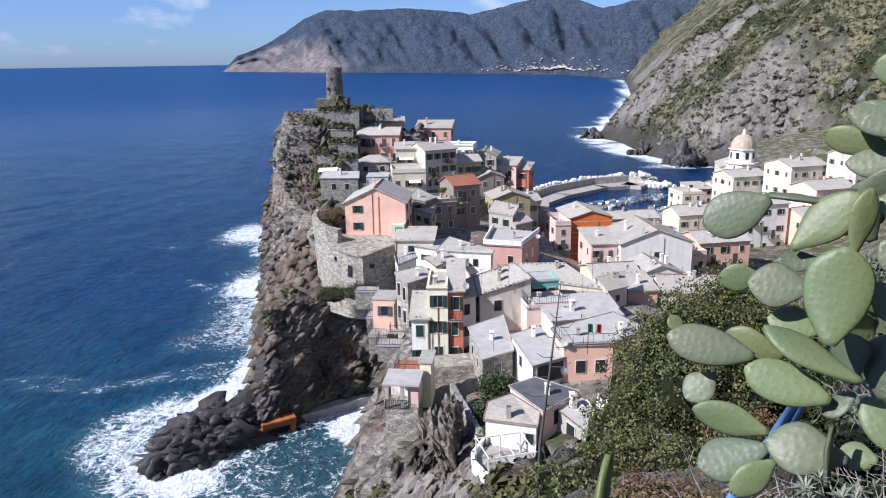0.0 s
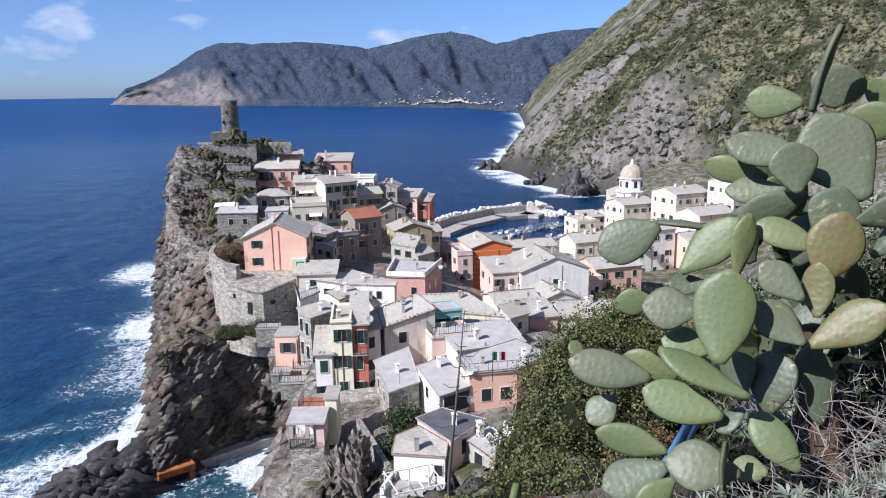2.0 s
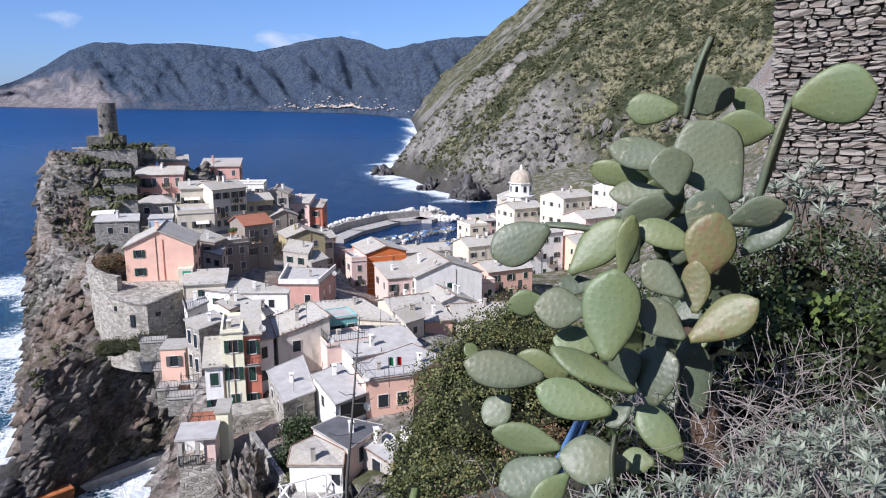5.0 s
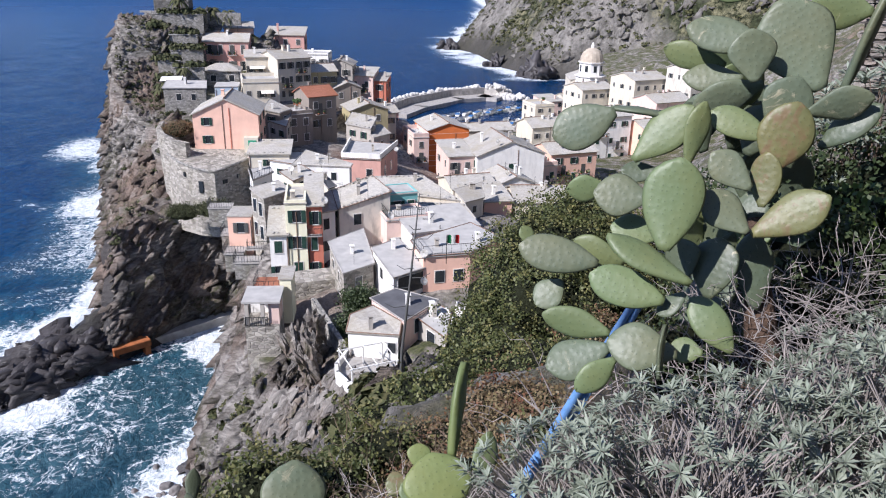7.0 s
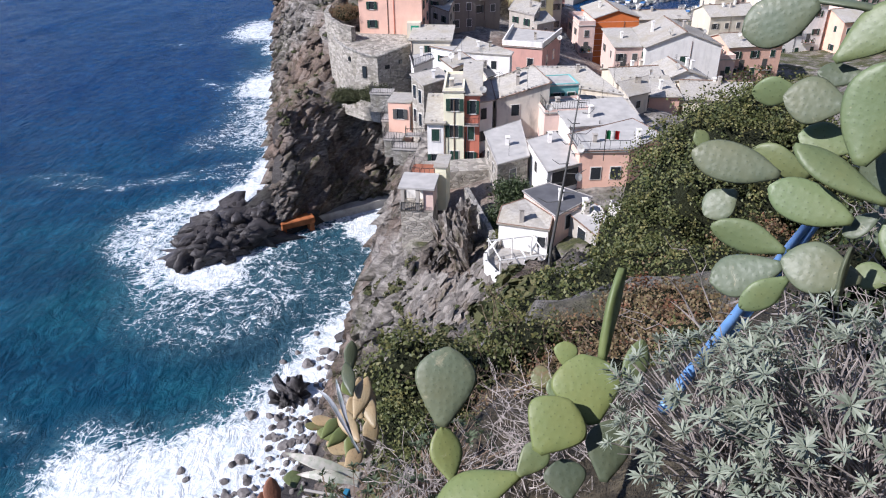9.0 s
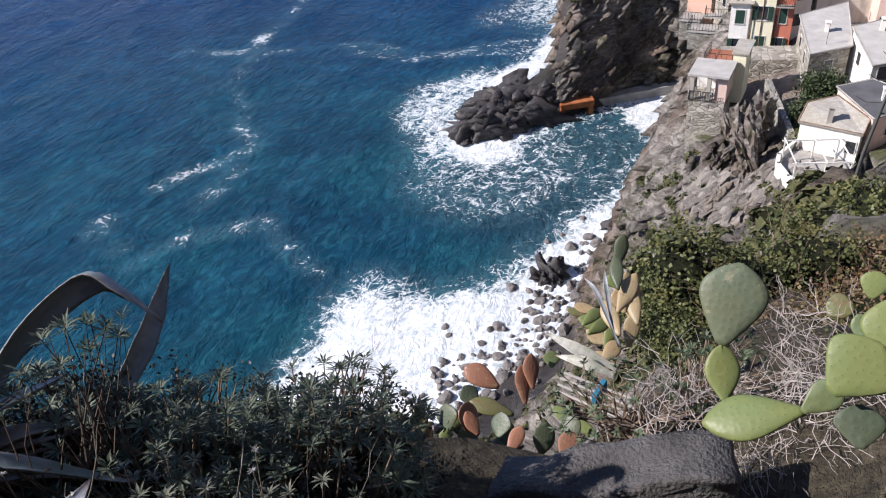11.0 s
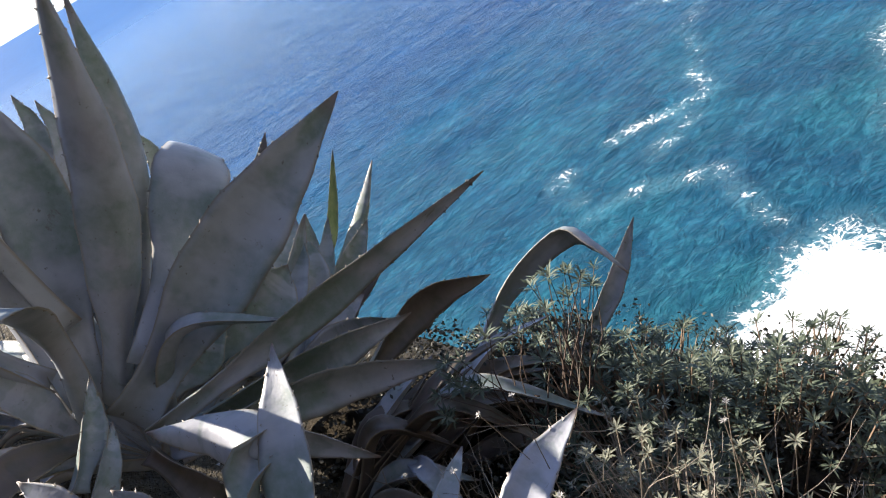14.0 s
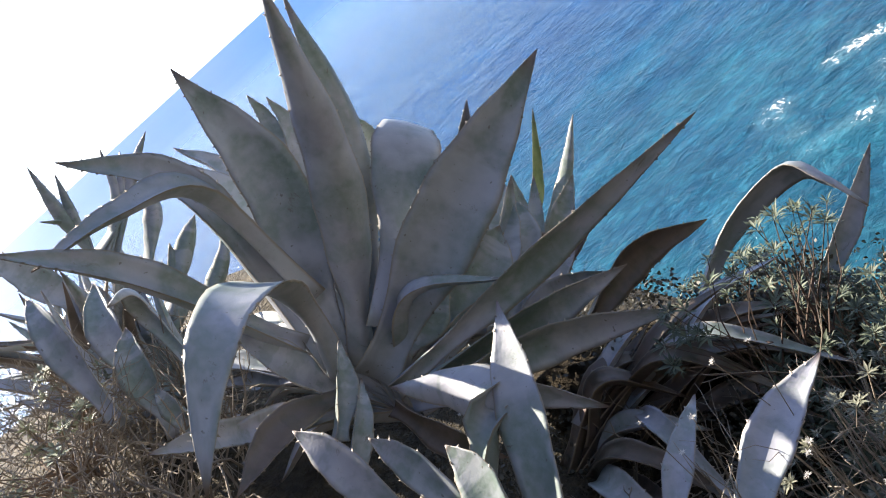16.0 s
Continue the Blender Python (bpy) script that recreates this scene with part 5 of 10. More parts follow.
for key, n in (("stepped cream terrace house", 5), ("narrow rose house with a roof garden", 6), ("small rose house with a terrace", 4), ("plain white flat-roofed house", 4), ("shaded grey house beside a terrace", 4), ("balconied house on the harbour front", 4)):
    ob = HOUSES[key]
    vs = [v.co for v in ob.children[0].data.vertices]
    a, d, h = max(v.x for v in vs), max(v.y for v in vs), max(v.z for v in vs) + 0.16
    for i in range(n):
        px, py = random.uniform(-0.75, 0.75) * a, random.uniform(0.5, 0.5 + 0.4 * d)
        wp = ob.matrix_world @ Vector((px, py, h))
        plant = thing("potted_plant", "green plant in a clay pot on a roof terrace", "potted plant", wp, 0, "potted plants on the terraces")
        part("pot", one_box(-0.18, 0.18, -0.18, 0.18, 0, 0.4, bevel=0.03), M_POT, plant)
        bm = bmesh.new()
        bmesh.ops.create_icosphere(bm, subdivisions=2, radius=0.4)
        for v in bm.verts:
            v.co = v.co * (1 + 0.6 * noise.noise(v.co * 5 + Vector((px, py, 0)))) + Vector((0, 0, 0.75))
        part("leaves", bm, M_POTGREEN, plant)

# ---- landmarks of the town ----
def ring(bm, r0, r1, z0, z1, sides=24, wob=0.0):
    a = [bm.verts.new((r0 * math.cos(2 * math.pi * i / sides), r0 * math.sin(2 * math.pi * i / sides), z0)) for i in range(sides)]
    b = [bm.verts.new((r1 * math.cos(2 * math.pi * i / sides), r1 * math.sin(2 * math.pi * i / sides), z1)) for i in range(sides)]
    for i in range(sides):
        bm.faces.new((a[i], a[(i + 1) % sides], b[(i + 1) % sides], b[i]))
    return a, b


castle = thing("castle_tower", "round dark stone castle tower on a square base", "tower", (-26.8, 191, 49.4))
bm = bmesh.new()
a, b = ring(bm, 2.15, 1.98, 0, 7.6)
c, d = ring(bm, 1.98, 1.6, 7.6, 7.6)
e, f = ring(bm, 1.6, 1.6, 7.6, 5.5)
bm.faces.new(f[::-1])
bmesh.ops.remove_doubles(bm, verts=bm.verts, dist=0.001)
bmesh.ops.recalc_face_normals(bm, faces=bm.faces)
part("shaft", bm, M_STONEDARK, castle)
part("base", one_box(-4.4, 3.4, -3.4, 3.6, -3.6, 0.0, bevel=0.1), M_STONEDARK, castle)
for i in range(4):
    part("window_slit", one_box(-0.2 + 0.9 * (i - 1.5), 0.1 + 0.9 * (i - 1.5), -2.2, -1.7, 2.0 + (i % 2) * 2.4, 2.8 + (i % 2) * 2.4), M_PANE, castle)
wallc = thing("castle_wall", "long retaining wall of castle masonry", "wall", (-26, 186.5, 40.5))
part("face", one_box(-8.0, 3.0, 0, 6, 0, 5.6, bevel=0.1), M_RUBBLE, wallc)
part("bay", one_box(3.0, 6.5, -1.2, 6, -1, 6.2, bevel=0.1), M_RUBBLE, wallc)
part("coping", one_box(-8.2, 6.7, -0.2, 0.4, 6.2, 6.6), M_CONCRETE, wallc)
wallc2 = thing("castle_wall", "low parapet of rough stone round the castle top", "wall", (-24, 188, 45.8))
part("face", one_box(-9.5, 12.0, 0, 0.7, -2, 0.9, bevel=0.05), M_RUBBLE, wallc2)

bastion = thing("bastion", "round stone bastion above the cliff with small openings", "bastion", (-14.8, 121.5, 22.5))
bm = bmesh.new()
plan = [(-6.6, 5.5, 6.2), (-6.2, 2.2, 6.0), (-4.2, -1.2, 5.5), (-1.2, -4.0, 5.0), (1.6, -5.2, 4.7), (4.4, -2.8, 5.2), (7.0, -0.4, 5.6), (7.2, 5.5, 6.2)]
lo = [bm.verts.new((x * 1.06, y * 1.06, -6)) for x, y, z in plan]
hi = [bm.verts.new(p) for p in plan]
for i in range(len(plan)):
    j = (i + 1) % len(plan)
    bm.faces.new((lo[i], lo[j], hi[j], hi[i]))
bm.faces.new(hi)
part("wall", bm, M_RUBBLE2, bastion)
for (xa, ya, za), (xb, yb, zb) in zip(plan[:7], plan[1:7]):
    bm = bmesh.new()
    tube(bm, [(xa, ya, za + 0.05), (xb, yb, zb + 0.05)], 0.22, 5)
    part("coping", bm, M_RUBBLE, bastion)
for x, y, z, w, h, turn in ((-0.6, -4.3, 1.2, 0.7, 1.9, -24), (-3.2, -2.3, 3.4, 0.3, 0.7, -45), (3.0, -4.1, 2.6, 0.8, 0.6, 41), (5.0, -2.35, 3.0, 0.5, 0.6, 41)):
    part("opening", one_box(-w / 2, w / 2, -0.2, 0.2, 0, h), M_PANE, bastion, m=pose(x, y, z, 0, 0, turn))
wing = thing("stone_wall", "curved rubble wall descending to the bastion", "wall", (-19.5, 126.5, 24.0))
bm = bmesh.new()
pts = [(-3.4, 4.5, 8.4), (-3.6, 1.5, 8.0), (-2.6, -1.6, 7.6), (-0.5, -3.6, 6.9), (1.6, -4.4, 6.6)]
for (xa, ya, za), (xb, yb, zb) in zip(pts, pts[1:]):
    vs = [bm.verts.new(p) for p in ((xa, ya, -5), (xb, yb, -5), (xb, yb, zb), (xa, ya, za), (xa + 0.6, ya + 0.7, -5), (xb + 0.6, yb + 0.7, -5), (xb + 0.6, yb + 0.7, zb), (xa + 0.6, ya + 0.7, za))]
    for q in ((0, 1, 2, 3), (5, 4, 7, 6), (3, 2, 6, 7), (0, 3, 7, 4), (1, 5, 6, 2)):
        bm.faces.new([vs[i] for i in q])
part("masonry", bm, M_RUBBLE2, wing)
rail = thing("path_railing", "thin metal railing along the bastion path", "railing", (-10, 113.2, 24.6))
railing(rail, [(-1.0, 1.5), (1.2, 0.4), (3.6, -0.8)], 0, 1.1, 0.6)

# walls and small buildings on the headland beside the castle rock
slab_house("low rubble building on the headland", [(-25.2, 150, 35.0), (-17.0, 150, 34.9), (-17.4, 155, 35.6), (-25.0, 155, 35.7)], 24, M_RUBBLE, M_CEMENT, openings=[(0, 0.35, 1.6, 0.9, 1.2), (0, 0.7, 1.6, 0.8, 1.2)])
canopy = thing("canopy", "white cloth canopy over a headland terrace", "canopy", (-24.8, 158.5, 31.5))
bm = bmesh.new()
roof_slab(bm, [(-2.1, 0, 3.7), (2.1, 0, 3.8), (2.1, 2.8, 4.3), (-2.1, 2.8, 4.2)], 0.05)
part("cloth", bm, M_WHITE, canopy)
for x in (-2.0, 2.0):
    for y in (0.1, 2.7):
        part("pole", one_box(x - 0.05, x + 0.05, y - 0.05, y + 0.05, -1.5, 3.75), M_METAL, canopy)
for x0, x1, y, z, h in ((-31.0, -20.0, 182.5, 46.6, 9.0), (-26.2, -19.5, 172, 39.8, 6.5), (-25.0, -18.8, 165, 37.0, 6.0), (-28.5, -24.0, 168, 38.0, 5.0), (-27.0, -21.0, 177, 42.6, 6.0)):
    tw = thing("terrace_wall", "rubble retaining wall on the headland", "wall", ((x0 + x1) / 2, y, z - h), random.uniform(-6, 6), "headland terrace walls")
    w = (x1 - x0) / 2
    part("masonry", one_box(-w, w, 0, 1.6, 0, h), M_RUBBLE, tw)
    part("coping", one_box(-w - 0.1, w + 0.1, -0.1, 0.5, h, h + 0.15), M_CONCRETE, tw)
    railing(tw, [(-w, 0.2), (w, 0.2)], h + 0.15, 0.9, 0.7)

# terraces hanging on the rock under the bastion
for x, y, z, w, d, h in ((-9.6, 98.2, 23.2, 3.0, 3, 3.0), (-9.0, 92.5, 22.6, 2.6, 3, 2.6), (-6.6, 89.5, 22.4, 4.6, 2.4, 2.4), (-12, 108, 24.0, 3.5, 2.5, 3.0)):
    terrace = thing("terrace", "small railed stone terrace on the cliff", "terrace", (x, y, z), -6, "cliff terraces")
    part("slab", one_box(-w / 2, w / 2, 0, d, -0.2, 0.0), M_CONCRETE, terrace)
    part("support", one_box(-w / 2 + 0.1, w / 2 - 0.1, 0.15, d, -h, -0.2), M_RUBBLE, terrace)
    railing(terrace, [(-w / 2, d), (-w / 2, 0.06), (w / 2, 0.06)], 0.0, 1.0, 0.35)

# lookout house on the rock by the cove
lookout = thing("lookout_house", "small stone house with an open white loggia on the rock", "house", (-4.2, 66, 22.0), -6)
part("base", one_box(-1.75, 1.5, 0, 3.4, -4.0, 3.1), M_RUBBLE2, lookout)
for x in (-1.7, -0.2):
    part("column", one_box(x, x + 0.35, 0.0, 0.35, 3.1, 5.5), M_GREY, lookout)
part("back_wall", one_box(-1.7, 1.5, 3.0, 3.4, 3.1, 5.5), M_WHITE, lookout)
part("side_wall", one_box(0.5, 1.5, 0.4, 3.0, 3.1, 5.5), M_ROSE2, lookout)
part("roof", one_box(-1.95, 1.7, -0.1, 3.7, 5.5, 5.7), M_CEMENT, lookout)
railing(lookout, [(-1.7, 3), (-1.7, -0.05), (0.6, -0.05)], 3.1, 0.95, 0.2)
redt = thing("roof_terrace", "small red-tiled roof terrace with a white hut", "terrace", (-3.5, 70, 25.4), -6)
part("floor", one_box(-1.7, 0.9, 0, 3.2, -3, 1.6), M_RUBBLE2, redt)
part("tiles", one_box(-1.8, 0.9, -0.1, 3.2, 1.6, 1.75), M_TERRACOTTA, redt)
part("hut", one_box(0.95, 2.1, -0.2, 3.0, -2, 2.9), M_YELLOW, redt)
part("hut_roof", one_box(0.8, 2.3, -0.35, 3.1, 2.9, 3.05), M_SLATE, redt)
railing(redt, [(-1.7, 3.1), (-1.7, 0), (0.85, 0)], 1.75, 0.9, 0.5)
gw = thing("garden_wall", "sloping rubble garden wall above the cliff", "wall", (2.0, 64.5, 22.0), -72)
bm = bmesh.new()
prof = [(-5.0, -4.5), (4.2, -4.5), (4.2, 2.7), (-5.0, 4.2)]
f = [bm.verts.new((x, 0, z)) for x, z in prof]
b = [bm.verts.new((x, 0.5, z)) for x, z in prof]
bm.faces.new(f)
bm.faces.new(b[::-1])
for i in range(4):
    bm.faces.new((f[(i + 1) % 4], f[i], b[i], b[(i + 1) % 4]))
part("masonry", bm, M_RUBBLE, gw)
gw2 = thing("garden_wall", "rubble retaining wall below the yellow house", "wall", (1.6, 76.5, 21.0), 8)
part("masonry", one_box(-5.5, 2.5, 0, 3.5, -4, 4.0), M_RUBBLE2, gw2)

# white terrace with its pergola
white_t = thing("terrace", "white curved sun terrace with a low wall on the slope", "terrace", (4.8, 55.5, 24.6))
edge = [(2.5, 4.2), (-1.4, 4.3), (-2.5, 2.0), (-2.5, 0.6), (-1.7, -1.2), (1.0, -3.6), (2.5, -2.6), (3.0, 0.4)]
bm = bmesh.new()
lo, hi = [bm.verts.new((x, y, -5.0)) for x, y in edge], [bm.verts.new((x, y, 0.0)) for x, y in edge]
bm.faces.new(hi)
for i in range(len(edge)):
    bm.faces.new((lo[i], lo[(i + 1) % len(edge)], hi[(i + 1) % len(edge)], hi[i]))
bmesh.ops.recalc_face_normals(bm, faces=bm.faces)
part("floor", bm, M_CONCRETE, white_t)
for (xa, ya), (xb, yb) in zip(edge[1:7], edge[2:7]):
    d = Vector((xb - xa, yb - ya, 0)).normalized()
    s = Vector((-d.y, d.x, 0)) * 0.13
    bm = bmesh.new()
    quad = [Vector((xa, ya, 0)) - s - d * 0.1, Vector((xb, yb, 0)) - s + d * 0.1, Vector((xb, yb, 0)) + s + d * 0.1, Vector((xa, ya, 0)) + s - d * 0.1]
    lo, hi = [bm.verts.new(p + Vector((0, 0, -0.6))) for p in quad], [bm.verts.new(p + Vector((0, 0, 0.62))) for p in quad]
    bm.faces.new(hi)
    for i in range(4):
        bm.faces.new((lo[i], lo[(i + 1) % 4], hi[(i + 1) % 4], hi[i]))
    bmesh.ops.recalc_face_normals(bm, faces=bm.faces)
    part("low_wall", bm, M_WHITE, white_t)
pergola = thing("pergola", "white wooden pergola over the sun terrace", "pergola", (4.9, 55.7, 24.6), 14)
for x in (-1.9, 0.3, 2.1):
    for y in (-1.5, 2.0):
        part("post", one_box(x - 0.05, x + 0.05, y - 0.05, y + 0.05, 0, 1.95), M_WHITE, pergola)
for y in (-1.5, 2.0):
    part("beam", one_box(-2.1, 2.3, y - 0.04, y + 0.04, 1.95, 2.05), M_WHITE, pergola)
for x in (-1.9, 0.3, 2.1):
    part("rafter", one_box(x - 0.035, x + 0.035, -1.7, 2.3, 2.05, 2.13), M_WHITE, pergola)


def lounger(x, y, yaw):
    ob = thing("sun_lounger", "white sun lounger with a raised back", "lounger", (x, y, 24.6), yaw, "sun loungers on the terrace")
    bm = bmesh.new()
    box(bm, -0.32, 0.32, 0, 1.3, 0.3, 0.38)
    part("seat", bm, M_WHITE, ob)
    part("backrest", one_box(-0.32, 0.32, 0, 0.75, 0, 0.07), M_WHITE, ob, m=pose(0, 1.3, 0.34, 42))
    for lx in (-0.28, 0.28):
        for ly in (0.1, 1.2):
            part("leg", one_box(lx - 0.03, lx + 0.03, ly - 0.03, ly + 0.03, 0, 0.3), M_WHITE, ob)


lounger(4.2, 53.7, -60)
lounger(5.4, 53.2, -58)

flag = thing("flag", "green white and red flag on a pole at the terrace", "flag", (14.2, 68.3, 29.6))
bm = bmesh.new()
tube(bm, [(0, 0, 0), (0, 0, 3.2)], 0.04, 6)
part("pole", bm, M_METAL, flag)
for i, m in enumerate((simple("flag green", (0.02, 0.22, 0.08)), M_WHITE, simple("flag red", (0.55, 0.03, 0.03)))):
    bm = bmesh.new()
    g = [[bm.verts.new((0.05 + 0.42 * i + 0.105 * a, 0.10 * math.sin(2.2 * (i * 4 + a) / 3), 3.1 - 0.3 * b + 0.05 * math.sin(a + i * 4))) for b in range(4)] for a in range(5)]
    for a in range(4):
        for b in range(3):
            bm.faces.new((g[a][b], g[a + 1][b], g[a + 1][b + 1], g[a][b + 1]))
    bmesh.ops.solidify(bm, geom=bm.faces[:], thickness=0.015)
    part("stripe", bm, m, flag)

# dead flower stalk of an agave above the roofs
stalk = thing("agave_stalk", "tall dry agave flower stalk with bare side branches", "dead plant", (3.85, 27.2, 40.8))
bm = bmesh.new()
tube(bm, [(-0.1, 0, -1.5), (0.0, 0.05, 2.0), (0.35, 0.2, 5.0), (0.75, 0.4, 8.8)], [0.075, 0.065, 0.05, 0.02], 8)
part("stem", bm, M_SHUTTER2, stalk, "", True)
for i in range(12):
    z = 3.6 + 0.42 * i
    x = 0.15 + 0.07 * i
    s = -1 if i % 2 else 1
    bm = bmesh.new()
    l = 0.95 - 0.05 * i
    tube(bm, [(x, 0.2, z), (x + s * l * 0.6, 0.1, z + 0.02), (x + s * l, 0.1, z + 0.22)], [0.022, 0.016, 0.012], 5)
    part("branch", bm, M_SHUTTER2, stalk)
old = thing("agave", "pale dried agave with drooping leaves beside the terrace", "agave", (13.6, 60.5, 26.4))
for i in range(18):
    q = radians(i * 137.5)
    r = random.uniform(1.6, 2.7)
    c, sn = math.cos(q), math.sin(q)
    up = random.uniform(0.8, 2.2)
    ox, oy, oz = old.location
    leaf_dry = [(ox, oy, oz + 0.3), (ox + c * r * 0.5, oy + sn * r * 0.5, oz + up), (ox + c * r, oy + sn * r, oz + up * random.uniform(0.1, 1.1))]
    bm = bmesh.new()
    tube(bm, [Vector(p) - old.location for p in leaf_dry], [0.16, 0.12, 0.02], 5)
    part("leaf", bm, M_TRIM, old, "pale dried leaf", True)

# ---- the harbour ----
church = thing("church_tower", "white octagonal church bell tower with a dome", "church", (124, 303, 1.5))


def eight(bm, r, z0, z1, r1=None):
    a = [bm.verts.new((r * math.cos(math.pi / 8 + math.pi / 4 * i), r * math.sin(math.pi / 8 + math.pi / 4 * i), z0)) for i in range(8)]
    r1 = r if r1 is None else r1
    b = [bm.verts.new((r1 * math.cos(math.pi / 8 + math.pi / 4 * i), r1 * math.sin(math.pi / 8 + math.pi / 4 * i), z1)) for i in range(8)]
    for i in range(8):
        bm.faces.new((a[i], a[(i + 1) % 8], b[(i + 1) % 8], b[i]))
    bm.faces.new(b)
    bm.faces.new(a[::-1])
    return bm


part("shaft", eight(bmesh.new(), 6.1, 0, 14.0), M_WHITE, church)
part("gallery", eight(bmesh.new(), 6.8, 14.0, 14.5), M_TRIM, church)
part("belfry", eight(bmesh.new(), 5.0, 14.5, 19.6), M_WHITE, church)
part("cornice", eight(bmesh.new(), 5.6, 19.6, 20.1), M_TRIM, church)
bm = bmesh.new()
prev = None
for i in range(9):
    q = math.pi / 2 * i / 8
    r, z = 4.9 * math.cos(q) ** 0.9 + 0.05, 20.1 + 5.6 * math.sin(q)
    cur = [bm.verts.new((r * math.cos(math.pi / 8 * j), r * math.sin(math.pi / 8 * j), z)) for j in range(16)]
    if prev:
        for j in range(16):
            bm.faces.new((prev[j], prev[(j + 1) % 16], cur[(j + 1) % 16], cur[j]))
    prev = cur
bm.faces.new(prev)
part("dome", bm, simple("weathered dome plaster", (0.42, 0.36, 0.28), 0.85, vary=0.2, scale=0.6), church, "ochre-grey dome")
bm = bmesh.new()
tube(bm, [(0, 0, 25.6), (0, 0, 26.4), (0, 0, 27.2), (0, 0, 28.0)], [0.7, 0.7, 0.5, 0.05], 8)
part("lantern", bm, M_WHITE, church)
for i in range(8):
    q = math.pi / 4 * i
    for z, w, h, rr in ((16.0, 1.3, 2.6, 4.62), (9.5, 1.2, 2.2, 5.64), (4.5, 1.0, 1.8, 5.64)):
        part("window", one_box(-w / 2, w / 2, -0.12, 0.12, 0, h), M_PANE, church, m=pose(rr * math.cos(q), rr * math.sin(q), z, 0, 0, math.degrees(q) + 90))
house("long church nave with a slate roof", 118, 134, 309, 2, 12.5, 20, "front", 3.0, M_CREAM, M_SLATE2, (3, 2), -14, None, 0, 1, name="church_nave")
house("rose house below the church", 112, 119, 292, 2, 10.5, 8, "side", 1.5, M_ROSE2, M_SLATE2, (2, 3), 10, N, 1, -1)

quay = thing("breakwater", "concrete mole with a high sea wall", "breakwater", (36, 300, 0))
line = [(0, 0), (12, 18), (34, 38), (52, 44), (60, 38)]
for (xa, ya), (xb, yb) in zip(line, line[1:]):
    d = Vector((xb - xa, yb - ya, 0)).normalized()
    nrm = Vector((d.y, -d.x, 0))
    a, b = Vector((xa, ya, 0)), Vector((xb, yb, 0))
    for w0, w1, z in ((-1.2, 0.0, 4.6), (0.0, 9.0, 1.6)):
        bm = bmesh.new()
        lo = [a + nrm * w0, b + nrm * w0, b + nrm * w1, a + nrm * w1]
        vs = [bm.verts.new((p.x, p.y, -3)) for p in lo] + [bm.verts.new((p.x, p.y, z)) for p in lo]
        for q in ((4, 5, 6, 7), (0, 1, 5, 4), (1, 2, 6, 5), (2, 3, 7, 6), (3, 0, 4, 7)):
            bm.faces.new([vs[i] for i in q])
        bmesh.ops.recalc_face_normals(bm, faces=bm.faces)
        part("sea_wall" if z > 3 else "mole", bm, M_CONCRETE, quay)


def boulder_mesh(name, seed, material):
    bm = bmesh.new()
    bmesh.ops.create_icosphere(bm, subdivisions=2, radius=1)
    rnd = random.Random(seed)
    cut = [Vector((rnd.gauss(0, 1), rnd.gauss(0, 1), rnd.gauss(0, 1))).normalized() for _ in range(9)]
    for v in bm.verts:
        p = v.co.copy()
        for c in cut:
            m = p.dot(c)
            if m > 0.68:
                p -= c * (m - 0.68)
        v.co = p * (1 + 0.10 * noise.noise(p * 3 + Vector((seed, 0, 0))))
    me = bpy.data.meshes.new(name)
    bm.to_mesh(me)
    bm.free()
    me.materials.append(material)
    return me


M_ARMOUR = simple("pale quarried boulder", (0.56, 0.54, 0.50), 0.9, 0.2, vary=0.3, scale=1.2, bump=0.4, dist=0.1)
M_WETROCK = simple("dark wet sea rock", (0.055, 0.05, 0.05), 0.5, 0.4, vary=0.5, scale=1.0, bump=0.8, dist=0.2)
M_COBBLE = simple("grey shore boulder", (0.17, 0.155, 0.145), 0.7, 0.35, vary=0.45, scale=1.4, bump=0.5, dist=0.1)
armour = [boulder_mesh("boulder", i, M_ARMOUR) for i in range(6)]
for i in range(300):
    u = random.random() * 3.999
    k = int(u)
    (xa, ya), (xb, yb) = line[k], line[k + 1]
    f = u - k
    d = Vector((xb - xa, yb - ya, 0)).normalized()
    off = random.uniform(1.5, 10.0) if k < 3 else random.uniform(-1, 10)
    p = Vector((xa + (xb - xa) * f, ya + (yb - ya) * f, 0)) - Vector((d.y, -d.x, 0)) * off
    s = random.uniform(0.8, 1.7)
    ob = part("boulder", random.choice(armour), None, quay, m=pose(p.x, p.y, 5.4 - 0.46 * off + random.uniform(-0.3, 0.6), *(random.uniform(0, 360) for _ in range(3))) @ Matrix.Diagonal((s, s * 0.9, s * 0.8, 1)))
for i in range(70):
    q, r = random.uniform(-0.6, 2.4), random.uniform(1, 9)
    s = random.uniform(0.9, 1.8)
    part("boulder", random.choice(armour), None, quay, m=pose(62 + r * math.cos(q), 34 + r * math.sin(q), random.uniform(0.2, 2.6) - 0.1 * r, *(random.uniform(0, 360) for _ in range(3))) @ Matrix.Diagonal((s, s, s, 1)))

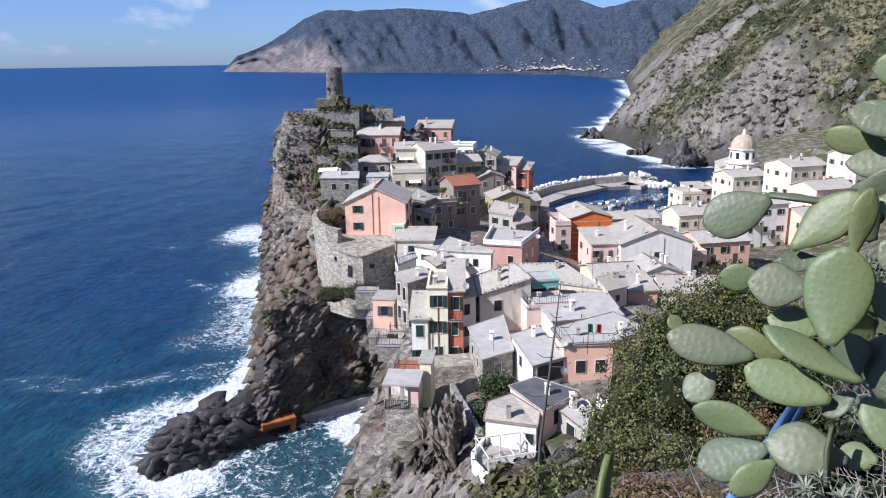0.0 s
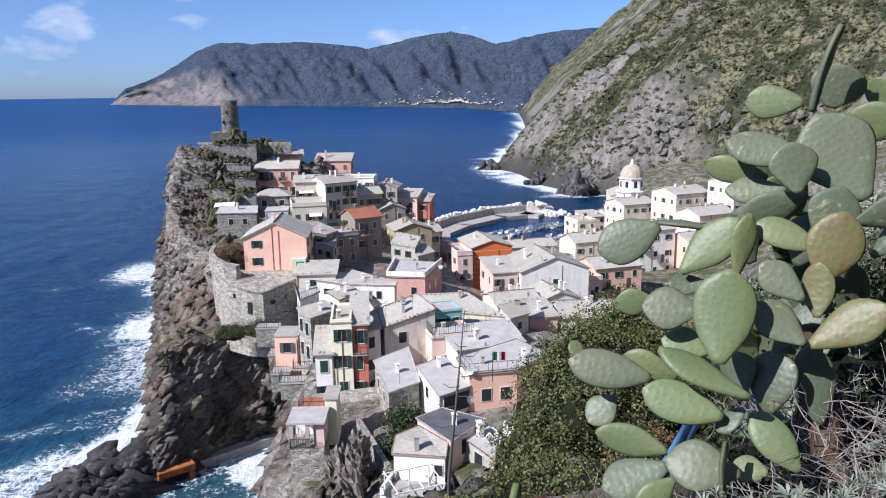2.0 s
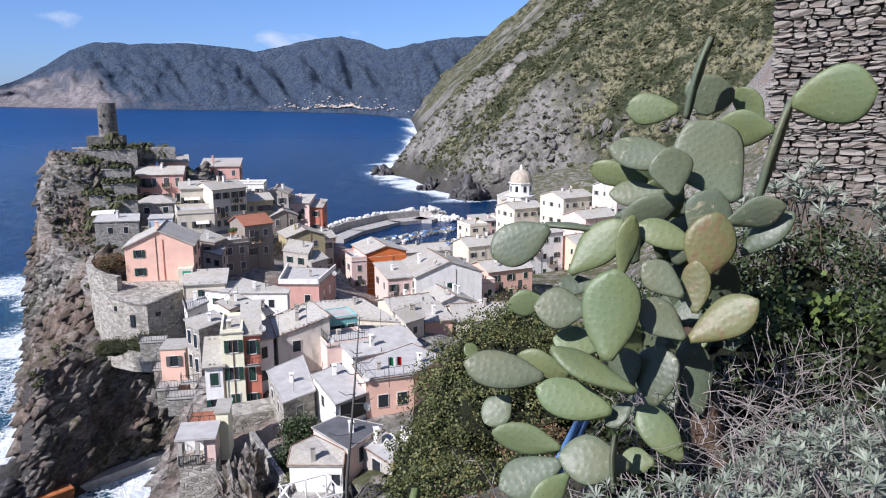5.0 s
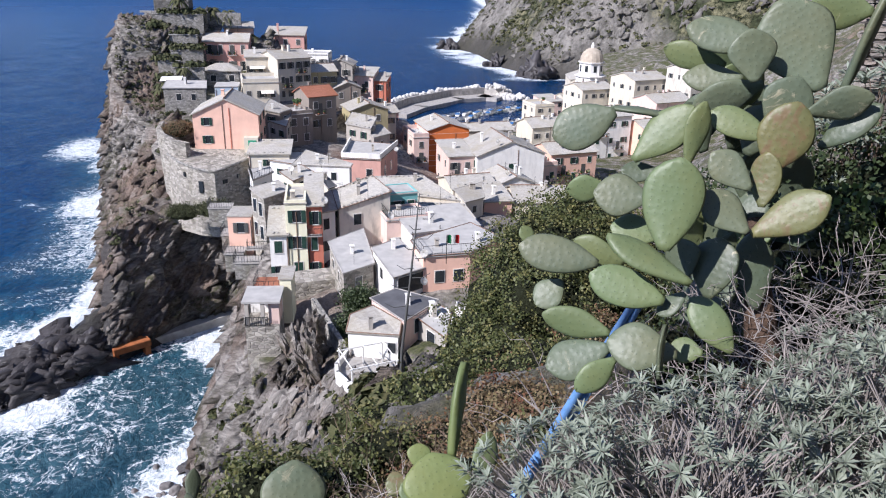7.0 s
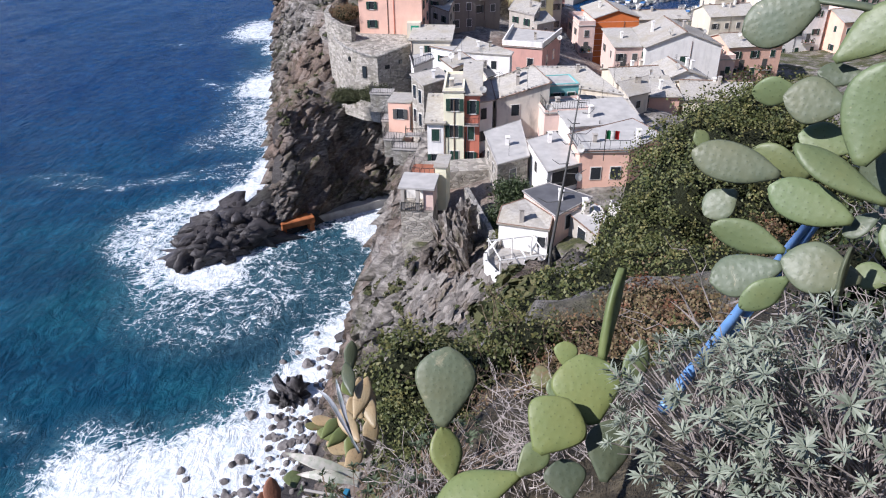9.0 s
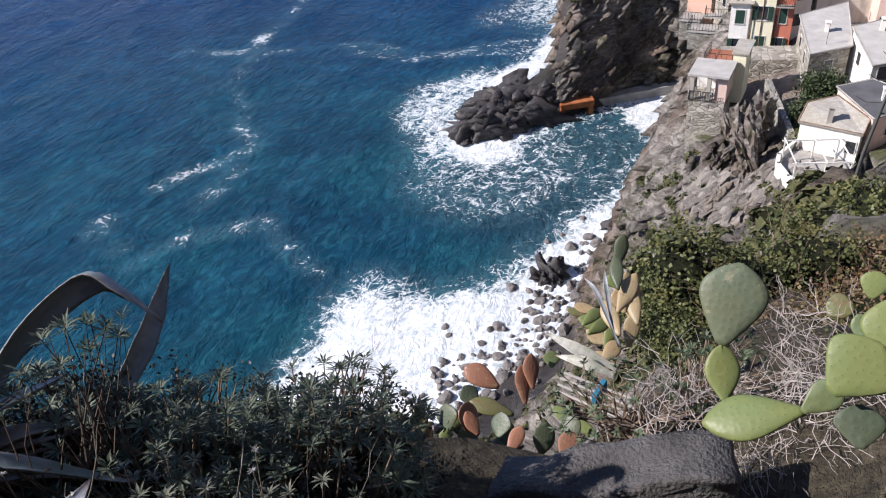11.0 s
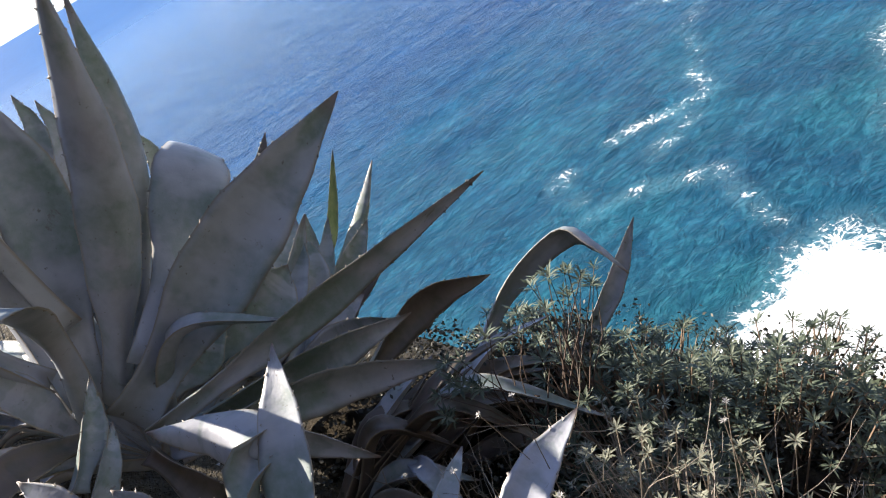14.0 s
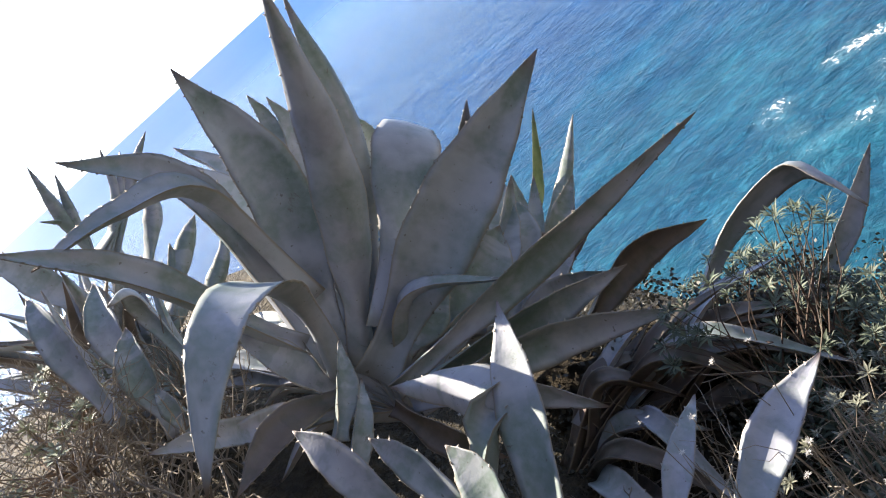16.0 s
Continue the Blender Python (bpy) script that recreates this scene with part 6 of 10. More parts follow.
hull_bm = bmesh.new()
rows = []
for i, (y, w) in enumerate(((-3, 0.9), (-1.5, 1.1), (0.5, 1.1), (2, 0.75), (3.1, 0.08))):
    rows.append([hull_bm.verts.new(p) for p in ((-w, y, 0.9), (-w * 0.75, y, 0), (0, y, -0.25), (w * 0.75, y, 0), (w, y, 0.9))])
for a, b in zip(rows, rows[1:]):
    for j in range(4):
        hull_bm.faces.new((a[j], a[j + 1], b[j + 1], b[j]))
hull_bm.faces.new(rows[0])
bmesh.ops.solidify(hull_bm, geom=hull_bm.faces[:], thickness=0.08)
hull = bpy.data.meshes.new("hull")
hull_bm.to_mesh(hull)
hull_bm.free()
hull.materials.append(M_WHITE)
M_COVER = simple("blue boat cover", (0.05, 0.16, 0.36), 0.7)
for i in range(46):
    ob = thing("boat", "small white open boat moored in the harbour", "boat", (0, 0, 0), 0, "boats in the harbour")
    u = i / 46
    if i < 34:
        xa = 50 + 46 * u * 46 / 34 + random.uniform(-1, 1)
        ya = 290 + 27 * u * 46 / 34 + (i % 2) * -6 + random.uniform(-2.5, 0.5)
    else:
        xa, ya = 88 + random.uniform(-6, 8), 272 + random.uniform(0, 16)
    ob.matrix_world = pose(xa, ya, 0.1, 0, 0, -30 + random.uniform(-12, 12))
    part("hull", hull, None, ob)
    part("thwart", one_box(-0.95, 0.95, -0.6, -0.2, 0.5, 0.58), M_CONCRETE, ob)
    if i % 3 == 0:
        part("cover", one_box(-0.95, 0.95, -2.7, 0.8, 0.85, 1.05, bevel=0.08), M_COVER, ob)

# ---- the cove: pier, rust-stained block, sea rocks ----
pier = thing("pier", "old concrete pier beam at the foot of the cliff", "pier", (-12, 119.5, 0), 0)
bm = bmesh.new()
a, b = Vector((1.0, 1.2, 1.6)), Vector((-13.2, -7.2, 1.3))
d = (b - a).normalized()
s = Vector((-d.y, d.x, 0)).normalized()
vs = [bm.verts.new(p) for p in (a + s * 1.0 - Vector((0, 0, 2.5)), b + s * 1.0 - Vector((0, 0, 2.5)), b - s * 1.0 - Vector((0, 0, 2.5)), a - s * 1.0 - Vector((0, 0, 2.5)), a + s * 1.0, b + s * 1.0, b - s * 1.0, a - s * 1.0)]
for q in ((4, 5, 6, 7), (0, 1, 5, 4), (1, 2, 6, 5), (2, 3, 7, 6), (3, 0, 4, 7)):
    bm.faces.new([vs[i] for i in q])
bmesh.ops.recalc_face_normals(bm, faces=bm.faces)
part("beam", bm, M_CONCRETE, pier)
block = thing("concrete_block", "rust-stained concrete block on legs in the surf", "block", (-27.2, 109.2, 0), 30)
part("top", one_box(-3.2, 2.6, -1.6, 1.6, 1.4, 2.6, bevel=0.15), M_RUST, block)
for x in (-2.8, 2.0):
    part("leg", one_box(x - 0.4, x + 0.4, -1.4, 1.4, -2, 1.4), M_RUST, block)

def craggy(seed, sub=2):
    """A jagged slab of layered rock."""
    bm = bmesh.new()
    bmesh.ops.create_icosphere(bm, subdivisions=sub, radius=1)
    out = []
    for v in bm.verts:
        p = v.co
        k = 1 + 0.55 * (noise.cell(p * 2.2 + Vector((seed * 3.1, 0, 0))) - 0.5) + 0.45 * noise.noise(p * 2.6 + Vector((seed, seed, 0)))
        out.append(p * k)
    faces = [tuple(v.index for v in f.verts) for f in bm.faces]
    bm.free()
    return out, faces


crag = [mesh_from("rock", *craggy(120 + i, 3), M_WETROCK, True) for i in range(7)]
cobble = [boulder_mesh("stone", 40 + i, M_COBBLE) for i in range(6)]
spur = thing("sea_rocks", "dark wet jagged rock spur in the surf", "rock")
for i in range(74):
    u = random.random()
    c = Vector((-39.5, 102, 0)).lerp(Vector((-30, 113, 0)), u) + Vector((random.gauss(0, 1.7), random.gauss(0, 1.7), 0))
    s = random.uniform(1.3, 3.3)
    part("rock", random.choice(crag), None, spur, m=pose(c.x, c.y, 0.4 + 3.4 * u * random.random() + 1.5 * random.random(), random.uniform(10, 40), random.uniform(-20, 20), random.uniform(20, 60)) @ Matrix.Diagonal((s * 1.7, s * 0.9, s * 0.8, 1)))
for x, y, s in ((-42.5, 97.5, 1.5), (-12.5, 77, 2.2), (-20, 66.5, 1.7), (136, 414, 7.5), (131, 408, 4.0), (124, 458, 5), (116, 560, 6), (142, 423, 5)):
    islet = thing("sea_rock", "dark rock standing in the surf", "rock", (x, y, 0), random.uniform(0, 90), "rocks in the surf")
    for i in range(9):
        q = s * random.uniform(0.4, 0.9)
        part("rock", random.choice(crag), None, islet, m=pose(random.gauss(0, 0.5) * s, random.gauss(0, 0.5) * s, random.uniform(-0.1, 0.35) * s, *(random.uniform(0, 360) for _ in range(3))) @ Matrix.Diagonal((q * 1.5, q, q * 0.9, 1)))
beach_stones = thing("shore_boulders", "grey boulders along the foaming beach", "boulders", kind="stuff")
V, F = [], []
base_mesh = [([v.co.copy() for v in me.vertices], [tuple(p.vertices) for p in me.polygons]) for me in cobble]
BEACH = [(-48, 29), (-43, 33), (-30.5, 37), (-23.5, 45), (-19, 53.5), (-15.4, 61.5), (-13.4, 75)]
for i in range(400):
    u = random.random() ** 0.8 * (len(BEACH) - 1.001)
    k = int(u)
    p = Vector(BEACH[k]).lerp(Vector(BEACH[k + 1]), u - k)
    d = (Vector(BEACH[k + 1]) - Vector(BEACH[k])).normalized()
    off = random.gauss(1.2, 2.4)
    x, y = p.x + d.y * -off * -1, p.y - d.x * off * -1
    x, y = p.x - d.y * off, p.y + d.x * off
    s = random.uniform(0.2, 0.62) * (1.7 if random.random() < 0.08 else 1)
    m = pose(x, y, max(ground_z(x, y), -0.15) + 0.1, *(random.uniform(0, 360) for _ in range(3))) @ Matrix.Diagonal((s * 1.2, s, s * 0.75, 1))
    vs, fs = random.choice(base_mesh)
    n0 = len(V)
    V += [m @ v for v in vs]
    F += [tuple(n0 + j for j in q) for q in fs]
part("stones", mesh_from("stones", V, F, M_COBBLE), None, beach_stones)
for i in range(60):
    u = random.random() * (len(BEACH) - 1.001)
    k = int(u)
    p = Vector(BEACH[k]).lerp(Vector(BEACH[k + 1]), u - k)
    x, y = p.x + random.gauss(-1, 3.5), p.y + random.gauss(1, 3.5)
    s = random.uniform(0.35, 0.9)
    ob = thing("boulder", "rounded grey boulder in the foam", "boulder", (x, y, max(ground_z(x, y), -0.1) + 0.12), random.uniform(0, 360), "boulders in the foam")
    part("stone", random.choice(cobble), None, ob, m=Matrix.Diagonal((s * 1.2, s, s * 0.7, 1)))


# ---- plants in the foreground ----
def foliage(name, c1, c2, trans=0.25, rough=0.55, spec=0.35, tips=None):
    k = Mat(name)
    col = k.mix(k.island(), c1, c2)
    n = k.noise(14, 4)
    col = k.mix(k.range(n, 0.35, 0.7, 0.0, 0.5), col, scale_c(c1, 0.6))
    if tips:
        col = k.mix(k.range(k.noise(2.2, 3), 0.52, 0.66, 0.0, 0.8), col, tips)
    k.done(col, rough, spec)
    if trans:
        tr = k.node("ShaderNodeBsdfTranslucent")
        k.link(col, tr.inputs[0])
        mx = k.node("ShaderNodeMixShader", Fac=trans)
        k.link(k.b.outputs[0], mx.inputs[1])
        k.link(tr.outputs[0], mx.inputs[2])
        k.link(mx.outputs[0], k.o.inputs[0])
    return k.m


def cactus_skin(name, c, scar=(0.40, 0.36, 0.24), scarred=0.62, bumps=0.6):
    k = Mat(name)
    grid = k.node("ShaderNodeTexVoronoi", Scale=46.0, Randomness=0.55)
    grid.voronoi_dimensions = "2D"
    k.link(k.joined(k.attr("across"), k.attr("up"), k.rand(), 1.0, 1.0), grid.inputs["Vector"])
    spots = grid.outputs["Distance"]
    big, fine = k.noise(5, 5, 0.6), k.noise(60, 4)
    base = k.mix(k.rand(), scale_c(c, 0.82), scale_c(c, 1.16))
    col = k.mix(k.range(big, 0.35, 0.7), base, (c[0] * 1.25, c[1] * 1.05, c[2] * 0.9))
    col = k.mix(k.range(fine, 0.3, 0.7, 0.0, 0.25), col, scale_c(c, 0.7))
    col = k.mix(k.range(spots, 0.05, 0.13, 0.55, 0.0), col, scale_c(c, 0.45))
    col = k.mix(k.range(spots, 0.14, 0.42, 0.03, 0.0), col, scale_c(c, 1.3))
    col = k.mix(k.range(k.noise(13, 6, 0.7, distort=1.2), scarred, scarred + 0.09, 0.0, 0.7), col, scar)
    n1 = k.bump(k.range(spots, 0.04, 0.5, 1.0, 0.0), bumps * 0.30, 0.004)
    k.bump(fine, 0.15, 0.004, n1)
    return k.done(col, 0.48, 0.4)


SKINS = [cactus_skin("grey-green cactus skin", (0.112, 0.140, 0.090), bumps=0.55),
         cactus_skin("fresh green cactus skin", (0.120, 0.160, 0.074), scarred=0.66, bumps=0.4),
         cactus_skin("yellow-green cactus skin", (0.145, 0.188, 0.070), scarred=0.68, bumps=0.35),
         cactus_skin("scarred brown and green cactus skin", (0.125, 0.135, 0.058), (0.155, 0.095, 0.05), 0.53),
         # darker copy of the grey-green skin, for pads that stand in shade
         cactus_skin("shaded cactus skin", (0.075, 0.098, 0.062)),
         cactus_skin("withered red-brown cactus skin", (0.25, 0.125, 0.08), (0.34, 0.25, 0.16), 0.55),
         cactus_skin("withered tan cactus skin", (0.33, 0.27, 0.16), (0.22, 0.16, 0.09), 0.56)]
M_WOOD = simple("woody cactus trunk", (0.085, 0.055, 0.038), 0.9, 0.2, vary=0.35, scale=9, bump=0.8, dist=0.03)
SIZES = ("grey-green flat pad", "fresh green flat pad", "yellow-green flat pad", "scarred brown pad", "shaded dark pad", "withered red-brown pad", "withered tan pad")


def pad_on(plant, b, t, w, normal, tone, thick=0.034):
    """One flat pad from its joint b to its rim t."""
    o = plant.location
    b, t = Vector(b) - o, Vector(t) - o
    ax = t - b
    length = ax.length
    ax.normalize()
    n = Vector(normal)
    n = (n - ax * n.dot(ax)).normalized()
    s = ax.cross(n)
    thick = min(thick, length * 0.11) * random.uniform(0.85, 1.15)
    rows, cols = 14, 8
    bend, wav = random.uniform(-0.05, 0.05) * length, random.uniform(0, 6)
    bm = bmesh.new()
    across, up = bm.verts.layers.float.new("across"), bm.verts.layers.float.new("up")
    rings = []
    for i in range(rows + 1):
        v = i / rows
        q = 0.02 + 0.975 * v ** 1.35
        half = w / 2 * math.sin(math.pi * q) ** 0.66 * (0.95 + 0.05 * math.sin(7 * v + wav)) + 0.002
        line = []
        for j in range(2 * cols):
            a = math.pi * j / cols
            u, side = math.cos(a), math.sin(a)
            th = thick * 0.5 * side * (0.5 + 0.5 * math.sin(math.pi * min(1, v * 0.9 + 0.08)) ** 0.5)
            ripple = 0.003 * math.sin(9 * u + wav) * math.sin(8 * v) * side
            line.append(bm.verts.new(b + ax * (v * length) + s * (u * half) + n * (th + bend * (4 * v * (1 - v)) + ripple + 0.02 * w * u * math.sin(wav))))
            line[-1][across], line[-1][up] = u * half + (0.4 if side < 0 else 0.0), v * length
        rings.append(line)
    for r0, r1 in zip(rings, rings[1:]):
        for j in range(2 * cols):
            bm.faces.new((r0[j], r0[(j + 1) % (2 * cols)], r1[(j + 1) % (2 * cols)], r1[j]))
    bm.faces.new(rings[0][::-1])
    bm.faces.new(rings[-1])
    bmesh.ops.recalc_face_normals(bm, faces=bm.faces)
    return part("pad", bm, SKINS[tone], plant, SIZES[tone], True)


big_pear = thing("prickly_pear", "tall scarred green prickly pear cactus on the slope", "cactus", (1.29, 1.66, 56.6))
bm = bmesh.new()
o = big_pear.location
tube(bm, [Vector((1.31, 1.63, 56.35)) - o] + [Vector(p) - o for p in ((1.388, 1.805, 56.901), (1.394, 1.870, 57.022), (1.395, 1.931, 57.150), (1.399, 1.982, 57.285))], [0.07, 0.055, 0.045, 0.035, 0.02], 12)
part("trunk", bm, M_WOOD, big_pear, "brown woody trunk", True)
pad_on(big_pear, (1.584, 2.344, 57.922), (1.635, 2.300, 58.203), 0.087, (0.737, -0.635, -0.233), 0)
pad_on(big_pear, (1.722, 2.442, 57.932), (1.749, 2.422, 58.079), 0.206, (-0.277, -0.958, -0.079), 0)
pad_on(big_pear, (1.937, 2.379, 57.911), (1.861, 2.440, 58.029), 0.112, (-0.792, -0.574, -0.210), 1)
pad_on(big_pear, (1.519, 2.292, 57.956), (1.365, 2.387, 57.960), 0.117, (-0.515, -0.837, 0.187), 1)
pad_on(big_pear, (1.597, 2.052, 57.666), (1.472, 2.168, 57.916), 0.240, (-0.432, -0.881, 0.193), 0)
pad_on(big_pear, (1.786, 2.128, 57.892), (1.638, 2.245, 57.895), 0.136, (-0.607, -0.763, -0.223), 1)
pad_on(big_pear, (1.684, 2.064, 57.661), (1.755, 2.031, 57.989), 0.101, (0.612, -0.763, -0.208), 0)
pad_on(big_pear, (1.610, 1.860, 57.983), (1.767, 1.710, 58.020), 0.186, (-0.659, -0.732, -0.174), 1)
pad_on(big_pear, (1.433, 2.148, 57.798), (1.240, 2.268, 57.831), 0.130, (-0.403, -0.779, 0.481), 0)
pad_on(big_pear, (1.400, 2.274, 57.713), (1.226, 2.378, 57.756), 0.095, (-0.523, -0.849, -0.072), 1)
pad_on(big_pear, (1.372, 2.059, 57.690), (1.352, 2.090, 57.842), 0.143, (-0.267, -0.951, 0.154), 0)
pad_on(big_pear, (1.430, 2.213, 57.682), (1.270, 2.307, 57.669), 0.094, (-0.480, -0.751, 0.453), 0)
pad_on(big_pear, (1.447, 2.123, 57.676), (1.269, 2.219, 57.580), 0.125, (-0.309, -0.895, -0.322), 0)
pad_on(big_pear, (1.450, 2.055, 57.533), (1.511, 2.042, 57.707), 0.153, (-0.370, -0.927, 0.065), 0)
pad_on(big_pear, (0.990, 2.181, 57.583), (0.811, 2.235, 57.492), 0.153, (-0.427, -0.838, 0.340), 0)
pad_on(big_pear, (1.164, 2.126, 57.567), (0.987, 2.218, 57.587), 0.060, (0.070, -0.077, 0.995), 0)
pad_on(big_pear, (1.040, 2.125, 57.441), (1.196, 2.080, 57.615), 0.126, (-0.601, -0.715, 0.357), 1)
pad_on(big_pear, (1.150, 1.994, 57.453), (1.192, 2.013, 57.642), 0.079, (-0.010, -0.995, 0.101), 1)
pad_on(big_pear, (1.377, 1.948, 57.542), (1.235, 2.055, 57.603), 0.098, (-0.384, -0.787, 0.484), 1)
pad_on(big_pear, (1.379, 1.922, 57.446), (1.438, 1.927, 57.652), 0.164, (-0.471, -0.868, 0.156), 3)
pad_on(big_pear, (1.510, 1.986, 57.606), (1.647, 1.885, 57.672), 0.106, (-0.487, -0.834, -0.260), 0)
pad_on(big_pear, (1.581, 1.988, 57.500), (1.706, 1.914, 57.642), 0.098, (-0.775, -0.450, 0.444), 4)
pad_on(big_pear, (0.990, 1.775, 57.275), (1.037, 1.832, 57.522), 0.181, (-0.380, -0.883, 0.274), 1)
pad_on(big_pear, (1.027, 1.961, 57.367), (0.879, 2.033, 57.370), 0.131, (-0.386, -0.812, 0.439), 0)
pad_on(big_pear, (0.941, 2.079, 57.371), (0.827, 2.122, 57.355), 0.086, (-0.346, -0.935, -0.072), 1)
pad_on(big_pear, (1.130, 2.105, 57.405), (1.018, 2.160, 57.400), 0.072, (-0.367, -0.684, 0.630), 4)
pad_on(big_pear, (1.282, 1.860, 57.416), (1.194, 1.944, 57.505), 0.101, (-0.419, -0.832, 0.362), 0)
pad_on(big_pear, (1.333, 1.866, 57.357), (1.348, 1.902, 57.513), 0.096, (-0.724, -0.653, 0.221), 3)
pad_on(big_pear, (1.239, 1.774, 57.316), (1.145, 1.869, 57.411), 0.115, (-0.255, -0.797, 0.548), 0)
pad_on(big_pear, (1.264, 1.792, 57.302), (1.429, 1.712, 57.433), 0.123, (-0.631, -0.676, 0.380), 3)
pad_on(big_pear, (1.082, 1.963, 57.243), (0.947, 2.037, 57.257), 0.104, (-0.355, -0.754, 0.552), 1)
pad_on(big_pear, (0.846, 1.875, 57.203), (0.634, 1.969, 57.233), 0.120, (-0.275, -0.794, 0.542), 0)
pad_on(big_pear, (0.695, 2.015, 57.217), (0.664, 2.044, 57.268), 0.044, (0.002, -0.862, 0.507), 1)
pad_on(big_pear, (0.960, 1.941, 57.172), (0.819, 2.023, 57.219), 0.093, (-0.461, -0.874, 0.156), 1)
pad_on(big_pear, (0.975, 1.707, 57.151), (0.797, 1.818, 57.196), 0.122, (-0.345, -0.768, 0.539), 1)
pad_on(big_pear, (1.009, 1.645, 57.230), (0.822, 1.785, 57.324), 0.090, (-0.015, -0.571, 0.821), 1)
pad_on(big_pear, (0.782, 1.974, 57.111), (0.700, 1.970, 57.036), 0.096, (-0.420, -0.753, 0.507), 0)
pad_on(big_pear, (0.837, 1.729, 57.053), (0.667, 1.817, 57.084), 0.089, (-0.438, -0.888, 0.144), 1)
pad_on(big_pear, (0.939, 1.545, 57.079), (0.784, 1.633, 57.085), 0.127, (-0.387, -0.720, 0.576), 0)
pad_on(big_pear, (0.870, 1.497, 57.038), (0.900, 1.554, 57.164), 0.050, (0.777, -0.622, 0.099), 4)
pad_on(big_pear, (1.033, 1.578, 57.058), (0.961, 1.623, 57.056), 0.073, (-0.429, -0.676, 0.599), 1)
pad_on(big_pear, (0.832, 1.713, 57.020), (0.664, 1.745, 56.952), 0.121, (-0.394, -0.632, 0.668), 0)
pad_on(big_pear, (0.831, 1.667, 57.010), (0.722, 1.662, 56.922), 0.078, (-0.171, -0.950, 0.261), 1)
pad_on(big_pear, (1.186, 1.833, 57.090), (1.228, 1.883, 57.262), 0.156, (-0.765, -0.545, 0.345), 4)
pad_on(big_pear, (1.345, 1.826, 57.044), (1.353, 1.917, 57.257), 0.123, (-0.233, -0.890, 0.392), 4)
pad_on(big_pear, (1.140, 1.884, 57.137), (1.124, 1.940, 57.244), 0.116, (-0.849, -0.511, 0.134), 4)
pad_on(big_pear, (1.145, 1.615, 57.029), (1.069, 1.730, 57.148), 0.106, (-0.336, -0.772, 0.539), 1)
pad_on(big_pear, (1.041, 1.717, 57.167), (0.972, 1.725, 57.102), 0.061, (-0.656, -0.379, 0.653), 4)
pad_on(big_pear, (1.639, 2.390, 57.000), (1.774, 2.377, 57.224), 0.207, (-0.840, -0.227, 0.492), 1)
pad_on(big_pear, (1.702, 2.338, 56.786), (1.624, 2.476, 56.965), 0.150, (-0.182, -0.814, 0.552), 4)
pad_on(big_pear, (1.707, 2.409, 57.136), (1.717, 2.477, 57.378), 0.227, (0.101, -0.959, 0.264), 4)
pad_on(big_pear, (1.523, 2.527, 57.359), (1.460, 2.602, 57.534), 0.210, (0.157, -0.885, 0.438), 4)
pad_on(big_pear, (1.779, 2.469, 57.021), (1.846, 2.499, 57.246), 0.303, (0.376, -0.927, 0.011), 4)
pad_on(big_pear, (1.778, 2.447, 57.223), (1.722, 2.541, 57.421), 0.139, (-0.714, -0.689, 0.123), 0)
pad_on(big_pear, (1.615, 2.358, 56.634), (1.740, 2.364, 56.808), 0.148, (-0.569, -0.700, 0.432), 1)
pad_on(big_pear, (1.580, 2.322, 57.013), (1.527, 2.438, 57.231), 0.279, (-0.978, -0.089, -0.190), 1)
pad_on(big_pear, (1.814, 2.487, 57.417), (1.754, 2.565, 57.600), 0.173, (-0.927, -0.341, -0.156), 4)
pad_on(big_pear, (1.592, 2.364, 57.385), (1.658, 2.358, 57.566), 0.167, (-0.677, -0.700, 0.226), 4)
pad_on(big_pear, (1.361, 2.236, 56.791), (1.517, 2.241, 57.005), 0.235, (-0.784, -0.230, 0.577), 4)
pad_on(big_pear, (1.583, 2.644, 57.376), (1.574, 2.686, 57.559), 0.180, (-0.693, -0.709, 0.128), 4)
pad_on(big_pear, (1.496, 2.418, 56.975), (1.450, 2.527, 57.193), 0.266, (0.419, -0.775, 0.473), 1)
pad_on(big_pear, (1.727, 2.319, 57.413), (1.709, 2.378, 57.635), 0.148, (-0.385, -0.900, 0.206), 4)
pad_on(big_pear, (1.516, 2.397, 56.930), (1.561, 2.461, 57.161), 0.242, (-0.973, -0.090, 0.210), 4)
pad_on(big_pear, (1.515, 2.494, 57.502), (1.641, 2.445, 57.700), 0.220, (-0.002, -0.971, -0.238), 1)
pad_on(big_pear, (1.621, 2.514, 57.368), (1.688, 2.509, 57.553), 0.194, (0.113, -0.991, -0.068), 4)
pad_on(big_pear, (1.512, 2.282, 56.726), (1.461, 2.391, 56.873), 0.239, (-0.956, -0.250, -0.151), 4)
pad_on(big_pear, (1.567, 2.403, 57.051), (1.710, 2.372, 57.239), 0.145, (-0.714, -0.532, 0.455), 4)
pad_on(big_pear, (1.534, 2.118, 56.777), (1.562, 2.192, 56.952), 0.144, (-0.357, -0.840, 0.408), 4)
pad_on(big_pear, (1.614, 2.313, 56.834), (1.604, 2.429, 57.082), 0.151, (-0.062, -0.904, 0.423), 4)
pad_on(big_pear, (1.739, 2.270, 56.667), (1.743, 2.381, 56.882), 0.200, (-0.689, -0.638, 0.343), 4)
pad_on(big_pear, (1.768, 2.307, 57.007), (1.824, 2.343, 57.212), 0.265, (-0.965, 0.007, 0.261), 4)
pad_on(big_pear, (1.755, 2.180, 56.758), (1.845, 2.210, 56.955), 0.181, (-0.672, -0.624, 0.399), 4)
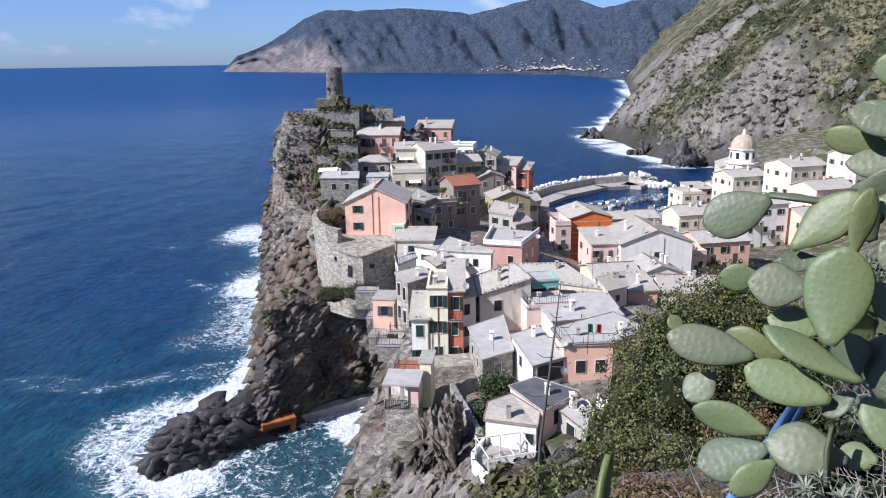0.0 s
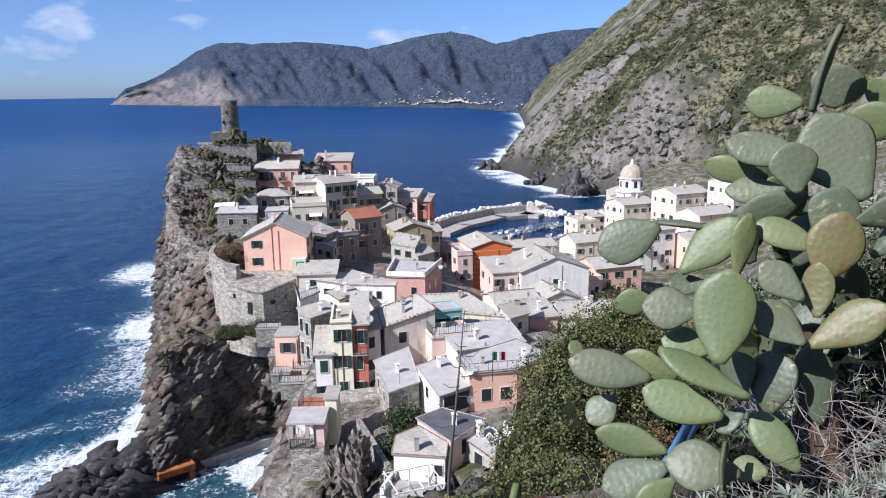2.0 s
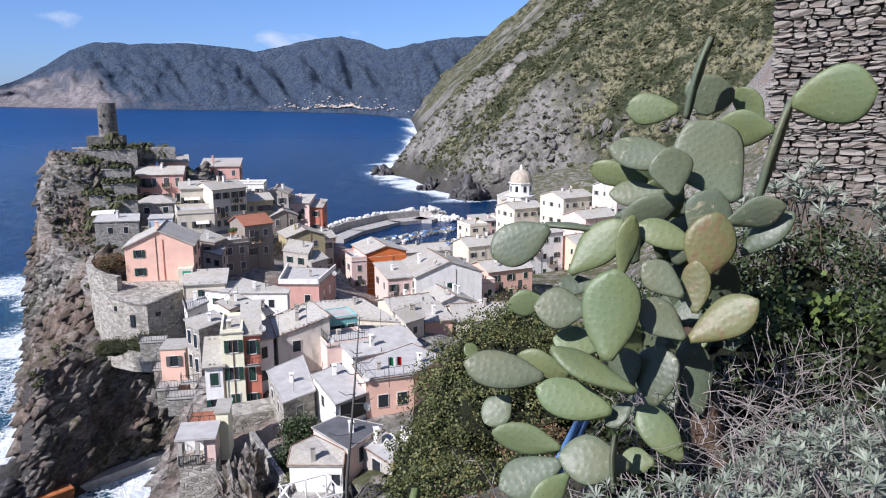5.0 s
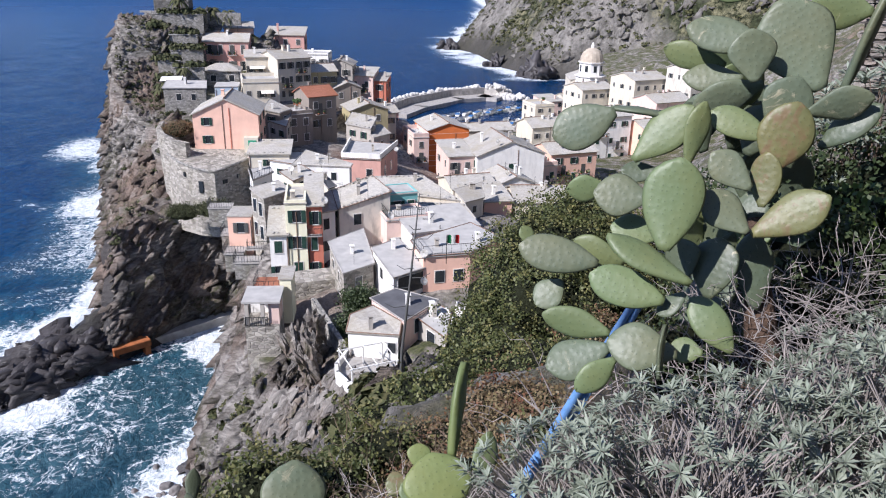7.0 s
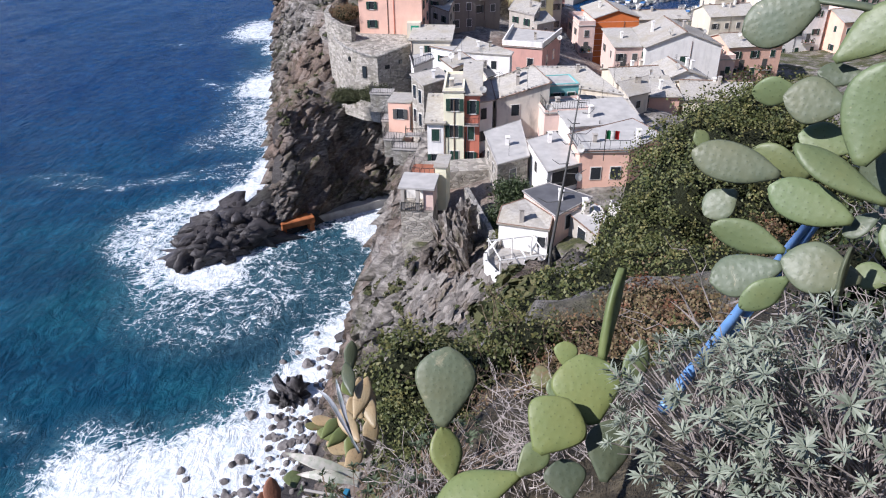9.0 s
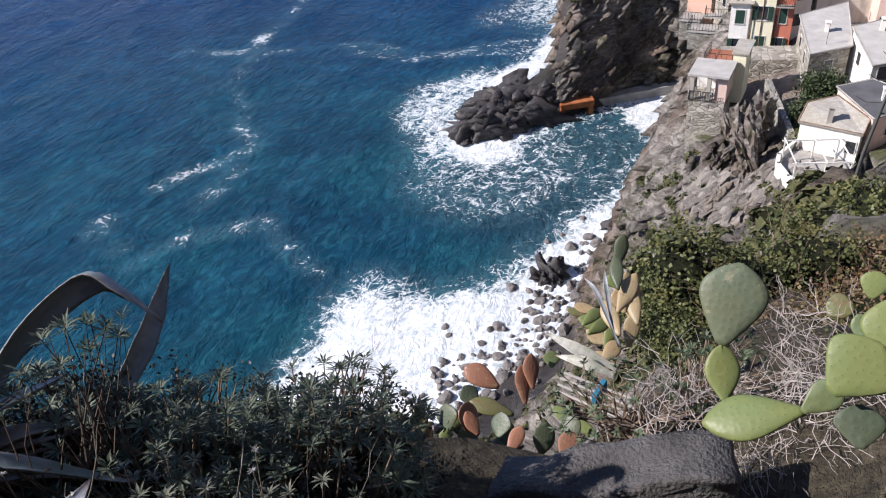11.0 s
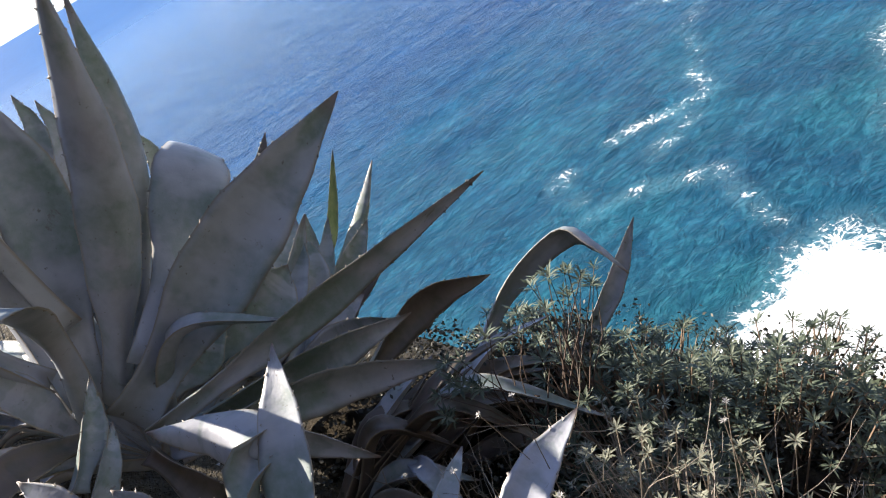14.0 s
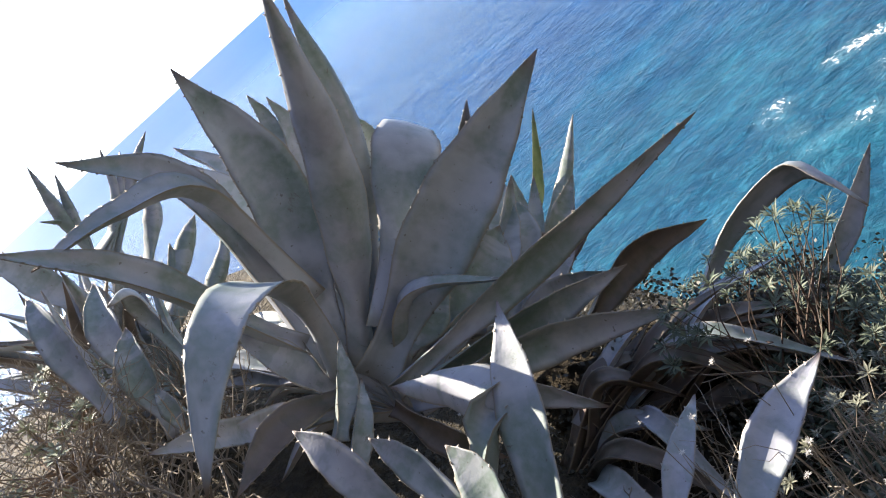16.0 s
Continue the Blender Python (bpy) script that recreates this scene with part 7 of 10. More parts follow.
pad_on(big_pear, (1.733, 2.486, 57.024), (1.700, 2.572, 57.203), 0.196, (-0.971, -0.229, -0.066), 1)
pad_on(big_pear, (1.549, 2.442, 57.513), (1.501, 2.506, 57.744), 0.206, (0.278, -0.909, 0.310), 1)
pad_on(big_pear, (1.725, 2.519, 57.285), (1.711, 2.577, 57.487), 0.205, (-0.051, -0.961, 0.273), 4)
pad_on(big_pear, (1.774, 2.326, 57.187), (1.811, 2.358, 57.387), 0.179, (0.057, -0.987, 0.149), 4)
pad_on(big_pear, (1.608, 2.146, 56.737), (1.585, 2.247, 56.892), 0.187, (-0.916, -0.385, 0.114), 1)
pad_on(big_pear, (1.626, 2.421, 57.018), (1.699, 2.458, 57.260), 0.202, (-0.796, -0.518, 0.315), 4)
pad_on(big_pear, (1.588, 2.429, 56.953), (1.661, 2.458, 57.154), 0.155, (-0.420, -0.863, 0.279), 4)
pad_on(big_pear, (1.697, 2.547, 57.332), (1.779, 2.537, 57.541), 0.353, (0.338, -0.924, -0.177), 4)
pad_on(big_pear, (1.642, 2.389, 56.912), (1.716, 2.437, 57.160), 0.244, (-0.906, -0.275, 0.321), 1)
pad_on(big_pear, (1.496, 2.291, 56.898), (1.592, 2.319, 57.111), 0.151, (-0.027, -0.989, 0.143), 4)

low_pear = thing("prickly_pear", "low yellow-green prickly pear cactus with round pads", "cactus", (0.25, 1.75, 56.0))
pad_on(low_pear, (-0.058, 1.670, 56.493), (-0.041, 1.822, 56.669), 0.184, (0.132, -0.755, 0.643), 0)
pad_on(low_pear, (-0.026, 1.559, 56.386), (-0.058, 1.670, 56.493), 0.098, (0.244, -0.634, 0.734), 2)
pad_on(low_pear, (0.164, 1.533, 56.446), (-0.075, 1.473, 56.378), 0.126, (-0.167, -0.375, 0.912), 2)
pad_on(low_pear, (0.155, 1.510, 56.465), (0.236, 1.566, 56.532), 0.079, (0.006, -0.770, 0.638), 1)
pad_on(low_pear, (0.198, 1.480, 56.582), (0.288, 1.565, 56.690), 0.169, (-0.036, -0.770, 0.637), 2)
pad_on(low_pear, (0.359, 1.571, 56.597), (0.332, 1.701, 56.737), 0.193, (-0.023, -0.736, 0.677), 2)
pad_on(low_pear, (0.390, 1.698, 56.719), (0.451, 1.835, 56.937), 0.079, (0.877, -0.478, 0.052), 2)
pad_on(low_pear, (0.454, 1.645, 56.648), (0.506, 1.727, 56.769), 0.080, (0.233, -0.849, 0.473), 1)
pad_on(low_pear, (0.320, 1.771, 56.502), (0.268, 1.822, 56.548), 0.065, (-0.017, -0.678, 0.735), 1)
pad_on(low_pear, (0.287, 1.439, 56.453), (0.273, 1.519, 56.522), 0.115, (0.009, -0.654, 0.756), 4)
pad_on(low_pear, (0.378, 1.461, 56.496), (0.407, 1.573, 56.614), 0.124, (0.124, -0.734, 0.668), 4)
pad_on(low_pear, (0.470, 2.696, 55.907), (0.477, 2.764, 55.995), 0.111, (0.016, -0.793, 0.609), 2)
pad_on(low_pear, (0.418, 2.663, 55.854), (0.317, 2.684, 55.859), 0.119, (-0.096, -0.642, 0.761), 3)

far_pear = thing("prickly_pear", "yellowed prickly pear cactus at the cliff edge", "cactus", (-0.9, 4.2, 53.4))
pad_on(far_pear, (-0.889, 4.670, 54.238), (-0.875, 4.841, 54.451), 0.118, (0.467, -0.706, 0.533), 4)
pad_on(far_pear, (-0.700, 4.482, 53.840), (-0.827, 4.743, 54.154), 0.199, (0.432, -0.601, 0.672), 6)
pad_on(far_pear, (-0.856, 4.207, 54.016), (-1.087, 4.205, 54.067), 0.109, (0.180, -0.577, 0.797), 2)
pad_on(far_pear, (-0.832, 4.128, 53.932), (-1.011, 4.161, 54.003), 0.125, (0.180, -0.636, 0.750), 6)
pad_on(far_pear, (-0.858, 4.101, 53.911), (-0.792, 4.292, 54.093), 0.120, (0.376, -0.705, 0.602), 2)
pad_on(far_pear, (-0.758, 4.034, 53.828), (-0.964, 4.034, 53.868), 0.118, (0.158, -0.543, 0.825), 6)
pad_on(far_pear, (-1.033, 4.305, 54.011), (-1.200, 4.297, 54.047), 0.064, (0.196, -0.582, 0.789), 3)
pad_on(far_pear, (-0.776, 4.457, 53.972), (-0.877, 4.560, 54.105), 0.140, (0.272, -0.651, 0.708), 6)
pad_on(far_pear, (-0.833, 4.568, 54.106), (-0.937, 4.632, 54.202), 0.124, (0.321, -0.593, 0.739), 2)
pad_on(far_pear, (-0.711, 4.280, 53.779), (-0.701, 4.470, 53.974), 0.143, (0.361, -0.677, 0.641), 6)
pad_on(far_pear, (-0.951, 4.347, 54.037), (-1.152, 4.333, 54.072), 0.087, (0.183, -0.441, 0.878), 6)
pad_on(far_pear, (-0.769, 4.082, 54.308), (-0.696, 4.383, 54.453), 0.130, (0.128, -0.726, 0.675), 6)
pad_on(far_pear, (-0.950, 3.929, 54.187), (-0.820, 4.133, 54.195), 0.100, (0.161, -0.698, 0.697), 2)
pad_on(far_pear, (-0.728, 3.976, 54.188), (-0.898, 4.205, 54.288), 0.130, (0.121, -0.707, 0.697), 6)
pad_on(far_pear, (-0.618, 4.053, 54.251), (-0.722, 4.295, 54.355), 0.120, (0.101, -0.721, 0.686), 6)
pad_on(far_pear, (-0.822, 3.809, 54.043), (-0.737, 4.032, 54.075), 0.120, (0.138, -0.677, 0.723), 6)
pad_on(far_pear, (-0.999, 3.962, 54.232), (-0.911, 4.159, 54.241), 0.090, (0.170, -0.704, 0.689), 2)
pad_on(far_pear, (-0.789, 4.191, 54.431), (-0.864, 4.434, 54.550), 0.100, (0.132, -0.746, 0.653), 4)

brown_pear = thing("prickly_pear", "withered brown and green prickly pear cactus", "cactus", (-1.3, 3.0, 54.0))
pad_on(brown_pear, (-1.341, 3.104, 54.377), (-1.577, 3.121, 54.483), 0.153, (0.333, -0.472, 0.816), 5)
pad_on(brown_pear, (-1.131, 3.166, 54.361), (-1.188, 3.325, 54.520), 0.116, (0.601, -0.443, 0.665), 5)
pad_on(brown_pear, (-1.056, 3.366, 54.380), (-1.083, 3.442, 54.457), 0.117, (0.363, -0.598, 0.714), 1)
pad_on(brown_pear, (-1.157, 3.080, 54.299), (-1.232, 3.252, 54.468), 0.113, (0.663, -0.356, 0.659), 5)
pad_on(brown_pear, (-1.191, 2.948, 54.335), (-1.473, 2.913, 54.407), 0.118, (0.267, -0.284, 0.921), 3)
pad_on(brown_pear, (-1.417, 2.905, 54.379), (-1.525, 2.973, 54.475), 0.133, (0.507, -0.325, 0.798), 4)
pad_on(brown_pear, (-0.762, 2.774, 54.608), (-0.893, 2.811, 54.667), 0.069, (0.247, -0.476, 0.844), 2)
pad_on(brown_pear, (-0.758, 2.800, 54.628), (-0.636, 2.749, 54.565), 0.069, (0.049, -0.725, 0.687), 2)
pad_on(brown_pear, (-0.709, 2.837, 54.648), (-0.743, 2.928, 54.730), 0.047, (0.606, -0.398, 0.689), 1)
pad_on(brown_pear, (-1.592, 2.501, 54.545), (-1.657, 2.591, 54.639), 0.091, (0.485, -0.440, 0.756), 2)
pad_on(brown_pear, (-1.472, 2.550, 54.528), (-1.460, 2.659, 54.603), 0.119, (0.471, -0.532, 0.704), 2)
pad_on(brown_pear, (-1.411, 2.309, 54.595), (-1.410, 2.466, 54.702), 0.082, (0.548, -0.473, 0.690), 2)
pad_on(brown_pear, (-1.751, 2.308, 54.749), (-1.830, 2.362, 54.829), 0.101, (0.511, -0.387, 0.768), 4)
pad_on(brown_pear, (-1.653, 2.348, 54.728), (-1.719, 2.410, 54.803), 0.101, (0.500, -0.409, 0.763), 4)
pad_on(brown_pear, (-1.590, 2.348, 54.698), (-1.564, 2.514, 54.804), 0.103, (0.865, -0.361, 0.348), 4)
pad_on(brown_pear, (-0.922, 2.643, 54.419), (-0.929, 2.797, 54.535), 0.147, (0.516, -0.501, 0.695), 4)
pad_on(brown_pear, (-1.173, 2.660, 54.373), (-1.171, 2.794, 54.471), 0.128, (0.558, -0.495, 0.666), 4)
pad_on(brown_pear, (-1.336, 2.544, 54.473), (-1.351, 2.670, 54.569), 0.125, (0.594, -0.441, 0.673), 4)
pad_on(brown_pear, (-1.366, 2.445, 54.466), (-1.317, 2.566, 54.531), 0.159, (-0.311, -0.350, 0.883), 4)
pad_on(brown_pear, (-1.560, 2.273, 54.570), (-1.679, 2.357, 54.679), 0.130, (0.657, -0.051, 0.752), 3)
pad_on(brown_pear, (-1.269, 2.460, 54.492), (-1.358, 2.573, 54.603), 0.130, (0.569, -0.305, 0.764), 4)
pad_on(brown_pear, (-1.606, 2.499, 54.464), (-1.712, 2.580, 54.569), 0.144, (0.039, -0.773, 0.633), 4)
pad_on(brown_pear, (-1.416, 2.475, 54.654), (-1.458, 2.589, 54.756), 0.170, (-0.453, -0.679, 0.577), 4)
pad_on(brown_pear, (-1.317, 2.509, 54.651), (-1.343, 2.637, 54.757), 0.191, (0.910, -0.136, 0.390), 5)
pad_on(brown_pear, (-0.748, 2.441, 54.682), (-0.693, 2.573, 54.767), 0.134, (-0.295, -0.432, 0.853), 5)
pad_on(brown_pear, (-1.179, 2.554, 54.360), (-1.193, 2.661, 54.439), 0.120, (-0.173, -0.598, 0.783), 4)
pad_on(brown_pear, (-0.636, 2.580, 54.475), (-0.637, 2.693, 54.557), 0.095, (-0.262, -0.570, 0.779), 4)
pad_on(brown_pear, (-1.654, 2.454, 54.432), (-1.690, 2.581, 54.535), 0.086, (0.376, -0.519, 0.767), 4)
pad_on(brown_pear, (-1.194, 2.527, 54.332), (-1.291, 2.603, 54.415), 0.093, (0.206, -0.589, 0.781), 4)
pad_on(brown_pear, (-1.562, 2.485, 54.456), (-1.663, 2.575, 54.564), 0.124, (0.310, -0.563, 0.766), 3)
pad_on(brown_pear, (-1.778, 2.443, 54.476), (-1.894, 2.514, 54.584), 0.173, (-0.194, -0.901, 0.387), 4)
pad_on(brown_pear, (-1.469, 2.224, 54.750), (-1.528, 2.315, 54.838), 0.113, (0.646, -0.269, 0.714), 4)
pad_on(brown_pear, (-0.730, 2.432, 54.711), (-0.718, 2.564, 54.806), 0.118, (0.383, -0.563, 0.733), 5)
pad_on(brown_pear, (-1.036, 2.427, 54.662), (-0.999, 2.562, 54.749), 0.088, (0.297, -0.575, 0.763), 5)
pad_on(brown_pear, (-0.761, 2.582, 54.642), (-0.745, 2.726, 54.750), 0.126, (-0.158, -0.580, 0.799), 4)
pad_on(brown_pear, (-1.571, 2.331, 54.470), (-1.530, 2.454, 54.533), 0.103, (-0.062, -0.440, 0.896), 4)
pad_on(brown_pear, (-1.290, 2.393, 54.463), (-1.316, 2.526, 54.563), 0.105, (0.715, -0.321, 0.621), 4)
pad_on(brown_pear, (-1.563, 2.299, 54.586), (-1.532, 2.467, 54.686), 0.095, (0.711, -0.453, 0.539), 5)
pad_on(brown_pear, (-0.594, 2.656, 54.389), (-0.560, 2.790, 54.482), 0.085, (0.303, -0.597, 0.743), 5)
pad_on(brown_pear, (-1.224, 2.465, 54.706), (-1.316, 2.538, 54.794), 0.089, (0.487, -0.349, 0.801), 5)
pad_on(brown_pear, (-1.704, 2.186, 54.604), (-1.750, 2.311, 54.706), 0.095, (0.407, -0.486, 0.773), 4)
pad_on(brown_pear, (-1.558, 2.357, 54.684), (-1.560, 2.454, 54.753), 0.091, (0.110, -0.574, 0.811), 3)
pad_on(brown_pear, (-1.402, 2.592, 54.471), (-1.497, 2.692, 54.582), 0.098, (0.659, -0.182, 0.730), 4)
pad_on(brown_pear, (-1.115, 2.493, 54.693), (-1.125, 2.603, 54.778), 0.144, (-0.404, -0.585, 0.703), 4)


def agave_skin(name, c, dry=0.0):
    k = Mat(name)
    fine, grain = k.noise(45, 4, 0.6), k.noise(160, 3, 0.6)
    green = (c[0] * 0.44, c[1] * 0.60, c[2] * 0.44)
    along, rim = k.attr("along"), k.attr("rim")
    col = k.mix(k.rand(), scale_c(c, 0.86), scale_c(c, 1.12))
    # worn bloom: green patches where the pale wax is rubbed off, and cross bands pressed in by other leaves
    col = k.mix(k.range(k.noise(3.0, 4, 0.6), 0.44, 0.60, 0.0, 0.85), col, green)
    band = k.noise(1.0, 3, 0.5, k.joined(along, rim, k.rand(), 10.0, 0.7))
    col = k.mix(k.range(band, 0.47, 0.56, 0.0, 0.42), col, green)
    col = k.mix(k.range(k.noise(1.0, 3, 0.5, k.joined(along, rim, k.rand(), 6.0, 0.4)), 0.50, 0.60, 0.0, 0.5), col, scale_c(c, 1.34))
    col = k.mix(k.range(along, 0.0, 0.22, 0.3, 0.0), col, scale_c(c, 1.1))
    col = k.mix(k.range(fine, 0.40, 0.70, 0.0, 0.28), col, scale_c(c, 1.25))
    col = k.mix(k.range(k.noise(17, 6, 0.75, distort=0.8), 0.635, 0.70, 0.0, 0.8), col, (0.13, 0.115, 0.10))
    col = k.mix(k.range(k.noise(70, 2), 0.70, 0.74, 0.0, 0.7), col, (0.10, 0.09, 0.075))
    col = k.mix(k.range(rim, 0.92, 0.99, 0.0, 0.75), col, (0.26, 0.22, 0.17))
    col = k.mix(k.range(along, 0.90, 0.99, 0.0, 0.9), col, (0.11, 0.07, 0.05))
    n1 = k.bump(k.noise(1.0, 2, 0.5, k.joined(along, rim, k.rand(), 14.0, 1.5)), 0.10, 0.01)
    k.bump(k.math("ADD", fine, grain), 0.14, 0.003, n1)
    k.done(col, k.range(fine, 0.3, 0.7, 0.36, 0.52), 0.42)
    tr = k.node("ShaderNodeBsdfTranslucent")
    k.link(col, tr.inputs[0])
    mx = k.node("ShaderNodeMixShader", Fac=0.08)
    k.link(k.b.outputs[0], mx.inputs[1])
    k.link(tr.outputs[0], mx.inputs[2])
    k.link(mx.outputs[0], k.o.inputs[0])
    return k.m


AGAVE = [agave_skin("blue-grey agave leaf", (0.285, 0.297, 0.332)), agave_skin("withered agave leaf", (0.105, 0.08, 0.066)),
         agave_skin("yellowish agave leaf", (0.28, 0.31, 0.14)), agave_skin("pale dried agave leaf", (0.50, 0.48, 0.43))]


def spine_points(pts, n):
    pts = [Vector(p) for p in pts]
    ext = [2 * pts[0] - pts[1]] + pts + [2 * pts[-1] - pts[-2]]
    out, segs = [], len(pts) - 1
    for i in range(n + 1):
        u = i / n * segs
        k = min(int(u), segs - 1)
        f = u - k
        a, b, c, d = ext[k:k + 4]
        out.append(0.5 * (2 * b + (c - a) * f + (2 * a - 5 * b + 4 * c - d) * f * f + (3 * b - a - 3 * c + d) * f ** 3))
    return out


def leaf_of(plant, pts, w, side, dry=0, name="leaf", keel=None):
    """A thick channelled leaf with toothed edges from its base to its spiny tip."""
    o = plant.location
    n = 22
    line = [p - o for p in spine_points(pts, n)]
    side = Vector(side)
    bm = bmesh.new()
    rim, along = bm.verts.layers.float.new("rim"), bm.verts.layers.float.new("along")
    tops, bots, frames = [], [], []
    flip, wave, cup = None, random.uniform(0, 6), random.uniform(0.30, 0.56)
    keel = cup if keel is None else keel
    for i, p in enumerate(line):
        tan = (line[min(i + 1, n)] - line[max(i - 1, 0)]).normalized()
        s = (side - tan * side.dot(tan)).normalized()
        nn = s.cross(tan)
        if flip is None:
            flip = 1 if nn.z > 0 else -1
        nn = nn * flip
        v = i / n
        half = w / 2 * (0.60 - 0.16 * math.sin(math.pi * min(1, v / 0.30)) + 0.40 * smooth(0.10, 0.50, v)) * (1 - max(0, (v - 0.42) / 0.58) ** 1.55) + 0.0012
        half *= 1 + 0.035 * math.sin(31 * v + wave) + 0.03 * math.sin(13 * v + 2 * wave)
        th = 0.030 * (1 - v) ** 0.8 + 0.003
        top, bot = [], []
        for j in range(9):
            u = -1 + j / 4
            lift = half * (keel * (1.5 - 0.8 * v) * u * u + 0.05 * u * math.sin(9 * v + wave))
            top.append(bm.verts.new(p + s * (u * half) + nn * (lift + 0.10 * th)))
            bot.append(bm.verts.new(p + s * (u * half) + nn * (lift - th * (1 - u * u))))
            for vert in (top[-1], bot[-1]):
                vert[rim], vert[along] = abs(u), v
        tops.append(top)
        bots.append(bot)
        frames.append((p, s, nn, half, tan))
    for i in range(n):
        for j in range(8):
            bm.faces.new((tops[i][j], tops[i][j + 1], tops[i + 1][j + 1], tops[i + 1][j]))
            bm.faces.new((bots[i][j + 1], bots[i][j], bots[i + 1][j], bots[i + 1][j + 1]))
        for j in (0, 8):
            bm.faces.new((tops[i][j], tops[i + 1][j], bots[i + 1][j], bots[i][j]))
    bm.faces.new(tops[-1] + bots[-1][::-1])
    bm.faces.new(bots[0] + tops[0][::-1])
    length = sum((a - b).length for a, b in zip(line, line[1:]))
    count = max(6, int(length / 0.042))
    for k in range(2, count):
        u = k / count * n
        i = min(int(u), n - 1)
        p, s, nn, half, tan = frames[i]
        q = p.lerp(frames[i + 1][0], u - i)
        hh = half + (frames[i + 1][3] - half) * (u - i)
        if hh < 0.006:
            continue
        for sg in (-1, 1):
            e = q + s * (sg * hh) + nn * keel * (1.5 - 0.8 * k / count) * hh
            r = 0.003 + 0.003 * random.random()
            a, b = bm.verts.new(e - tan * r - s * sg * 0.003), bm.verts.new(e + tan * r - s * sg * 0.003)
            c = bm.verts.new(e + s * sg * (0.002 + 0.004 * random.random()) + tan * random.uniform(-0.005, 0.008))
            d = bm.verts.new(e - nn * 0.003 - s * sg * 0.003)
            for vert in (a, b, c, d):
                vert[rim] = 1.0
            bm.faces.new((a, b, c))
            bm.faces.new((b, d, c))
            bm.faces.new((d, a, c))
    bmesh.ops.recalc_face_normals(bm, faces=bm.faces)
    return part(name, bm, AGAVE[dry], plant, ("", "withered dark leaf", "yellowish young leaf", "pale dried leaf")[dry], True)


big_agave = thing("agave", "large blue-grey agave with toothed leaves on the slope", "agave", (-1.84, -0.17, 57.0))
leaf_of(big_agave, [(-1.907, -0.127, 57.269), (-1.835, 0.147, 57.684), (-1.756, 0.329, 58.162)], 0.145, (0.004, 0.890, -0.456), 0)
leaf_of(big_agave, [(-1.955, -0.086, 57.248), (-1.978, 0.256, 57.683), (-1.951, 0.383, 58.104)], 0.12, (-0.389, 0.809, -0.441), 0)
leaf_of(big_agave, [(-1.923, -0.175, 57.316), (-2.010, 0.031, 57.770), (-2.036, 0.060, 58.145)], 0.185, (-0.203, 0.934, -0.293), 0)
leaf_of(big_agave, [(-1.878, -0.202, 57.346), (-1.972, -0.124, 57.896), (-1.914, -0.278, 58.159)], 0.115, (-0.635, 0.772, 0.044), 0)
leaf_of(big_agave, [(-1.800, -0.016, 57.337), (-1.861, 0.147, 57.452), (-1.892, 0.285, 57.563), (-1.930, 0.375, 57.627), (-2.002, 0.421, 57.636), (-2.073, 0.429, 57.589), (-2.109, 0.376, 57.490)], 0.19, (0.306, 0.561, -0.769), 0, keel=-0.12)
leaf_of(big_agave, [(-2.054, -0.206, 57.385), (-2.202, -0.076, 57.718), (-2.279, -0.085, 57.927)], 0.135, (-0.392, 0.850, -0.352), 0)
leaf_of(big_agave, [(-2.142, -0.193, 57.329), (-2.365, -0.038, 57.782), (-2.432, -0.091, 57.986)], 0.089, (-0.588, 0.718, -0.371), 0)
leaf_of(big_agave, [(-1.857, -0.206, 57.433), (-1.740, -0.325, 57.872), (-1.622, -0.448, 58.112)], 0.091, (-0.813, 0.399, 0.424), 0)
leaf_of(big_agave, [(-1.790, -0.183, 57.338), (-1.749, -0.128, 57.496), (-1.646, -0.110, 57.628), (-1.523, -0.121, 57.717), (-1.408, -0.161, 57.769), (-1.318, -0.214, 57.774), (-1.255, -0.272, 57.743), (-1.201, -0.334, 57.691), (-1.146, -0.394, 57.629)], 0.122, (0.342, 0.700, -0.626), 0, keel=0.07)
leaf_of(big_agave, [(-2.028, -0.686, 57.581), (-2.169, -0.666, 57.849), (-2.285, -0.663, 57.967)], 0.090, (0.242, 0.800, -0.326), 0)
leaf_of(big_agave, [(-2.105, -0.607, 57.569), (-2.236, -0.578, 57.768), (-2.364, -0.532, 57.866)], 0.100, (0.342, 0.700, -0.426), 0)
leaf_of(big_agave, [(-1.978, -0.596, 57.472), (-2.064, -0.561, 57.662), (-2.143, -0.518, 57.743)], 0.095, (0.342, 0.700, -0.526), 0)
leaf_of(big_agave, [(-1.817, -0.519, 57.454), (-1.869, -0.526, 57.570), (-1.905, -0.528, 57.626)], 0.060, (0.442, 0.600, -0.426), 0)
leaf_of(big_agave, [(-2.020, -0.456, 57.518), (-2.151, -0.457, 57.707), (-2.119, -0.441, 57.809), (-2.059, -0.488, 57.826)], 0.060, (0.342, 0.700, -0.326), 0)
leaf_of(big_agave, [(-1.793, -0.131, 57.263), (-1.795, 0.316, 57.445), (-1.771, 0.747, 57.597)], 0.215, (0.297, 0.333, -0.895), 0)
leaf_of(big_agave, [(-1.941, -0.086, 57.493), (-1.872, -0.096, 57.892), (-1.764, -0.252, 57.997), (-1.677, -0.435, 58.032)], 0.081, (-0.778, -0.202, 0.595), 0)
leaf_of(big_agave, [(-1.680, -0.109, 57.257), (-1.550, 0.362, 57.293), (-1.364, 0.780, 57.368)], 0.085, (0.068, 0.099, -0.993), 0)
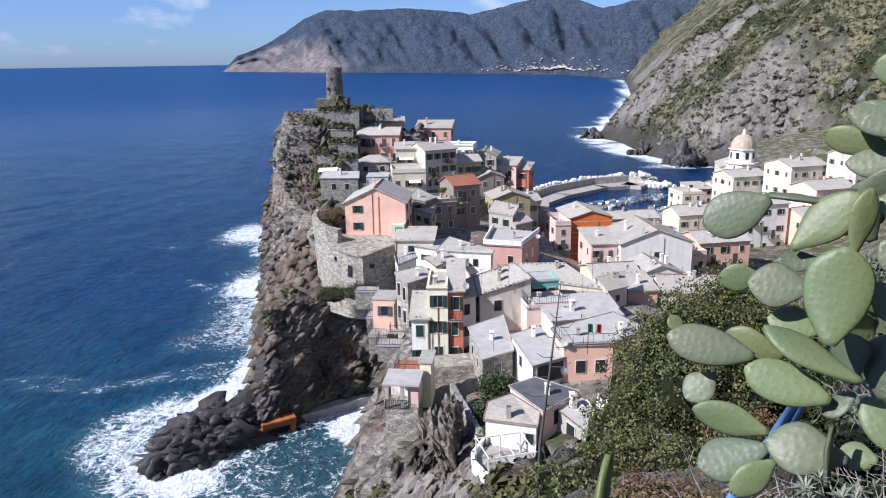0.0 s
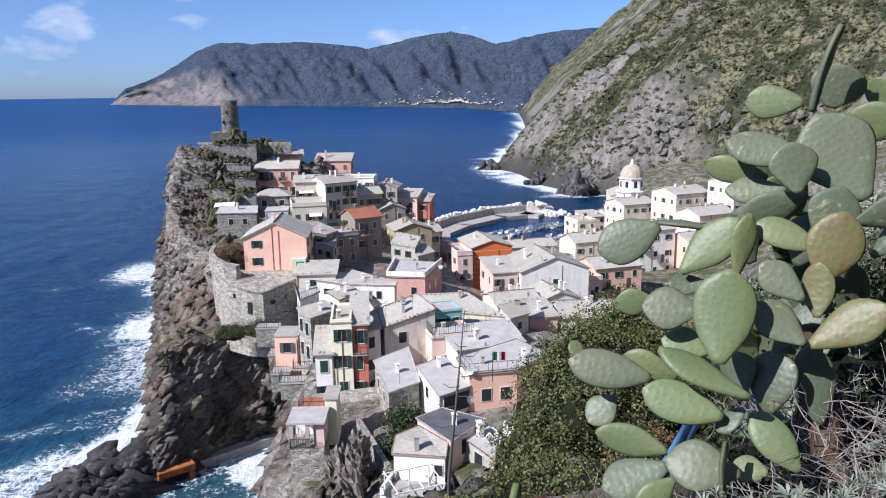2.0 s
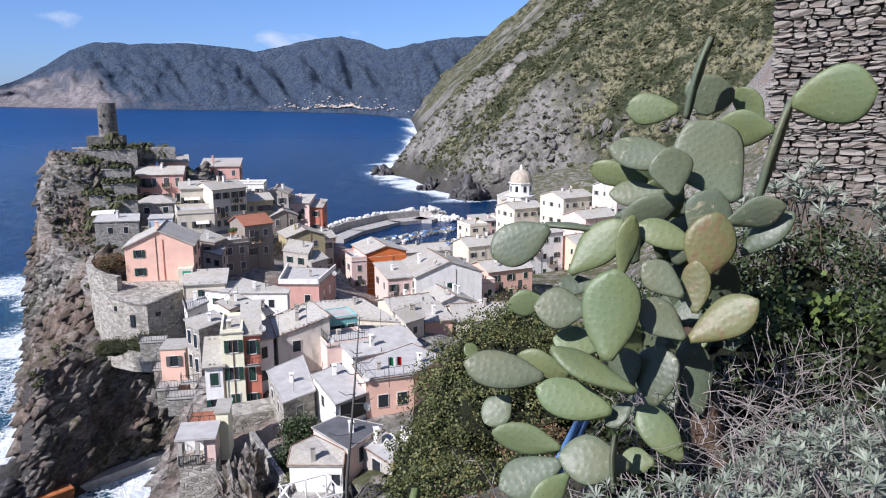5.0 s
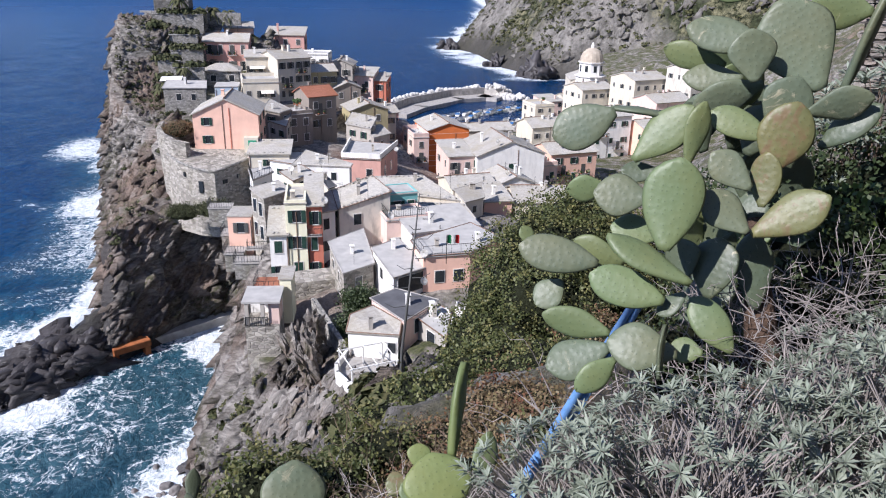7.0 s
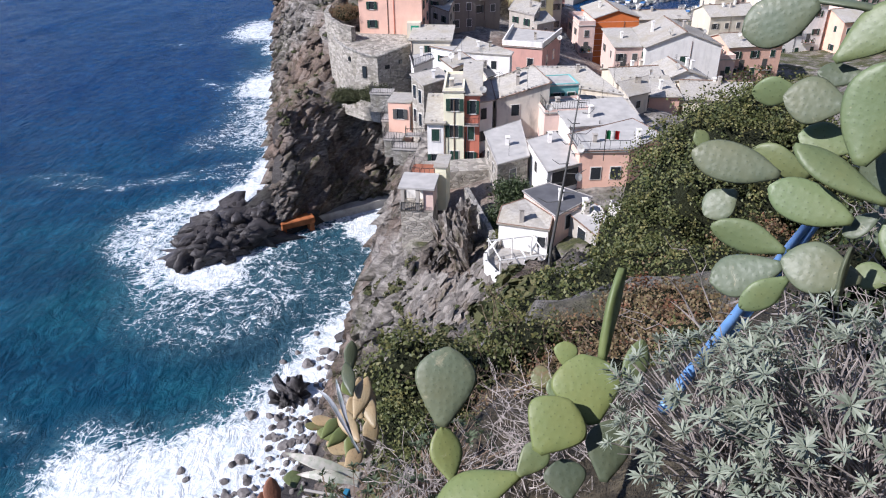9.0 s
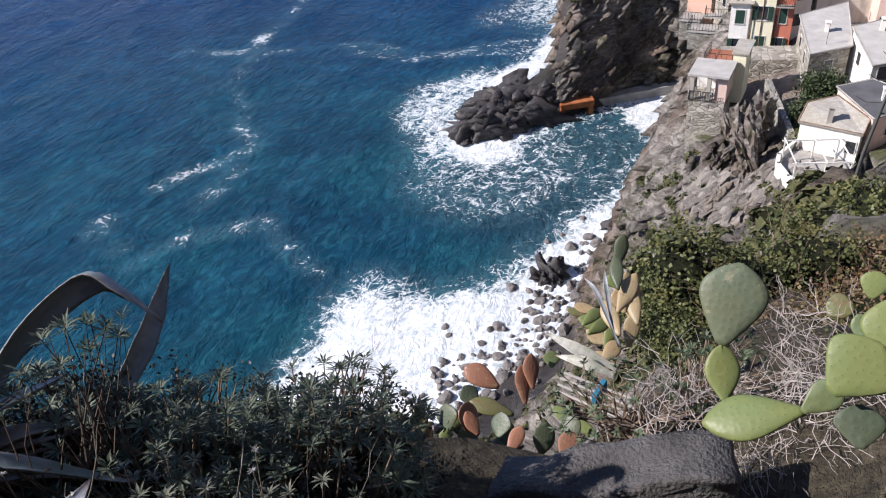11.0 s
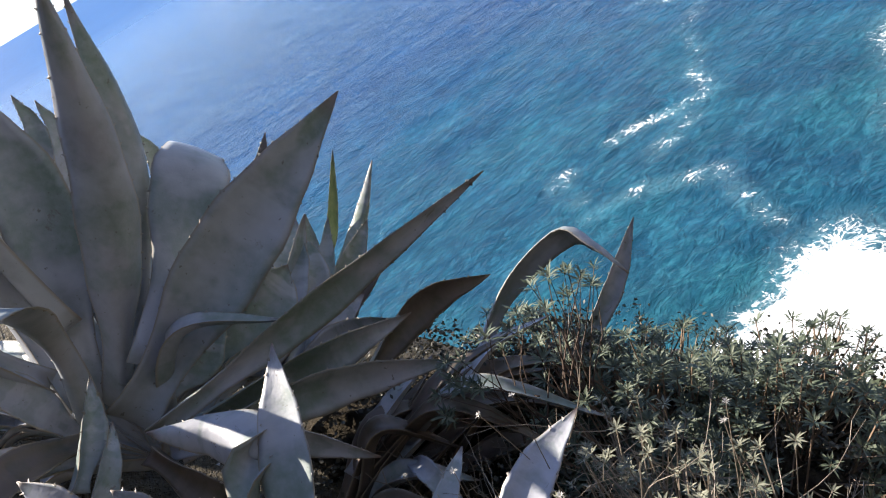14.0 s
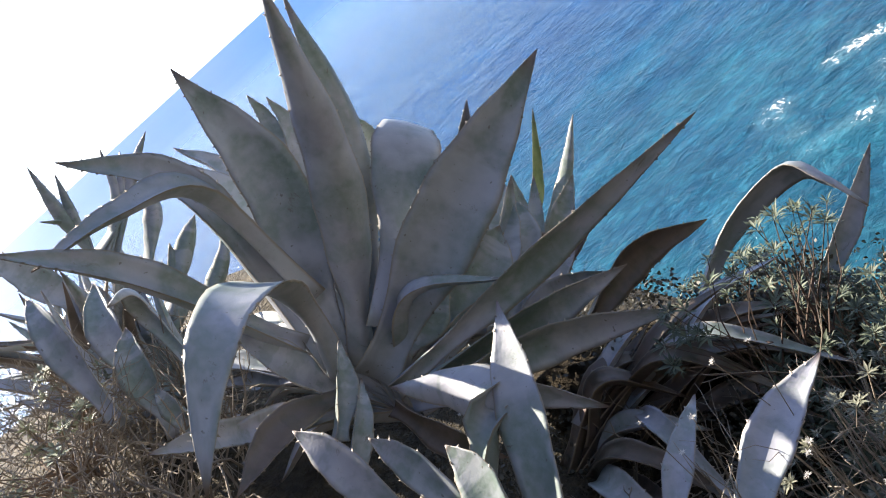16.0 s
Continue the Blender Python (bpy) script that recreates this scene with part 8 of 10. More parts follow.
leaf_of(big_agave, [(-2.313, 0.454, 56.924), (-2.330, 0.674, 57.068), (-2.357, 0.857, 57.287)], 0.047, (0.135, 0.672, -0.729), 2)
leaf_of(big_agave, [(-2.287, 0.495, 56.890), (-2.286, 0.753, 57.026), (-2.292, 0.934, 57.193)], 0.059, (0.002, 0.568, -0.823), 0)
leaf_of(big_agave, [(-2.209, 0.463, 56.947), (-2.252, 0.564, 57.082), (-2.285, 0.630, 57.199)], 0.050, (-0.098, 0.816, -0.570), 0)
leaf_of(big_agave, [(-1.782, 0.559, 56.545), (-1.778, 0.843, 56.758), (-1.628, 1.048, 56.894), (-1.518, 1.069, 56.864), (-1.433, 1.076, 56.774)], 0.085, (0.088, 0.337, -0.937), 0)
leaf_of(big_agave, [(-1.680, 0.892, 56.434), (-1.656, 1.158, 56.579), (-1.645, 1.346, 56.728)], 0.075, (0.414, 0.473, -0.778), 0)
leaf_of(big_agave, [(-1.905, 0.370, 56.807), (-1.926, 0.664, 56.864), (-1.854, 0.901, 56.810)], 0.125, (0.044, 0.001, -0.999), 1)
leaf_of(big_agave, [(-1.755, -0.105, 57.183), (-1.693, 0.278, 57.104), (-1.649, 0.543, 57.042)], 0.113, (-0.032, -0.208, -0.978), 0)
leaf_of(big_agave, [(-1.697, -0.092, 57.180), (-1.615, 0.259, 57.070), (-1.474, 0.518, 56.964)], 0.122, (-0.036, -0.321, -0.946), 0)
leaf_of(big_agave, [(-1.614, -0.096, 57.237), (-1.457, 0.080, 57.166), (-1.300, 0.203, 57.055)], 0.086, (-0.025, -0.501, -0.865), 0)
leaf_of(big_agave, [(-1.228, -0.114, 57.195), (-1.245, -0.029, 57.261), (-1.315, 0.020, 57.294), (-1.398, 0.000, 57.315), (-1.444, -0.050, 57.339), (-1.480, -0.097, 57.370)], 0.115, (-0.797, 0.411, 0.442), 0)
leaf_of(big_agave, [(-0.993, -0.137, 57.018), (-1.225, 0.065, 57.269), (-1.353, 0.183, 57.400)], 0.110, (0.669, 0.743, 0.009), 0, keel=0.26)
leaf_of(big_agave, [(-1.168, -0.240, 57.145), (-1.336, -0.257, 57.397), (-1.429, -0.290, 57.486)], 0.083, (0.148, 0.956, 0.253), 0, keel=0.26)
leaf_of(big_agave, [(-1.109, -0.134, 57.132), (-1.300, -0.166, 57.309), (-1.365, -0.192, 57.386)], 0.067, (0.078, 0.952, 0.296), 0, keel=0.26)
leaf_of(big_agave, [(-1.054, -0.122, 57.146), (-1.178, -0.087, 57.259), (-1.254, -0.090, 57.317)], 0.090, (0.400, 0.864, 0.306), 0, keel=0.26)
leaf_of(big_agave, [(-0.945, 0.044, 57.033), (-1.023, 0.194, 57.094), (-1.070, 0.300, 57.123)], 0.053, (0.797, 0.505, -0.330), 0, keel=0.26)
leaf_of(big_agave, [(-0.838, 0.071, 57.013), (-0.913, 0.319, 57.092), (-0.925, 0.473, 57.121)], 0.081, (0.880, 0.291, -0.374), 0, keel=0.26)
leaf_of(big_agave, [(-1.733, -0.230, 57.276), (-1.620, -0.354, 57.447), (-1.571, -0.452, 57.528)], 0.084, (-0.720, 0.221, 0.658), 0)
leaf_of(big_agave, [(-1.695, -0.325, 57.349), (-1.579, -0.418, 57.525), (-1.481, -0.513, 57.647)], 0.067, (-0.598, 0.411, 0.688), 0)
leaf_of(big_agave, [(-1.792, -0.226, 57.282), (-1.810, -0.258, 57.471), (-1.862, -0.303, 57.673)], 0.096, (-0.656, 0.754, 0.031), 0)
leaf_of(big_agave, [(-1.438, -0.389, 57.221), (-1.534, -0.213, 57.324), (-1.622, -0.139, 57.371)], 0.052, (-0.158, 0.418, -0.894), 0)
leaf_of(big_agave, [(-1.535, -0.264, 57.343), (-1.594, -0.181, 57.394), (-1.664, -0.112, 57.464)], 0.058, (-0.216, 0.488, -0.845), 0)
leaf_of(big_agave, [(-1.900, -0.048, 57.131), (-2.011, 0.305, 57.174), (-2.055, 0.438, 57.200)], 0.170, (0.125, 0.179, -0.976), 0)
leaf_of(big_agave, [(-1.939, -0.015, 57.097), (-2.069, 0.317, 57.065), (-2.150, 0.593, 57.253)], 0.140, (-0.010, 0.246, -0.969), 0)
leaf_of(big_agave, [(-1.706, -0.176, 57.321), (-1.569, -0.331, 57.445), (-1.432, -0.458, 57.469)], 0.084, (-0.601, -0.174, 0.780), 1)
leaf_of(big_agave, [(-1.621, -0.134, 57.256), (-1.505, -0.093, 57.151), (-1.400, -0.028, 57.083)], 0.076, (-0.052, -0.820, -0.570), 1)
leaf_of(big_agave, [(-2.024, -0.085, 57.159), (-2.260, 0.010, 57.508), (-2.301, 0.058, 57.698)], 0.129, (-0.248, 0.897, -0.367), 0)
leaf_of(big_agave, [(-1.839, -0.066, 57.235), (-1.893, 0.086, 57.232), (-1.957, 0.224, 57.276)], 0.101, (0.106, 0.182, -0.978), 0)
leaf_of(big_agave, [(-2.246, -0.039, 57.461), (-2.357, 0.183, 57.764), (-2.371, 0.216, 57.914)], 0.072, (-0.367, 0.763, -0.532), 0)
leaf_of(big_agave, [(-2.303, -0.046, 57.477), (-2.416, 0.148, 57.816), (-2.426, 0.181, 57.954)], 0.066, (-0.396, 0.784, -0.478), 0)
leaf_of(big_agave, [(-1.971, 0.144, 57.057), (-2.091, 0.392, 57.136), (-2.205, 0.577, 57.24)], 0.168, (0.585, 0.503, -0.637), 0)
leaf_of(big_agave, [(-2.056, 0.187, 57.011), (-2.104, 0.469, 57.08), (-2.218, 0.564, 57.207)], 0.109, (0.09, 0.574, -0.814), 0)
leaf_of(big_agave, [(-2.015, 0.248, 56.948), (-2.179, 0.527, 57.028), (-2.252, 0.678, 57.152)], 0.074, (0.578, 0.546, -0.606), 0)
leaf_of(big_agave, [(-2.091, 0.316, 56.895), (-2.194, 0.615, 56.989), (-2.234, 0.784, 57.061)], 0.095, (0.197, 0.455, -0.869), 0)
leaf_of(big_agave, [(-2.312, 0.265, 57.094), (-2.402, 0.598, 57.348), (-2.451, 0.723, 57.448)], 0.051, (0.569, 0.591, -0.572), 1)
leaf_of(big_agave, [(-2.348, 0.207, 57.31), (-2.351, 0.363, 57.567), (-2.375, 0.377, 57.699)], 0.063, (0.474, 0.842, -0.258), 3)
leaf_of(big_agave, [(-2.334, 0.155, 57.259), (-2.383, 0.253, 57.436), (-2.405, 0.332, 57.558)], 0.056, (0.498, 0.801, -0.331), 1)
leaf_of(big_agave, [(-2.08, 0.172, 56.948), (-2.149, 0.48, 56.948), (-2.053, 0.66, 56.971)], 0.203, (0.591, -0.001, -0.807), 1)
leaf_of(big_agave, [(-2.017, 0.18, 56.941), (-2.018, 0.433, 56.906), (-1.918, 0.571, 56.899)], 0.107, (0.56, -0.22, -0.799), 0)
leaf_of(big_agave, [(-2.039, 0.119, 56.972), (-2.076, 0.428, 56.945), (-2.065, 0.581, 56.948)], 0.127, (0.588, -0.031, -0.808), 0)

for i in range(44):
    q, up, r = random.uniform(0.3, 2.9) if i % 3 else random.uniform(-0.6, 3.8), random.uniform(0.05, 0.5), random.uniform(0.35, 0.62)
    away = Vector((-0.94, 0.2, 0)) * math.sin(q) + Vector((0.2, 0.94, 0)) * math.cos(q)
    o = Vector((-1.88, -0.14, 57.08))
    m = o + away * r * 0.5 + Vector((0, 0, up * 0.7))
    t = o + away * r + Vector((0, 0, up * random.uniform(0.4, 1.3) - 0.1))
    leaf_of(big_agave, [o, m, t], random.uniform(0.05, 0.09), away.cross(Vector((0, 0, 1))))

for i in range(26):
    q, r = random.uniform(-0.7, 1.8), random.uniform(0.3, 0.62)
    away = Vector((math.sin(q) * 0.4 + 0.1, math.cos(q), 0)).normalized()
    o = Vector((-1.72, 0.05 + random.uniform(0, 0.35), 56.75 - random.uniform(0, 0.25)))
    m = o + away * r * 0.5 + Vector((0, 0, random.uniform(0.02, 0.16)))
    t = o + away * r + Vector((0, 0, random.uniform(-0.15, 0.15)))
    leaf_of(big_agave, [o, m, t], random.uniform(0.05, 0.085), away.cross(Vector((0, 0, 1))), 0 if i % 4 == 0 else 1)

fallen_agave = thing("agave", "uprooted agave with pale dried leaves on the slope", "agave", (-0.64, 3.45, 54.22))
leaf_of(fallen_agave, [(-0.639, 3.467, 54.382), (-0.902, 3.461, 54.498), (-1.145, 3.513, 54.543)], 0.085, (-0.268, -0.727, -0.632), 3)
leaf_of(fallen_agave, [(-0.651, 3.432, 54.351), (-0.854, 3.413, 54.441), (-1.050, 3.428, 54.435)], 0.080, (-0.132, -0.741, -0.659), 3)
leaf_of(fallen_agave, [(-0.658, 3.571, 54.484), (-0.840, 3.731, 54.761), (-0.955, 3.820, 54.816)], 0.030, (-0.801, -0.485, -0.351), 0)
leaf_of(fallen_agave, [(-0.704, 3.615, 54.536), (-0.790, 3.766, 54.790), (-0.832, 3.883, 54.859)], 0.030, (-0.946, -0.297, -0.126), 0)

small_agave = thing("agave", "smaller crowded agave behind the large one", "agave", (-2.7, -0.9, 57.3))
leaf_of(small_agave, [(-2.864, -0.585, 57.839), (-2.884, -0.543, 58.053), (-2.888, -0.500, 58.242)], 0.053, (-0.507, 0.837, -0.207), 0)
leaf_of(small_agave, [(-2.862, -0.597, 57.853), (-2.888, -0.519, 58.028), (-2.899, -0.458, 58.166)], 0.041, (-0.482, 0.779, -0.401), 0)
leaf_of(small_agave, [(-2.864, -0.585, 57.839), (-2.906, -0.388, 57.952), (-2.921, -0.292, 58.131)], 0.045, (-0.395, 0.609, -0.688), 0)
leaf_of(small_agave, [(-2.862, -0.574, 57.798), (-2.916, -0.318, 57.968), (-2.933, -0.139, 58.068)], 0.057, (-0.358, 0.448, -0.819), 0)
leaf_of(small_agave, [(-2.865, -0.572, 57.826), (-2.909, -0.367, 57.960), (-2.925, -0.252, 58.078)], 0.041, (-0.378, 0.528, -0.760), 0)
leaf_of(small_agave, [(-2.871, -0.569, 57.880), (-2.912, -0.324, 57.910), (-2.914, -0.171, 57.781)], 0.037, (-0.254, -0.260, -0.932), 0)
leaf_of(small_agave, [(-2.862, -0.597, 57.853), (-2.883, -0.535, 57.988), (-2.870, -0.609, 58.085)], 0.029, (-0.513, 0.858, 0.027), 0)
leaf_of(small_agave, [(-2.862, -0.511, 57.702), (-2.905, -0.331, 57.837), (-2.918, -0.275, 57.925)], 0.069, (-0.351, 0.599, -0.720), 0)
leaf_of(small_agave, [(-2.827, -0.559, 57.547), (-2.884, -0.344, 57.674), (-2.905, -0.233, 57.740)], 0.081, (-0.275, 0.440, -0.855), 0)
leaf_of(small_agave, [(-2.718, -0.743, 57.288), (-2.800, -0.741, 57.634), (-2.842, -0.693, 57.871)], 0.134, (-0.549, 0.815, -0.186), 0)
leaf_of(small_agave, [(-2.682, -0.745, 57.178), (-2.778, -0.710, 57.481), (-2.846, -0.644, 57.794)], 0.122, (-0.514, 0.814, -0.271), 0)
leaf_of(small_agave, [(-2.721, -0.842, 57.405), (-2.765, -0.887, 57.692), (-2.810, -0.824, 57.941)], 0.114, (-0.603, 0.788, -0.126), 0)
leaf_of(small_agave, [(-2.818, -0.734, 57.744), (-2.828, -0.767, 57.955), (-2.819, -0.810, 58.117)], 0.122, (-0.585, 0.795, 0.160), 0)
leaf_of(small_agave, [(-2.802, -0.577, 57.448), (-2.862, -0.319, 57.530), (-2.893, -0.184, 57.632)], 0.069, (-0.213, 0.374, -0.903), 0)
leaf_of(small_agave, [(-2.803, -0.667, 57.550), (-2.856, -0.564, 57.730), (-2.883, -0.496, 57.861)], 0.102, (-0.434, 0.738, -0.517), 0)
leaf_of(small_agave, [(-2.791, -0.644, 57.465), (-2.848, -0.475, 57.574), (-2.889, -0.370, 57.731)], 0.102, (-0.319, 0.599, -0.734), 0)
for i in range(54):
    q, r, up = random.uniform(0, 6.28), random.uniform(0.12, 0.40), random.uniform(0.3, 0.68)
    away = Vector((math.cos(q), math.sin(q), 0))
    u = random.random()
    x, y = -3.25 + 0.85 * u + random.uniform(-0.1, 0.1), -1.0 + 0.3 * u + random.uniform(-0.12, 0.12)
    o = Vector((x, y, on_ground(x, y) - 0.02))
    leaf_of(small_agave, [o, o + away * r * 0.4 + Vector((0, 0, up * 0.6)), o + away * r + Vector((0, 0, up))], random.uniform(0.05, 0.085), away.cross(Vector((0, 0, 1))), 1 if i % 6 == 0 else 0)


def blades(name, spots, leaf, width, per, material, parent, spread=0.9, fold=0.25, label=""):
    """Rosettes of narrow leaves: spots are (place, direction, size) in the parent's own space."""
    V, F = [], []
    for p, d, size in spots:
        d = Vector(d).normalized()
        a = d.orthogonal().normalized()
        b = d.cross(a)
        for i in range(per):
            ang = i * 2.4 + random.uniform(-0.3, 0.3)
            out = math.cos(ang) * a + math.sin(ang) * b
            up = random.uniform(0.15, 1.0) * (1.15 - 0.7 * spread * i / per)
            t = (out * spread + d * up).normalized()
            length = leaf * size * random.uniform(0.65, 1.2)
            s = t.cross(d + Vector((0.01, 0.02, 0.03))).normalized() * width * size * random.uniform(0.7, 1.2)
            n = s.cross(t).normalized()
            base = Vector(p) - d * (0.35 * leaf * i / per)
            droop = Vector((0, 0, -0.12 * length))
            k = len(V)
            V += [base, base + t * length * 0.5 + s + n * fold * width, base + t * length + droop, base + t * length * 0.5 - s + n * fold * width,
                  base + t * length * 0.52]
            F += [(k, k + 1, k + 4), (k + 1, k + 2, k + 4), (k + 2, k + 3, k + 4), (k + 3, k, k + 4)]
    return part(name, mesh_from(name, V, F, material), None, parent, label)


def stems(name, lines, material, parent, sides=4, label=""):
    bm = bmesh.new()
    for pts, r in lines:
        tube(bm, pts, [r * (1 - 0.6 * i / max(1, len(pts) - 1)) for i in range(len(pts))], sides, False)
    return part(name, bm, material, parent, label)


def shrub(label, at, mounds, tips, leaf, width, per, leafy, woody, category="shrub", name="shrub", stem=0.006, spread=0.9, dead=0.0):
    """A shrub of branching stems that end in tufts of leaves; mounds: (place, radii) of its outline, from the shrub's foot."""
    ob = thing(name, label, category, at)
    spots, lines = [], []
    total = sum(r[0] * r[1] + r[0] * r[2] for _, r in mounds)
    for c, r in mounds:
        for _ in range(max(4, int(tips * (r[0] * r[1] + r[0] * r[2]) / total))):
            while True:
                d = Vector((random.gauss(0, 1), random.gauss(0, 1), random.gauss(0, 1))).normalized()
                if d.z > -0.45:
                    break
            k = random.uniform(0.72, 1.06)
            p = Vector(c) + Vector((d.x * r[0], d.y * r[1], d.z * r[2])) * k
            root = Vector(c) * 0.75 + Vector((random.uniform(-0.3, 0.3) * r[0], random.uniform(-0.3, 0.3) * r[1], -0.75 * r[2]))
            mid = root.lerp(p, 0.55) + Vector((random.uniform(-0.2, 0.2) * r[0], random.uniform(-0.2, 0.2) * r[1], random.uniform(-0.05, 0.2) * r[2]))
            if stem:
                lines.append(([root, root.lerp(mid, 0.6) + Vector((0, 0, 0.05 * r[2])), mid, p], stem * random.uniform(0.7, 1.3)))
            if random.random() >= dead:
                spots.append((p, (p - mid).normalized() + Vector((0, 0, 0.35)), random.uniform(0.75, 1.25)))
    if lines:
        tagged(stems("branchwork", lines, woody, ob), kind="stuff")
    if spots:
        tagged(blades("foliage", spots, leaf, width, per, leafy, ob, spread), kind="stuff")
    return ob


M_TWIG = simple("grey-brown dry twig", (0.27, 0.24, 0.22), 0.88, 0.2, vary=0.4, scale=15)
M_EUPH = foliage("grey-green spurge leaf", (0.15, 0.18, 0.13), (0.34, 0.37, 0.29), 0.12, 0.55, 0.25)
M_EUPHDARK = foliage("deep green spurge leaf", (0.075, 0.105, 0.055), (0.16, 0.20, 0.12), 0.25)
M_EUPHMID = foliage("deep grey-green spurge leaf", (0.055, 0.075, 0.05), (0.15, 0.18, 0.125), 0.25)
M_SPRIG = simple("dark brown spurge stem", (0.075, 0.055, 0.045), 0.85, 0.2, vary=0.3, scale=15)
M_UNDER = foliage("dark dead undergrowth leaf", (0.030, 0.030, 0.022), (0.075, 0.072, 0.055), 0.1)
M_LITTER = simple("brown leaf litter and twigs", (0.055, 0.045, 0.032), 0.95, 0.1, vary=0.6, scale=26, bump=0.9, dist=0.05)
M_FLUFF = foliage("white seed fluff", (0.42, 0.40, 0.38), (0.58, 0.57, 0.54), 0.35)
M_WEED = foliage("pale grey weed leaf", (0.12, 0.13, 0.095), (0.26, 0.26, 0.20), 0.2, 0.6, 0.2)
M_DRY = simple("silvery dry twig", (0.38, 0.34, 0.31), 0.85, 0.25, vary=0.3, scale=15)
M_STRAW = foliage("dry straw", (0.165, 0.135, 0.105), (0.31, 0.27, 0.215), 0.15)
M_IVY = foliage("ivy leaf", (0.055, 0.075, 0.022), (0.185, 0.195, 0.07), 0.3, tips=(0.29, 0.26, 0.10))
M_IVYDARK = foliage("dark evergreen leaf", (0.028, 0.045, 0.016), (0.075, 0.10, 0.035), 0.2)
M_RUSTLEAF = foliage("autumn brown leaf", (0.18, 0.115, 0.07), (0.30, 0.25, 0.12), 0.35, tips=(0.24, 0.09, 0.05))
# core colour: the darkness between the leaves is painted on a solid mass
M_SHADE = simple("shade inside the bushes", (0.030, 0.034, 0.018), 0.95, 0.1, vary=0.5, scale=22, bump=0.9, dist=0.05)
M_LIME = foliage("bright green leaf", (0.08, 0.13, 0.03), (0.16, 0.21, 0.05), 0.3)


def bush(label, at, mounds, count, leaf, leafy, name="bush", category="bush", core=None, heart=0.80):
    """A dense bush: a solid core coloured dark for the shade inside, under many small leaves in clumps, with an uneven
    outline.
    """
    ob = thing(name, label, category, at)
    total = sum(r[0] * r[1] + r[0] * r[2] + r[1] * r[2] for _, r in mounds)
    V, F = [], []
    for c, r in mounds:
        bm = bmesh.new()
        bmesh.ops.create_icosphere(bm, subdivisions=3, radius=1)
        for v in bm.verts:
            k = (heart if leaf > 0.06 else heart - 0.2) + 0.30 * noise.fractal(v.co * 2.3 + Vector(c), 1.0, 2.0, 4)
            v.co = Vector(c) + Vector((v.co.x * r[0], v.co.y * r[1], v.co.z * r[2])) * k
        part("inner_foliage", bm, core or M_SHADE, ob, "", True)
        area = r[0] * r[1] + r[0] * r[2] + r[1] * r[2]
        clumps = max(6, int(count * area / total / 26))
        for _ in range(clumps):
            d = Vector((random.gauss(0, 1), random.gauss(0, 1), random.gauss(0, 1))).normalized()
            if d.z < -0.5:
                d.z = -d.z
            k = 0.86 + 0.30 * noise.fractal(d * 2.3 + Vector(c), 1.0, 2.0, 4) + random.uniform(-0.04, 0.16)
            p = Vector(c) + Vector((d.x * r[0], d.y * r[1], d.z * r[2])) * k
            rad = leaf * random.uniform(1.6, 3.4)
            for _ in range(26):
                q = p + Vector((random.gauss(0, 1), random.gauss(0, 1), random.gauss(0, 0.8))) * rad * 0.55
                t = (d + Vector((random.gauss(0, 0.8), random.gauss(0, 0.8), random.gauss(0, 0.6)))).normalized()
                s = t.cross(Vector((random.gauss(0, 1), random.gauss(0, 1), random.gauss(0, 1)))).normalized()
                w = t.cross(s) * leaf * random.uniform(0.25, 0.42)
                s = s * leaf * random.uniform(0.6, 1.1)
                m = len(V)
                V += [q - s * 0.5, q + w, q + s * 0.5, q - w]
                F.append((m, m + 1, m + 2, m + 3))
    tagged(part("foliage", mesh_from("foliage", V, F, leafy), None, ob), kind="stuff")
    return ob


def twigs(label, at, radii, count, r, material, length=0.35, name="dry_twigs", wild=0.8):
    """A tangle of bare branching twigs."""
    ob = thing(name, label, "shrub", at)
    lines = []
    for _ in range(count):
        p = Vector((random.uniform(-1, 1) * radii[0], random.uniform(-1, 1) * radii[1], random.uniform(-0.9, 0.5) * radii[2]))
        d = Vector((random.gauss(0, 1), random.gauss(0, 1), random.gauss(0.5, 0.7))).normalized()
        pts = [p]
        for i in range(5):
            d = (d + Vector((random.gauss(0, 1), random.gauss(0, 1), random.gauss(0.05, 1))) * 0.33 * wild).normalized()
            pts.append(pts[-1] + d * length / 5 * random.uniform(0.7, 1.3))
            if i in (1, 2, 3) and random.random() < 0.6:
                e = (d + Vector((random.gauss(0, 1), random.gauss(0, 1), random.gauss(0, 1))) * 0.6).normalized()
                lines.append(([pts[-1], pts[-1] + e * length * 0.16, pts[-1] + (e + d).normalized() * length * 0.3], r * 0.6))
        lines.append((pts, r * random.uniform(0.6, 1.25)))
    tagged(stems("tangle", lines, material, ob), kind="stuff")
    return tagged(ob, kind="stuff")


# shrubs at the walker's right hand, round the cactus
shrub("grey-green spurge shrub with rosettes of narrow leaves", (0.95, 1.25, 56.6), [((0, 0, 0.28), (0.42, 0.30, 0.30)), ((0.42, 0.05, 0.36), (0.35, 0.30, 0.28)), ((-0.32, 0.22, 0.12), (0.28, 0.24, 0.22))], 900, 0.036, 0.0034, 18, M_EUPH, M_TWIG, dead=0.22, stem=0.0034)
shrub("grey-green spurge shrub beside the path", (1.45, 1.1, 56.8), [((0, 0, 0.2), (0.4, 0.4, 0.34))], 420, 0.036, 0.0034, 18, M_EUPH, M_TWIG, dead=0.2, stem=0.0034)
twigs("tangle of dry grey twigs behind the spurge", (1.62, 1.72, 56.98), (0.46, 0.38, 0.26), 620, 0.0018, M_TWIG, 0.2)
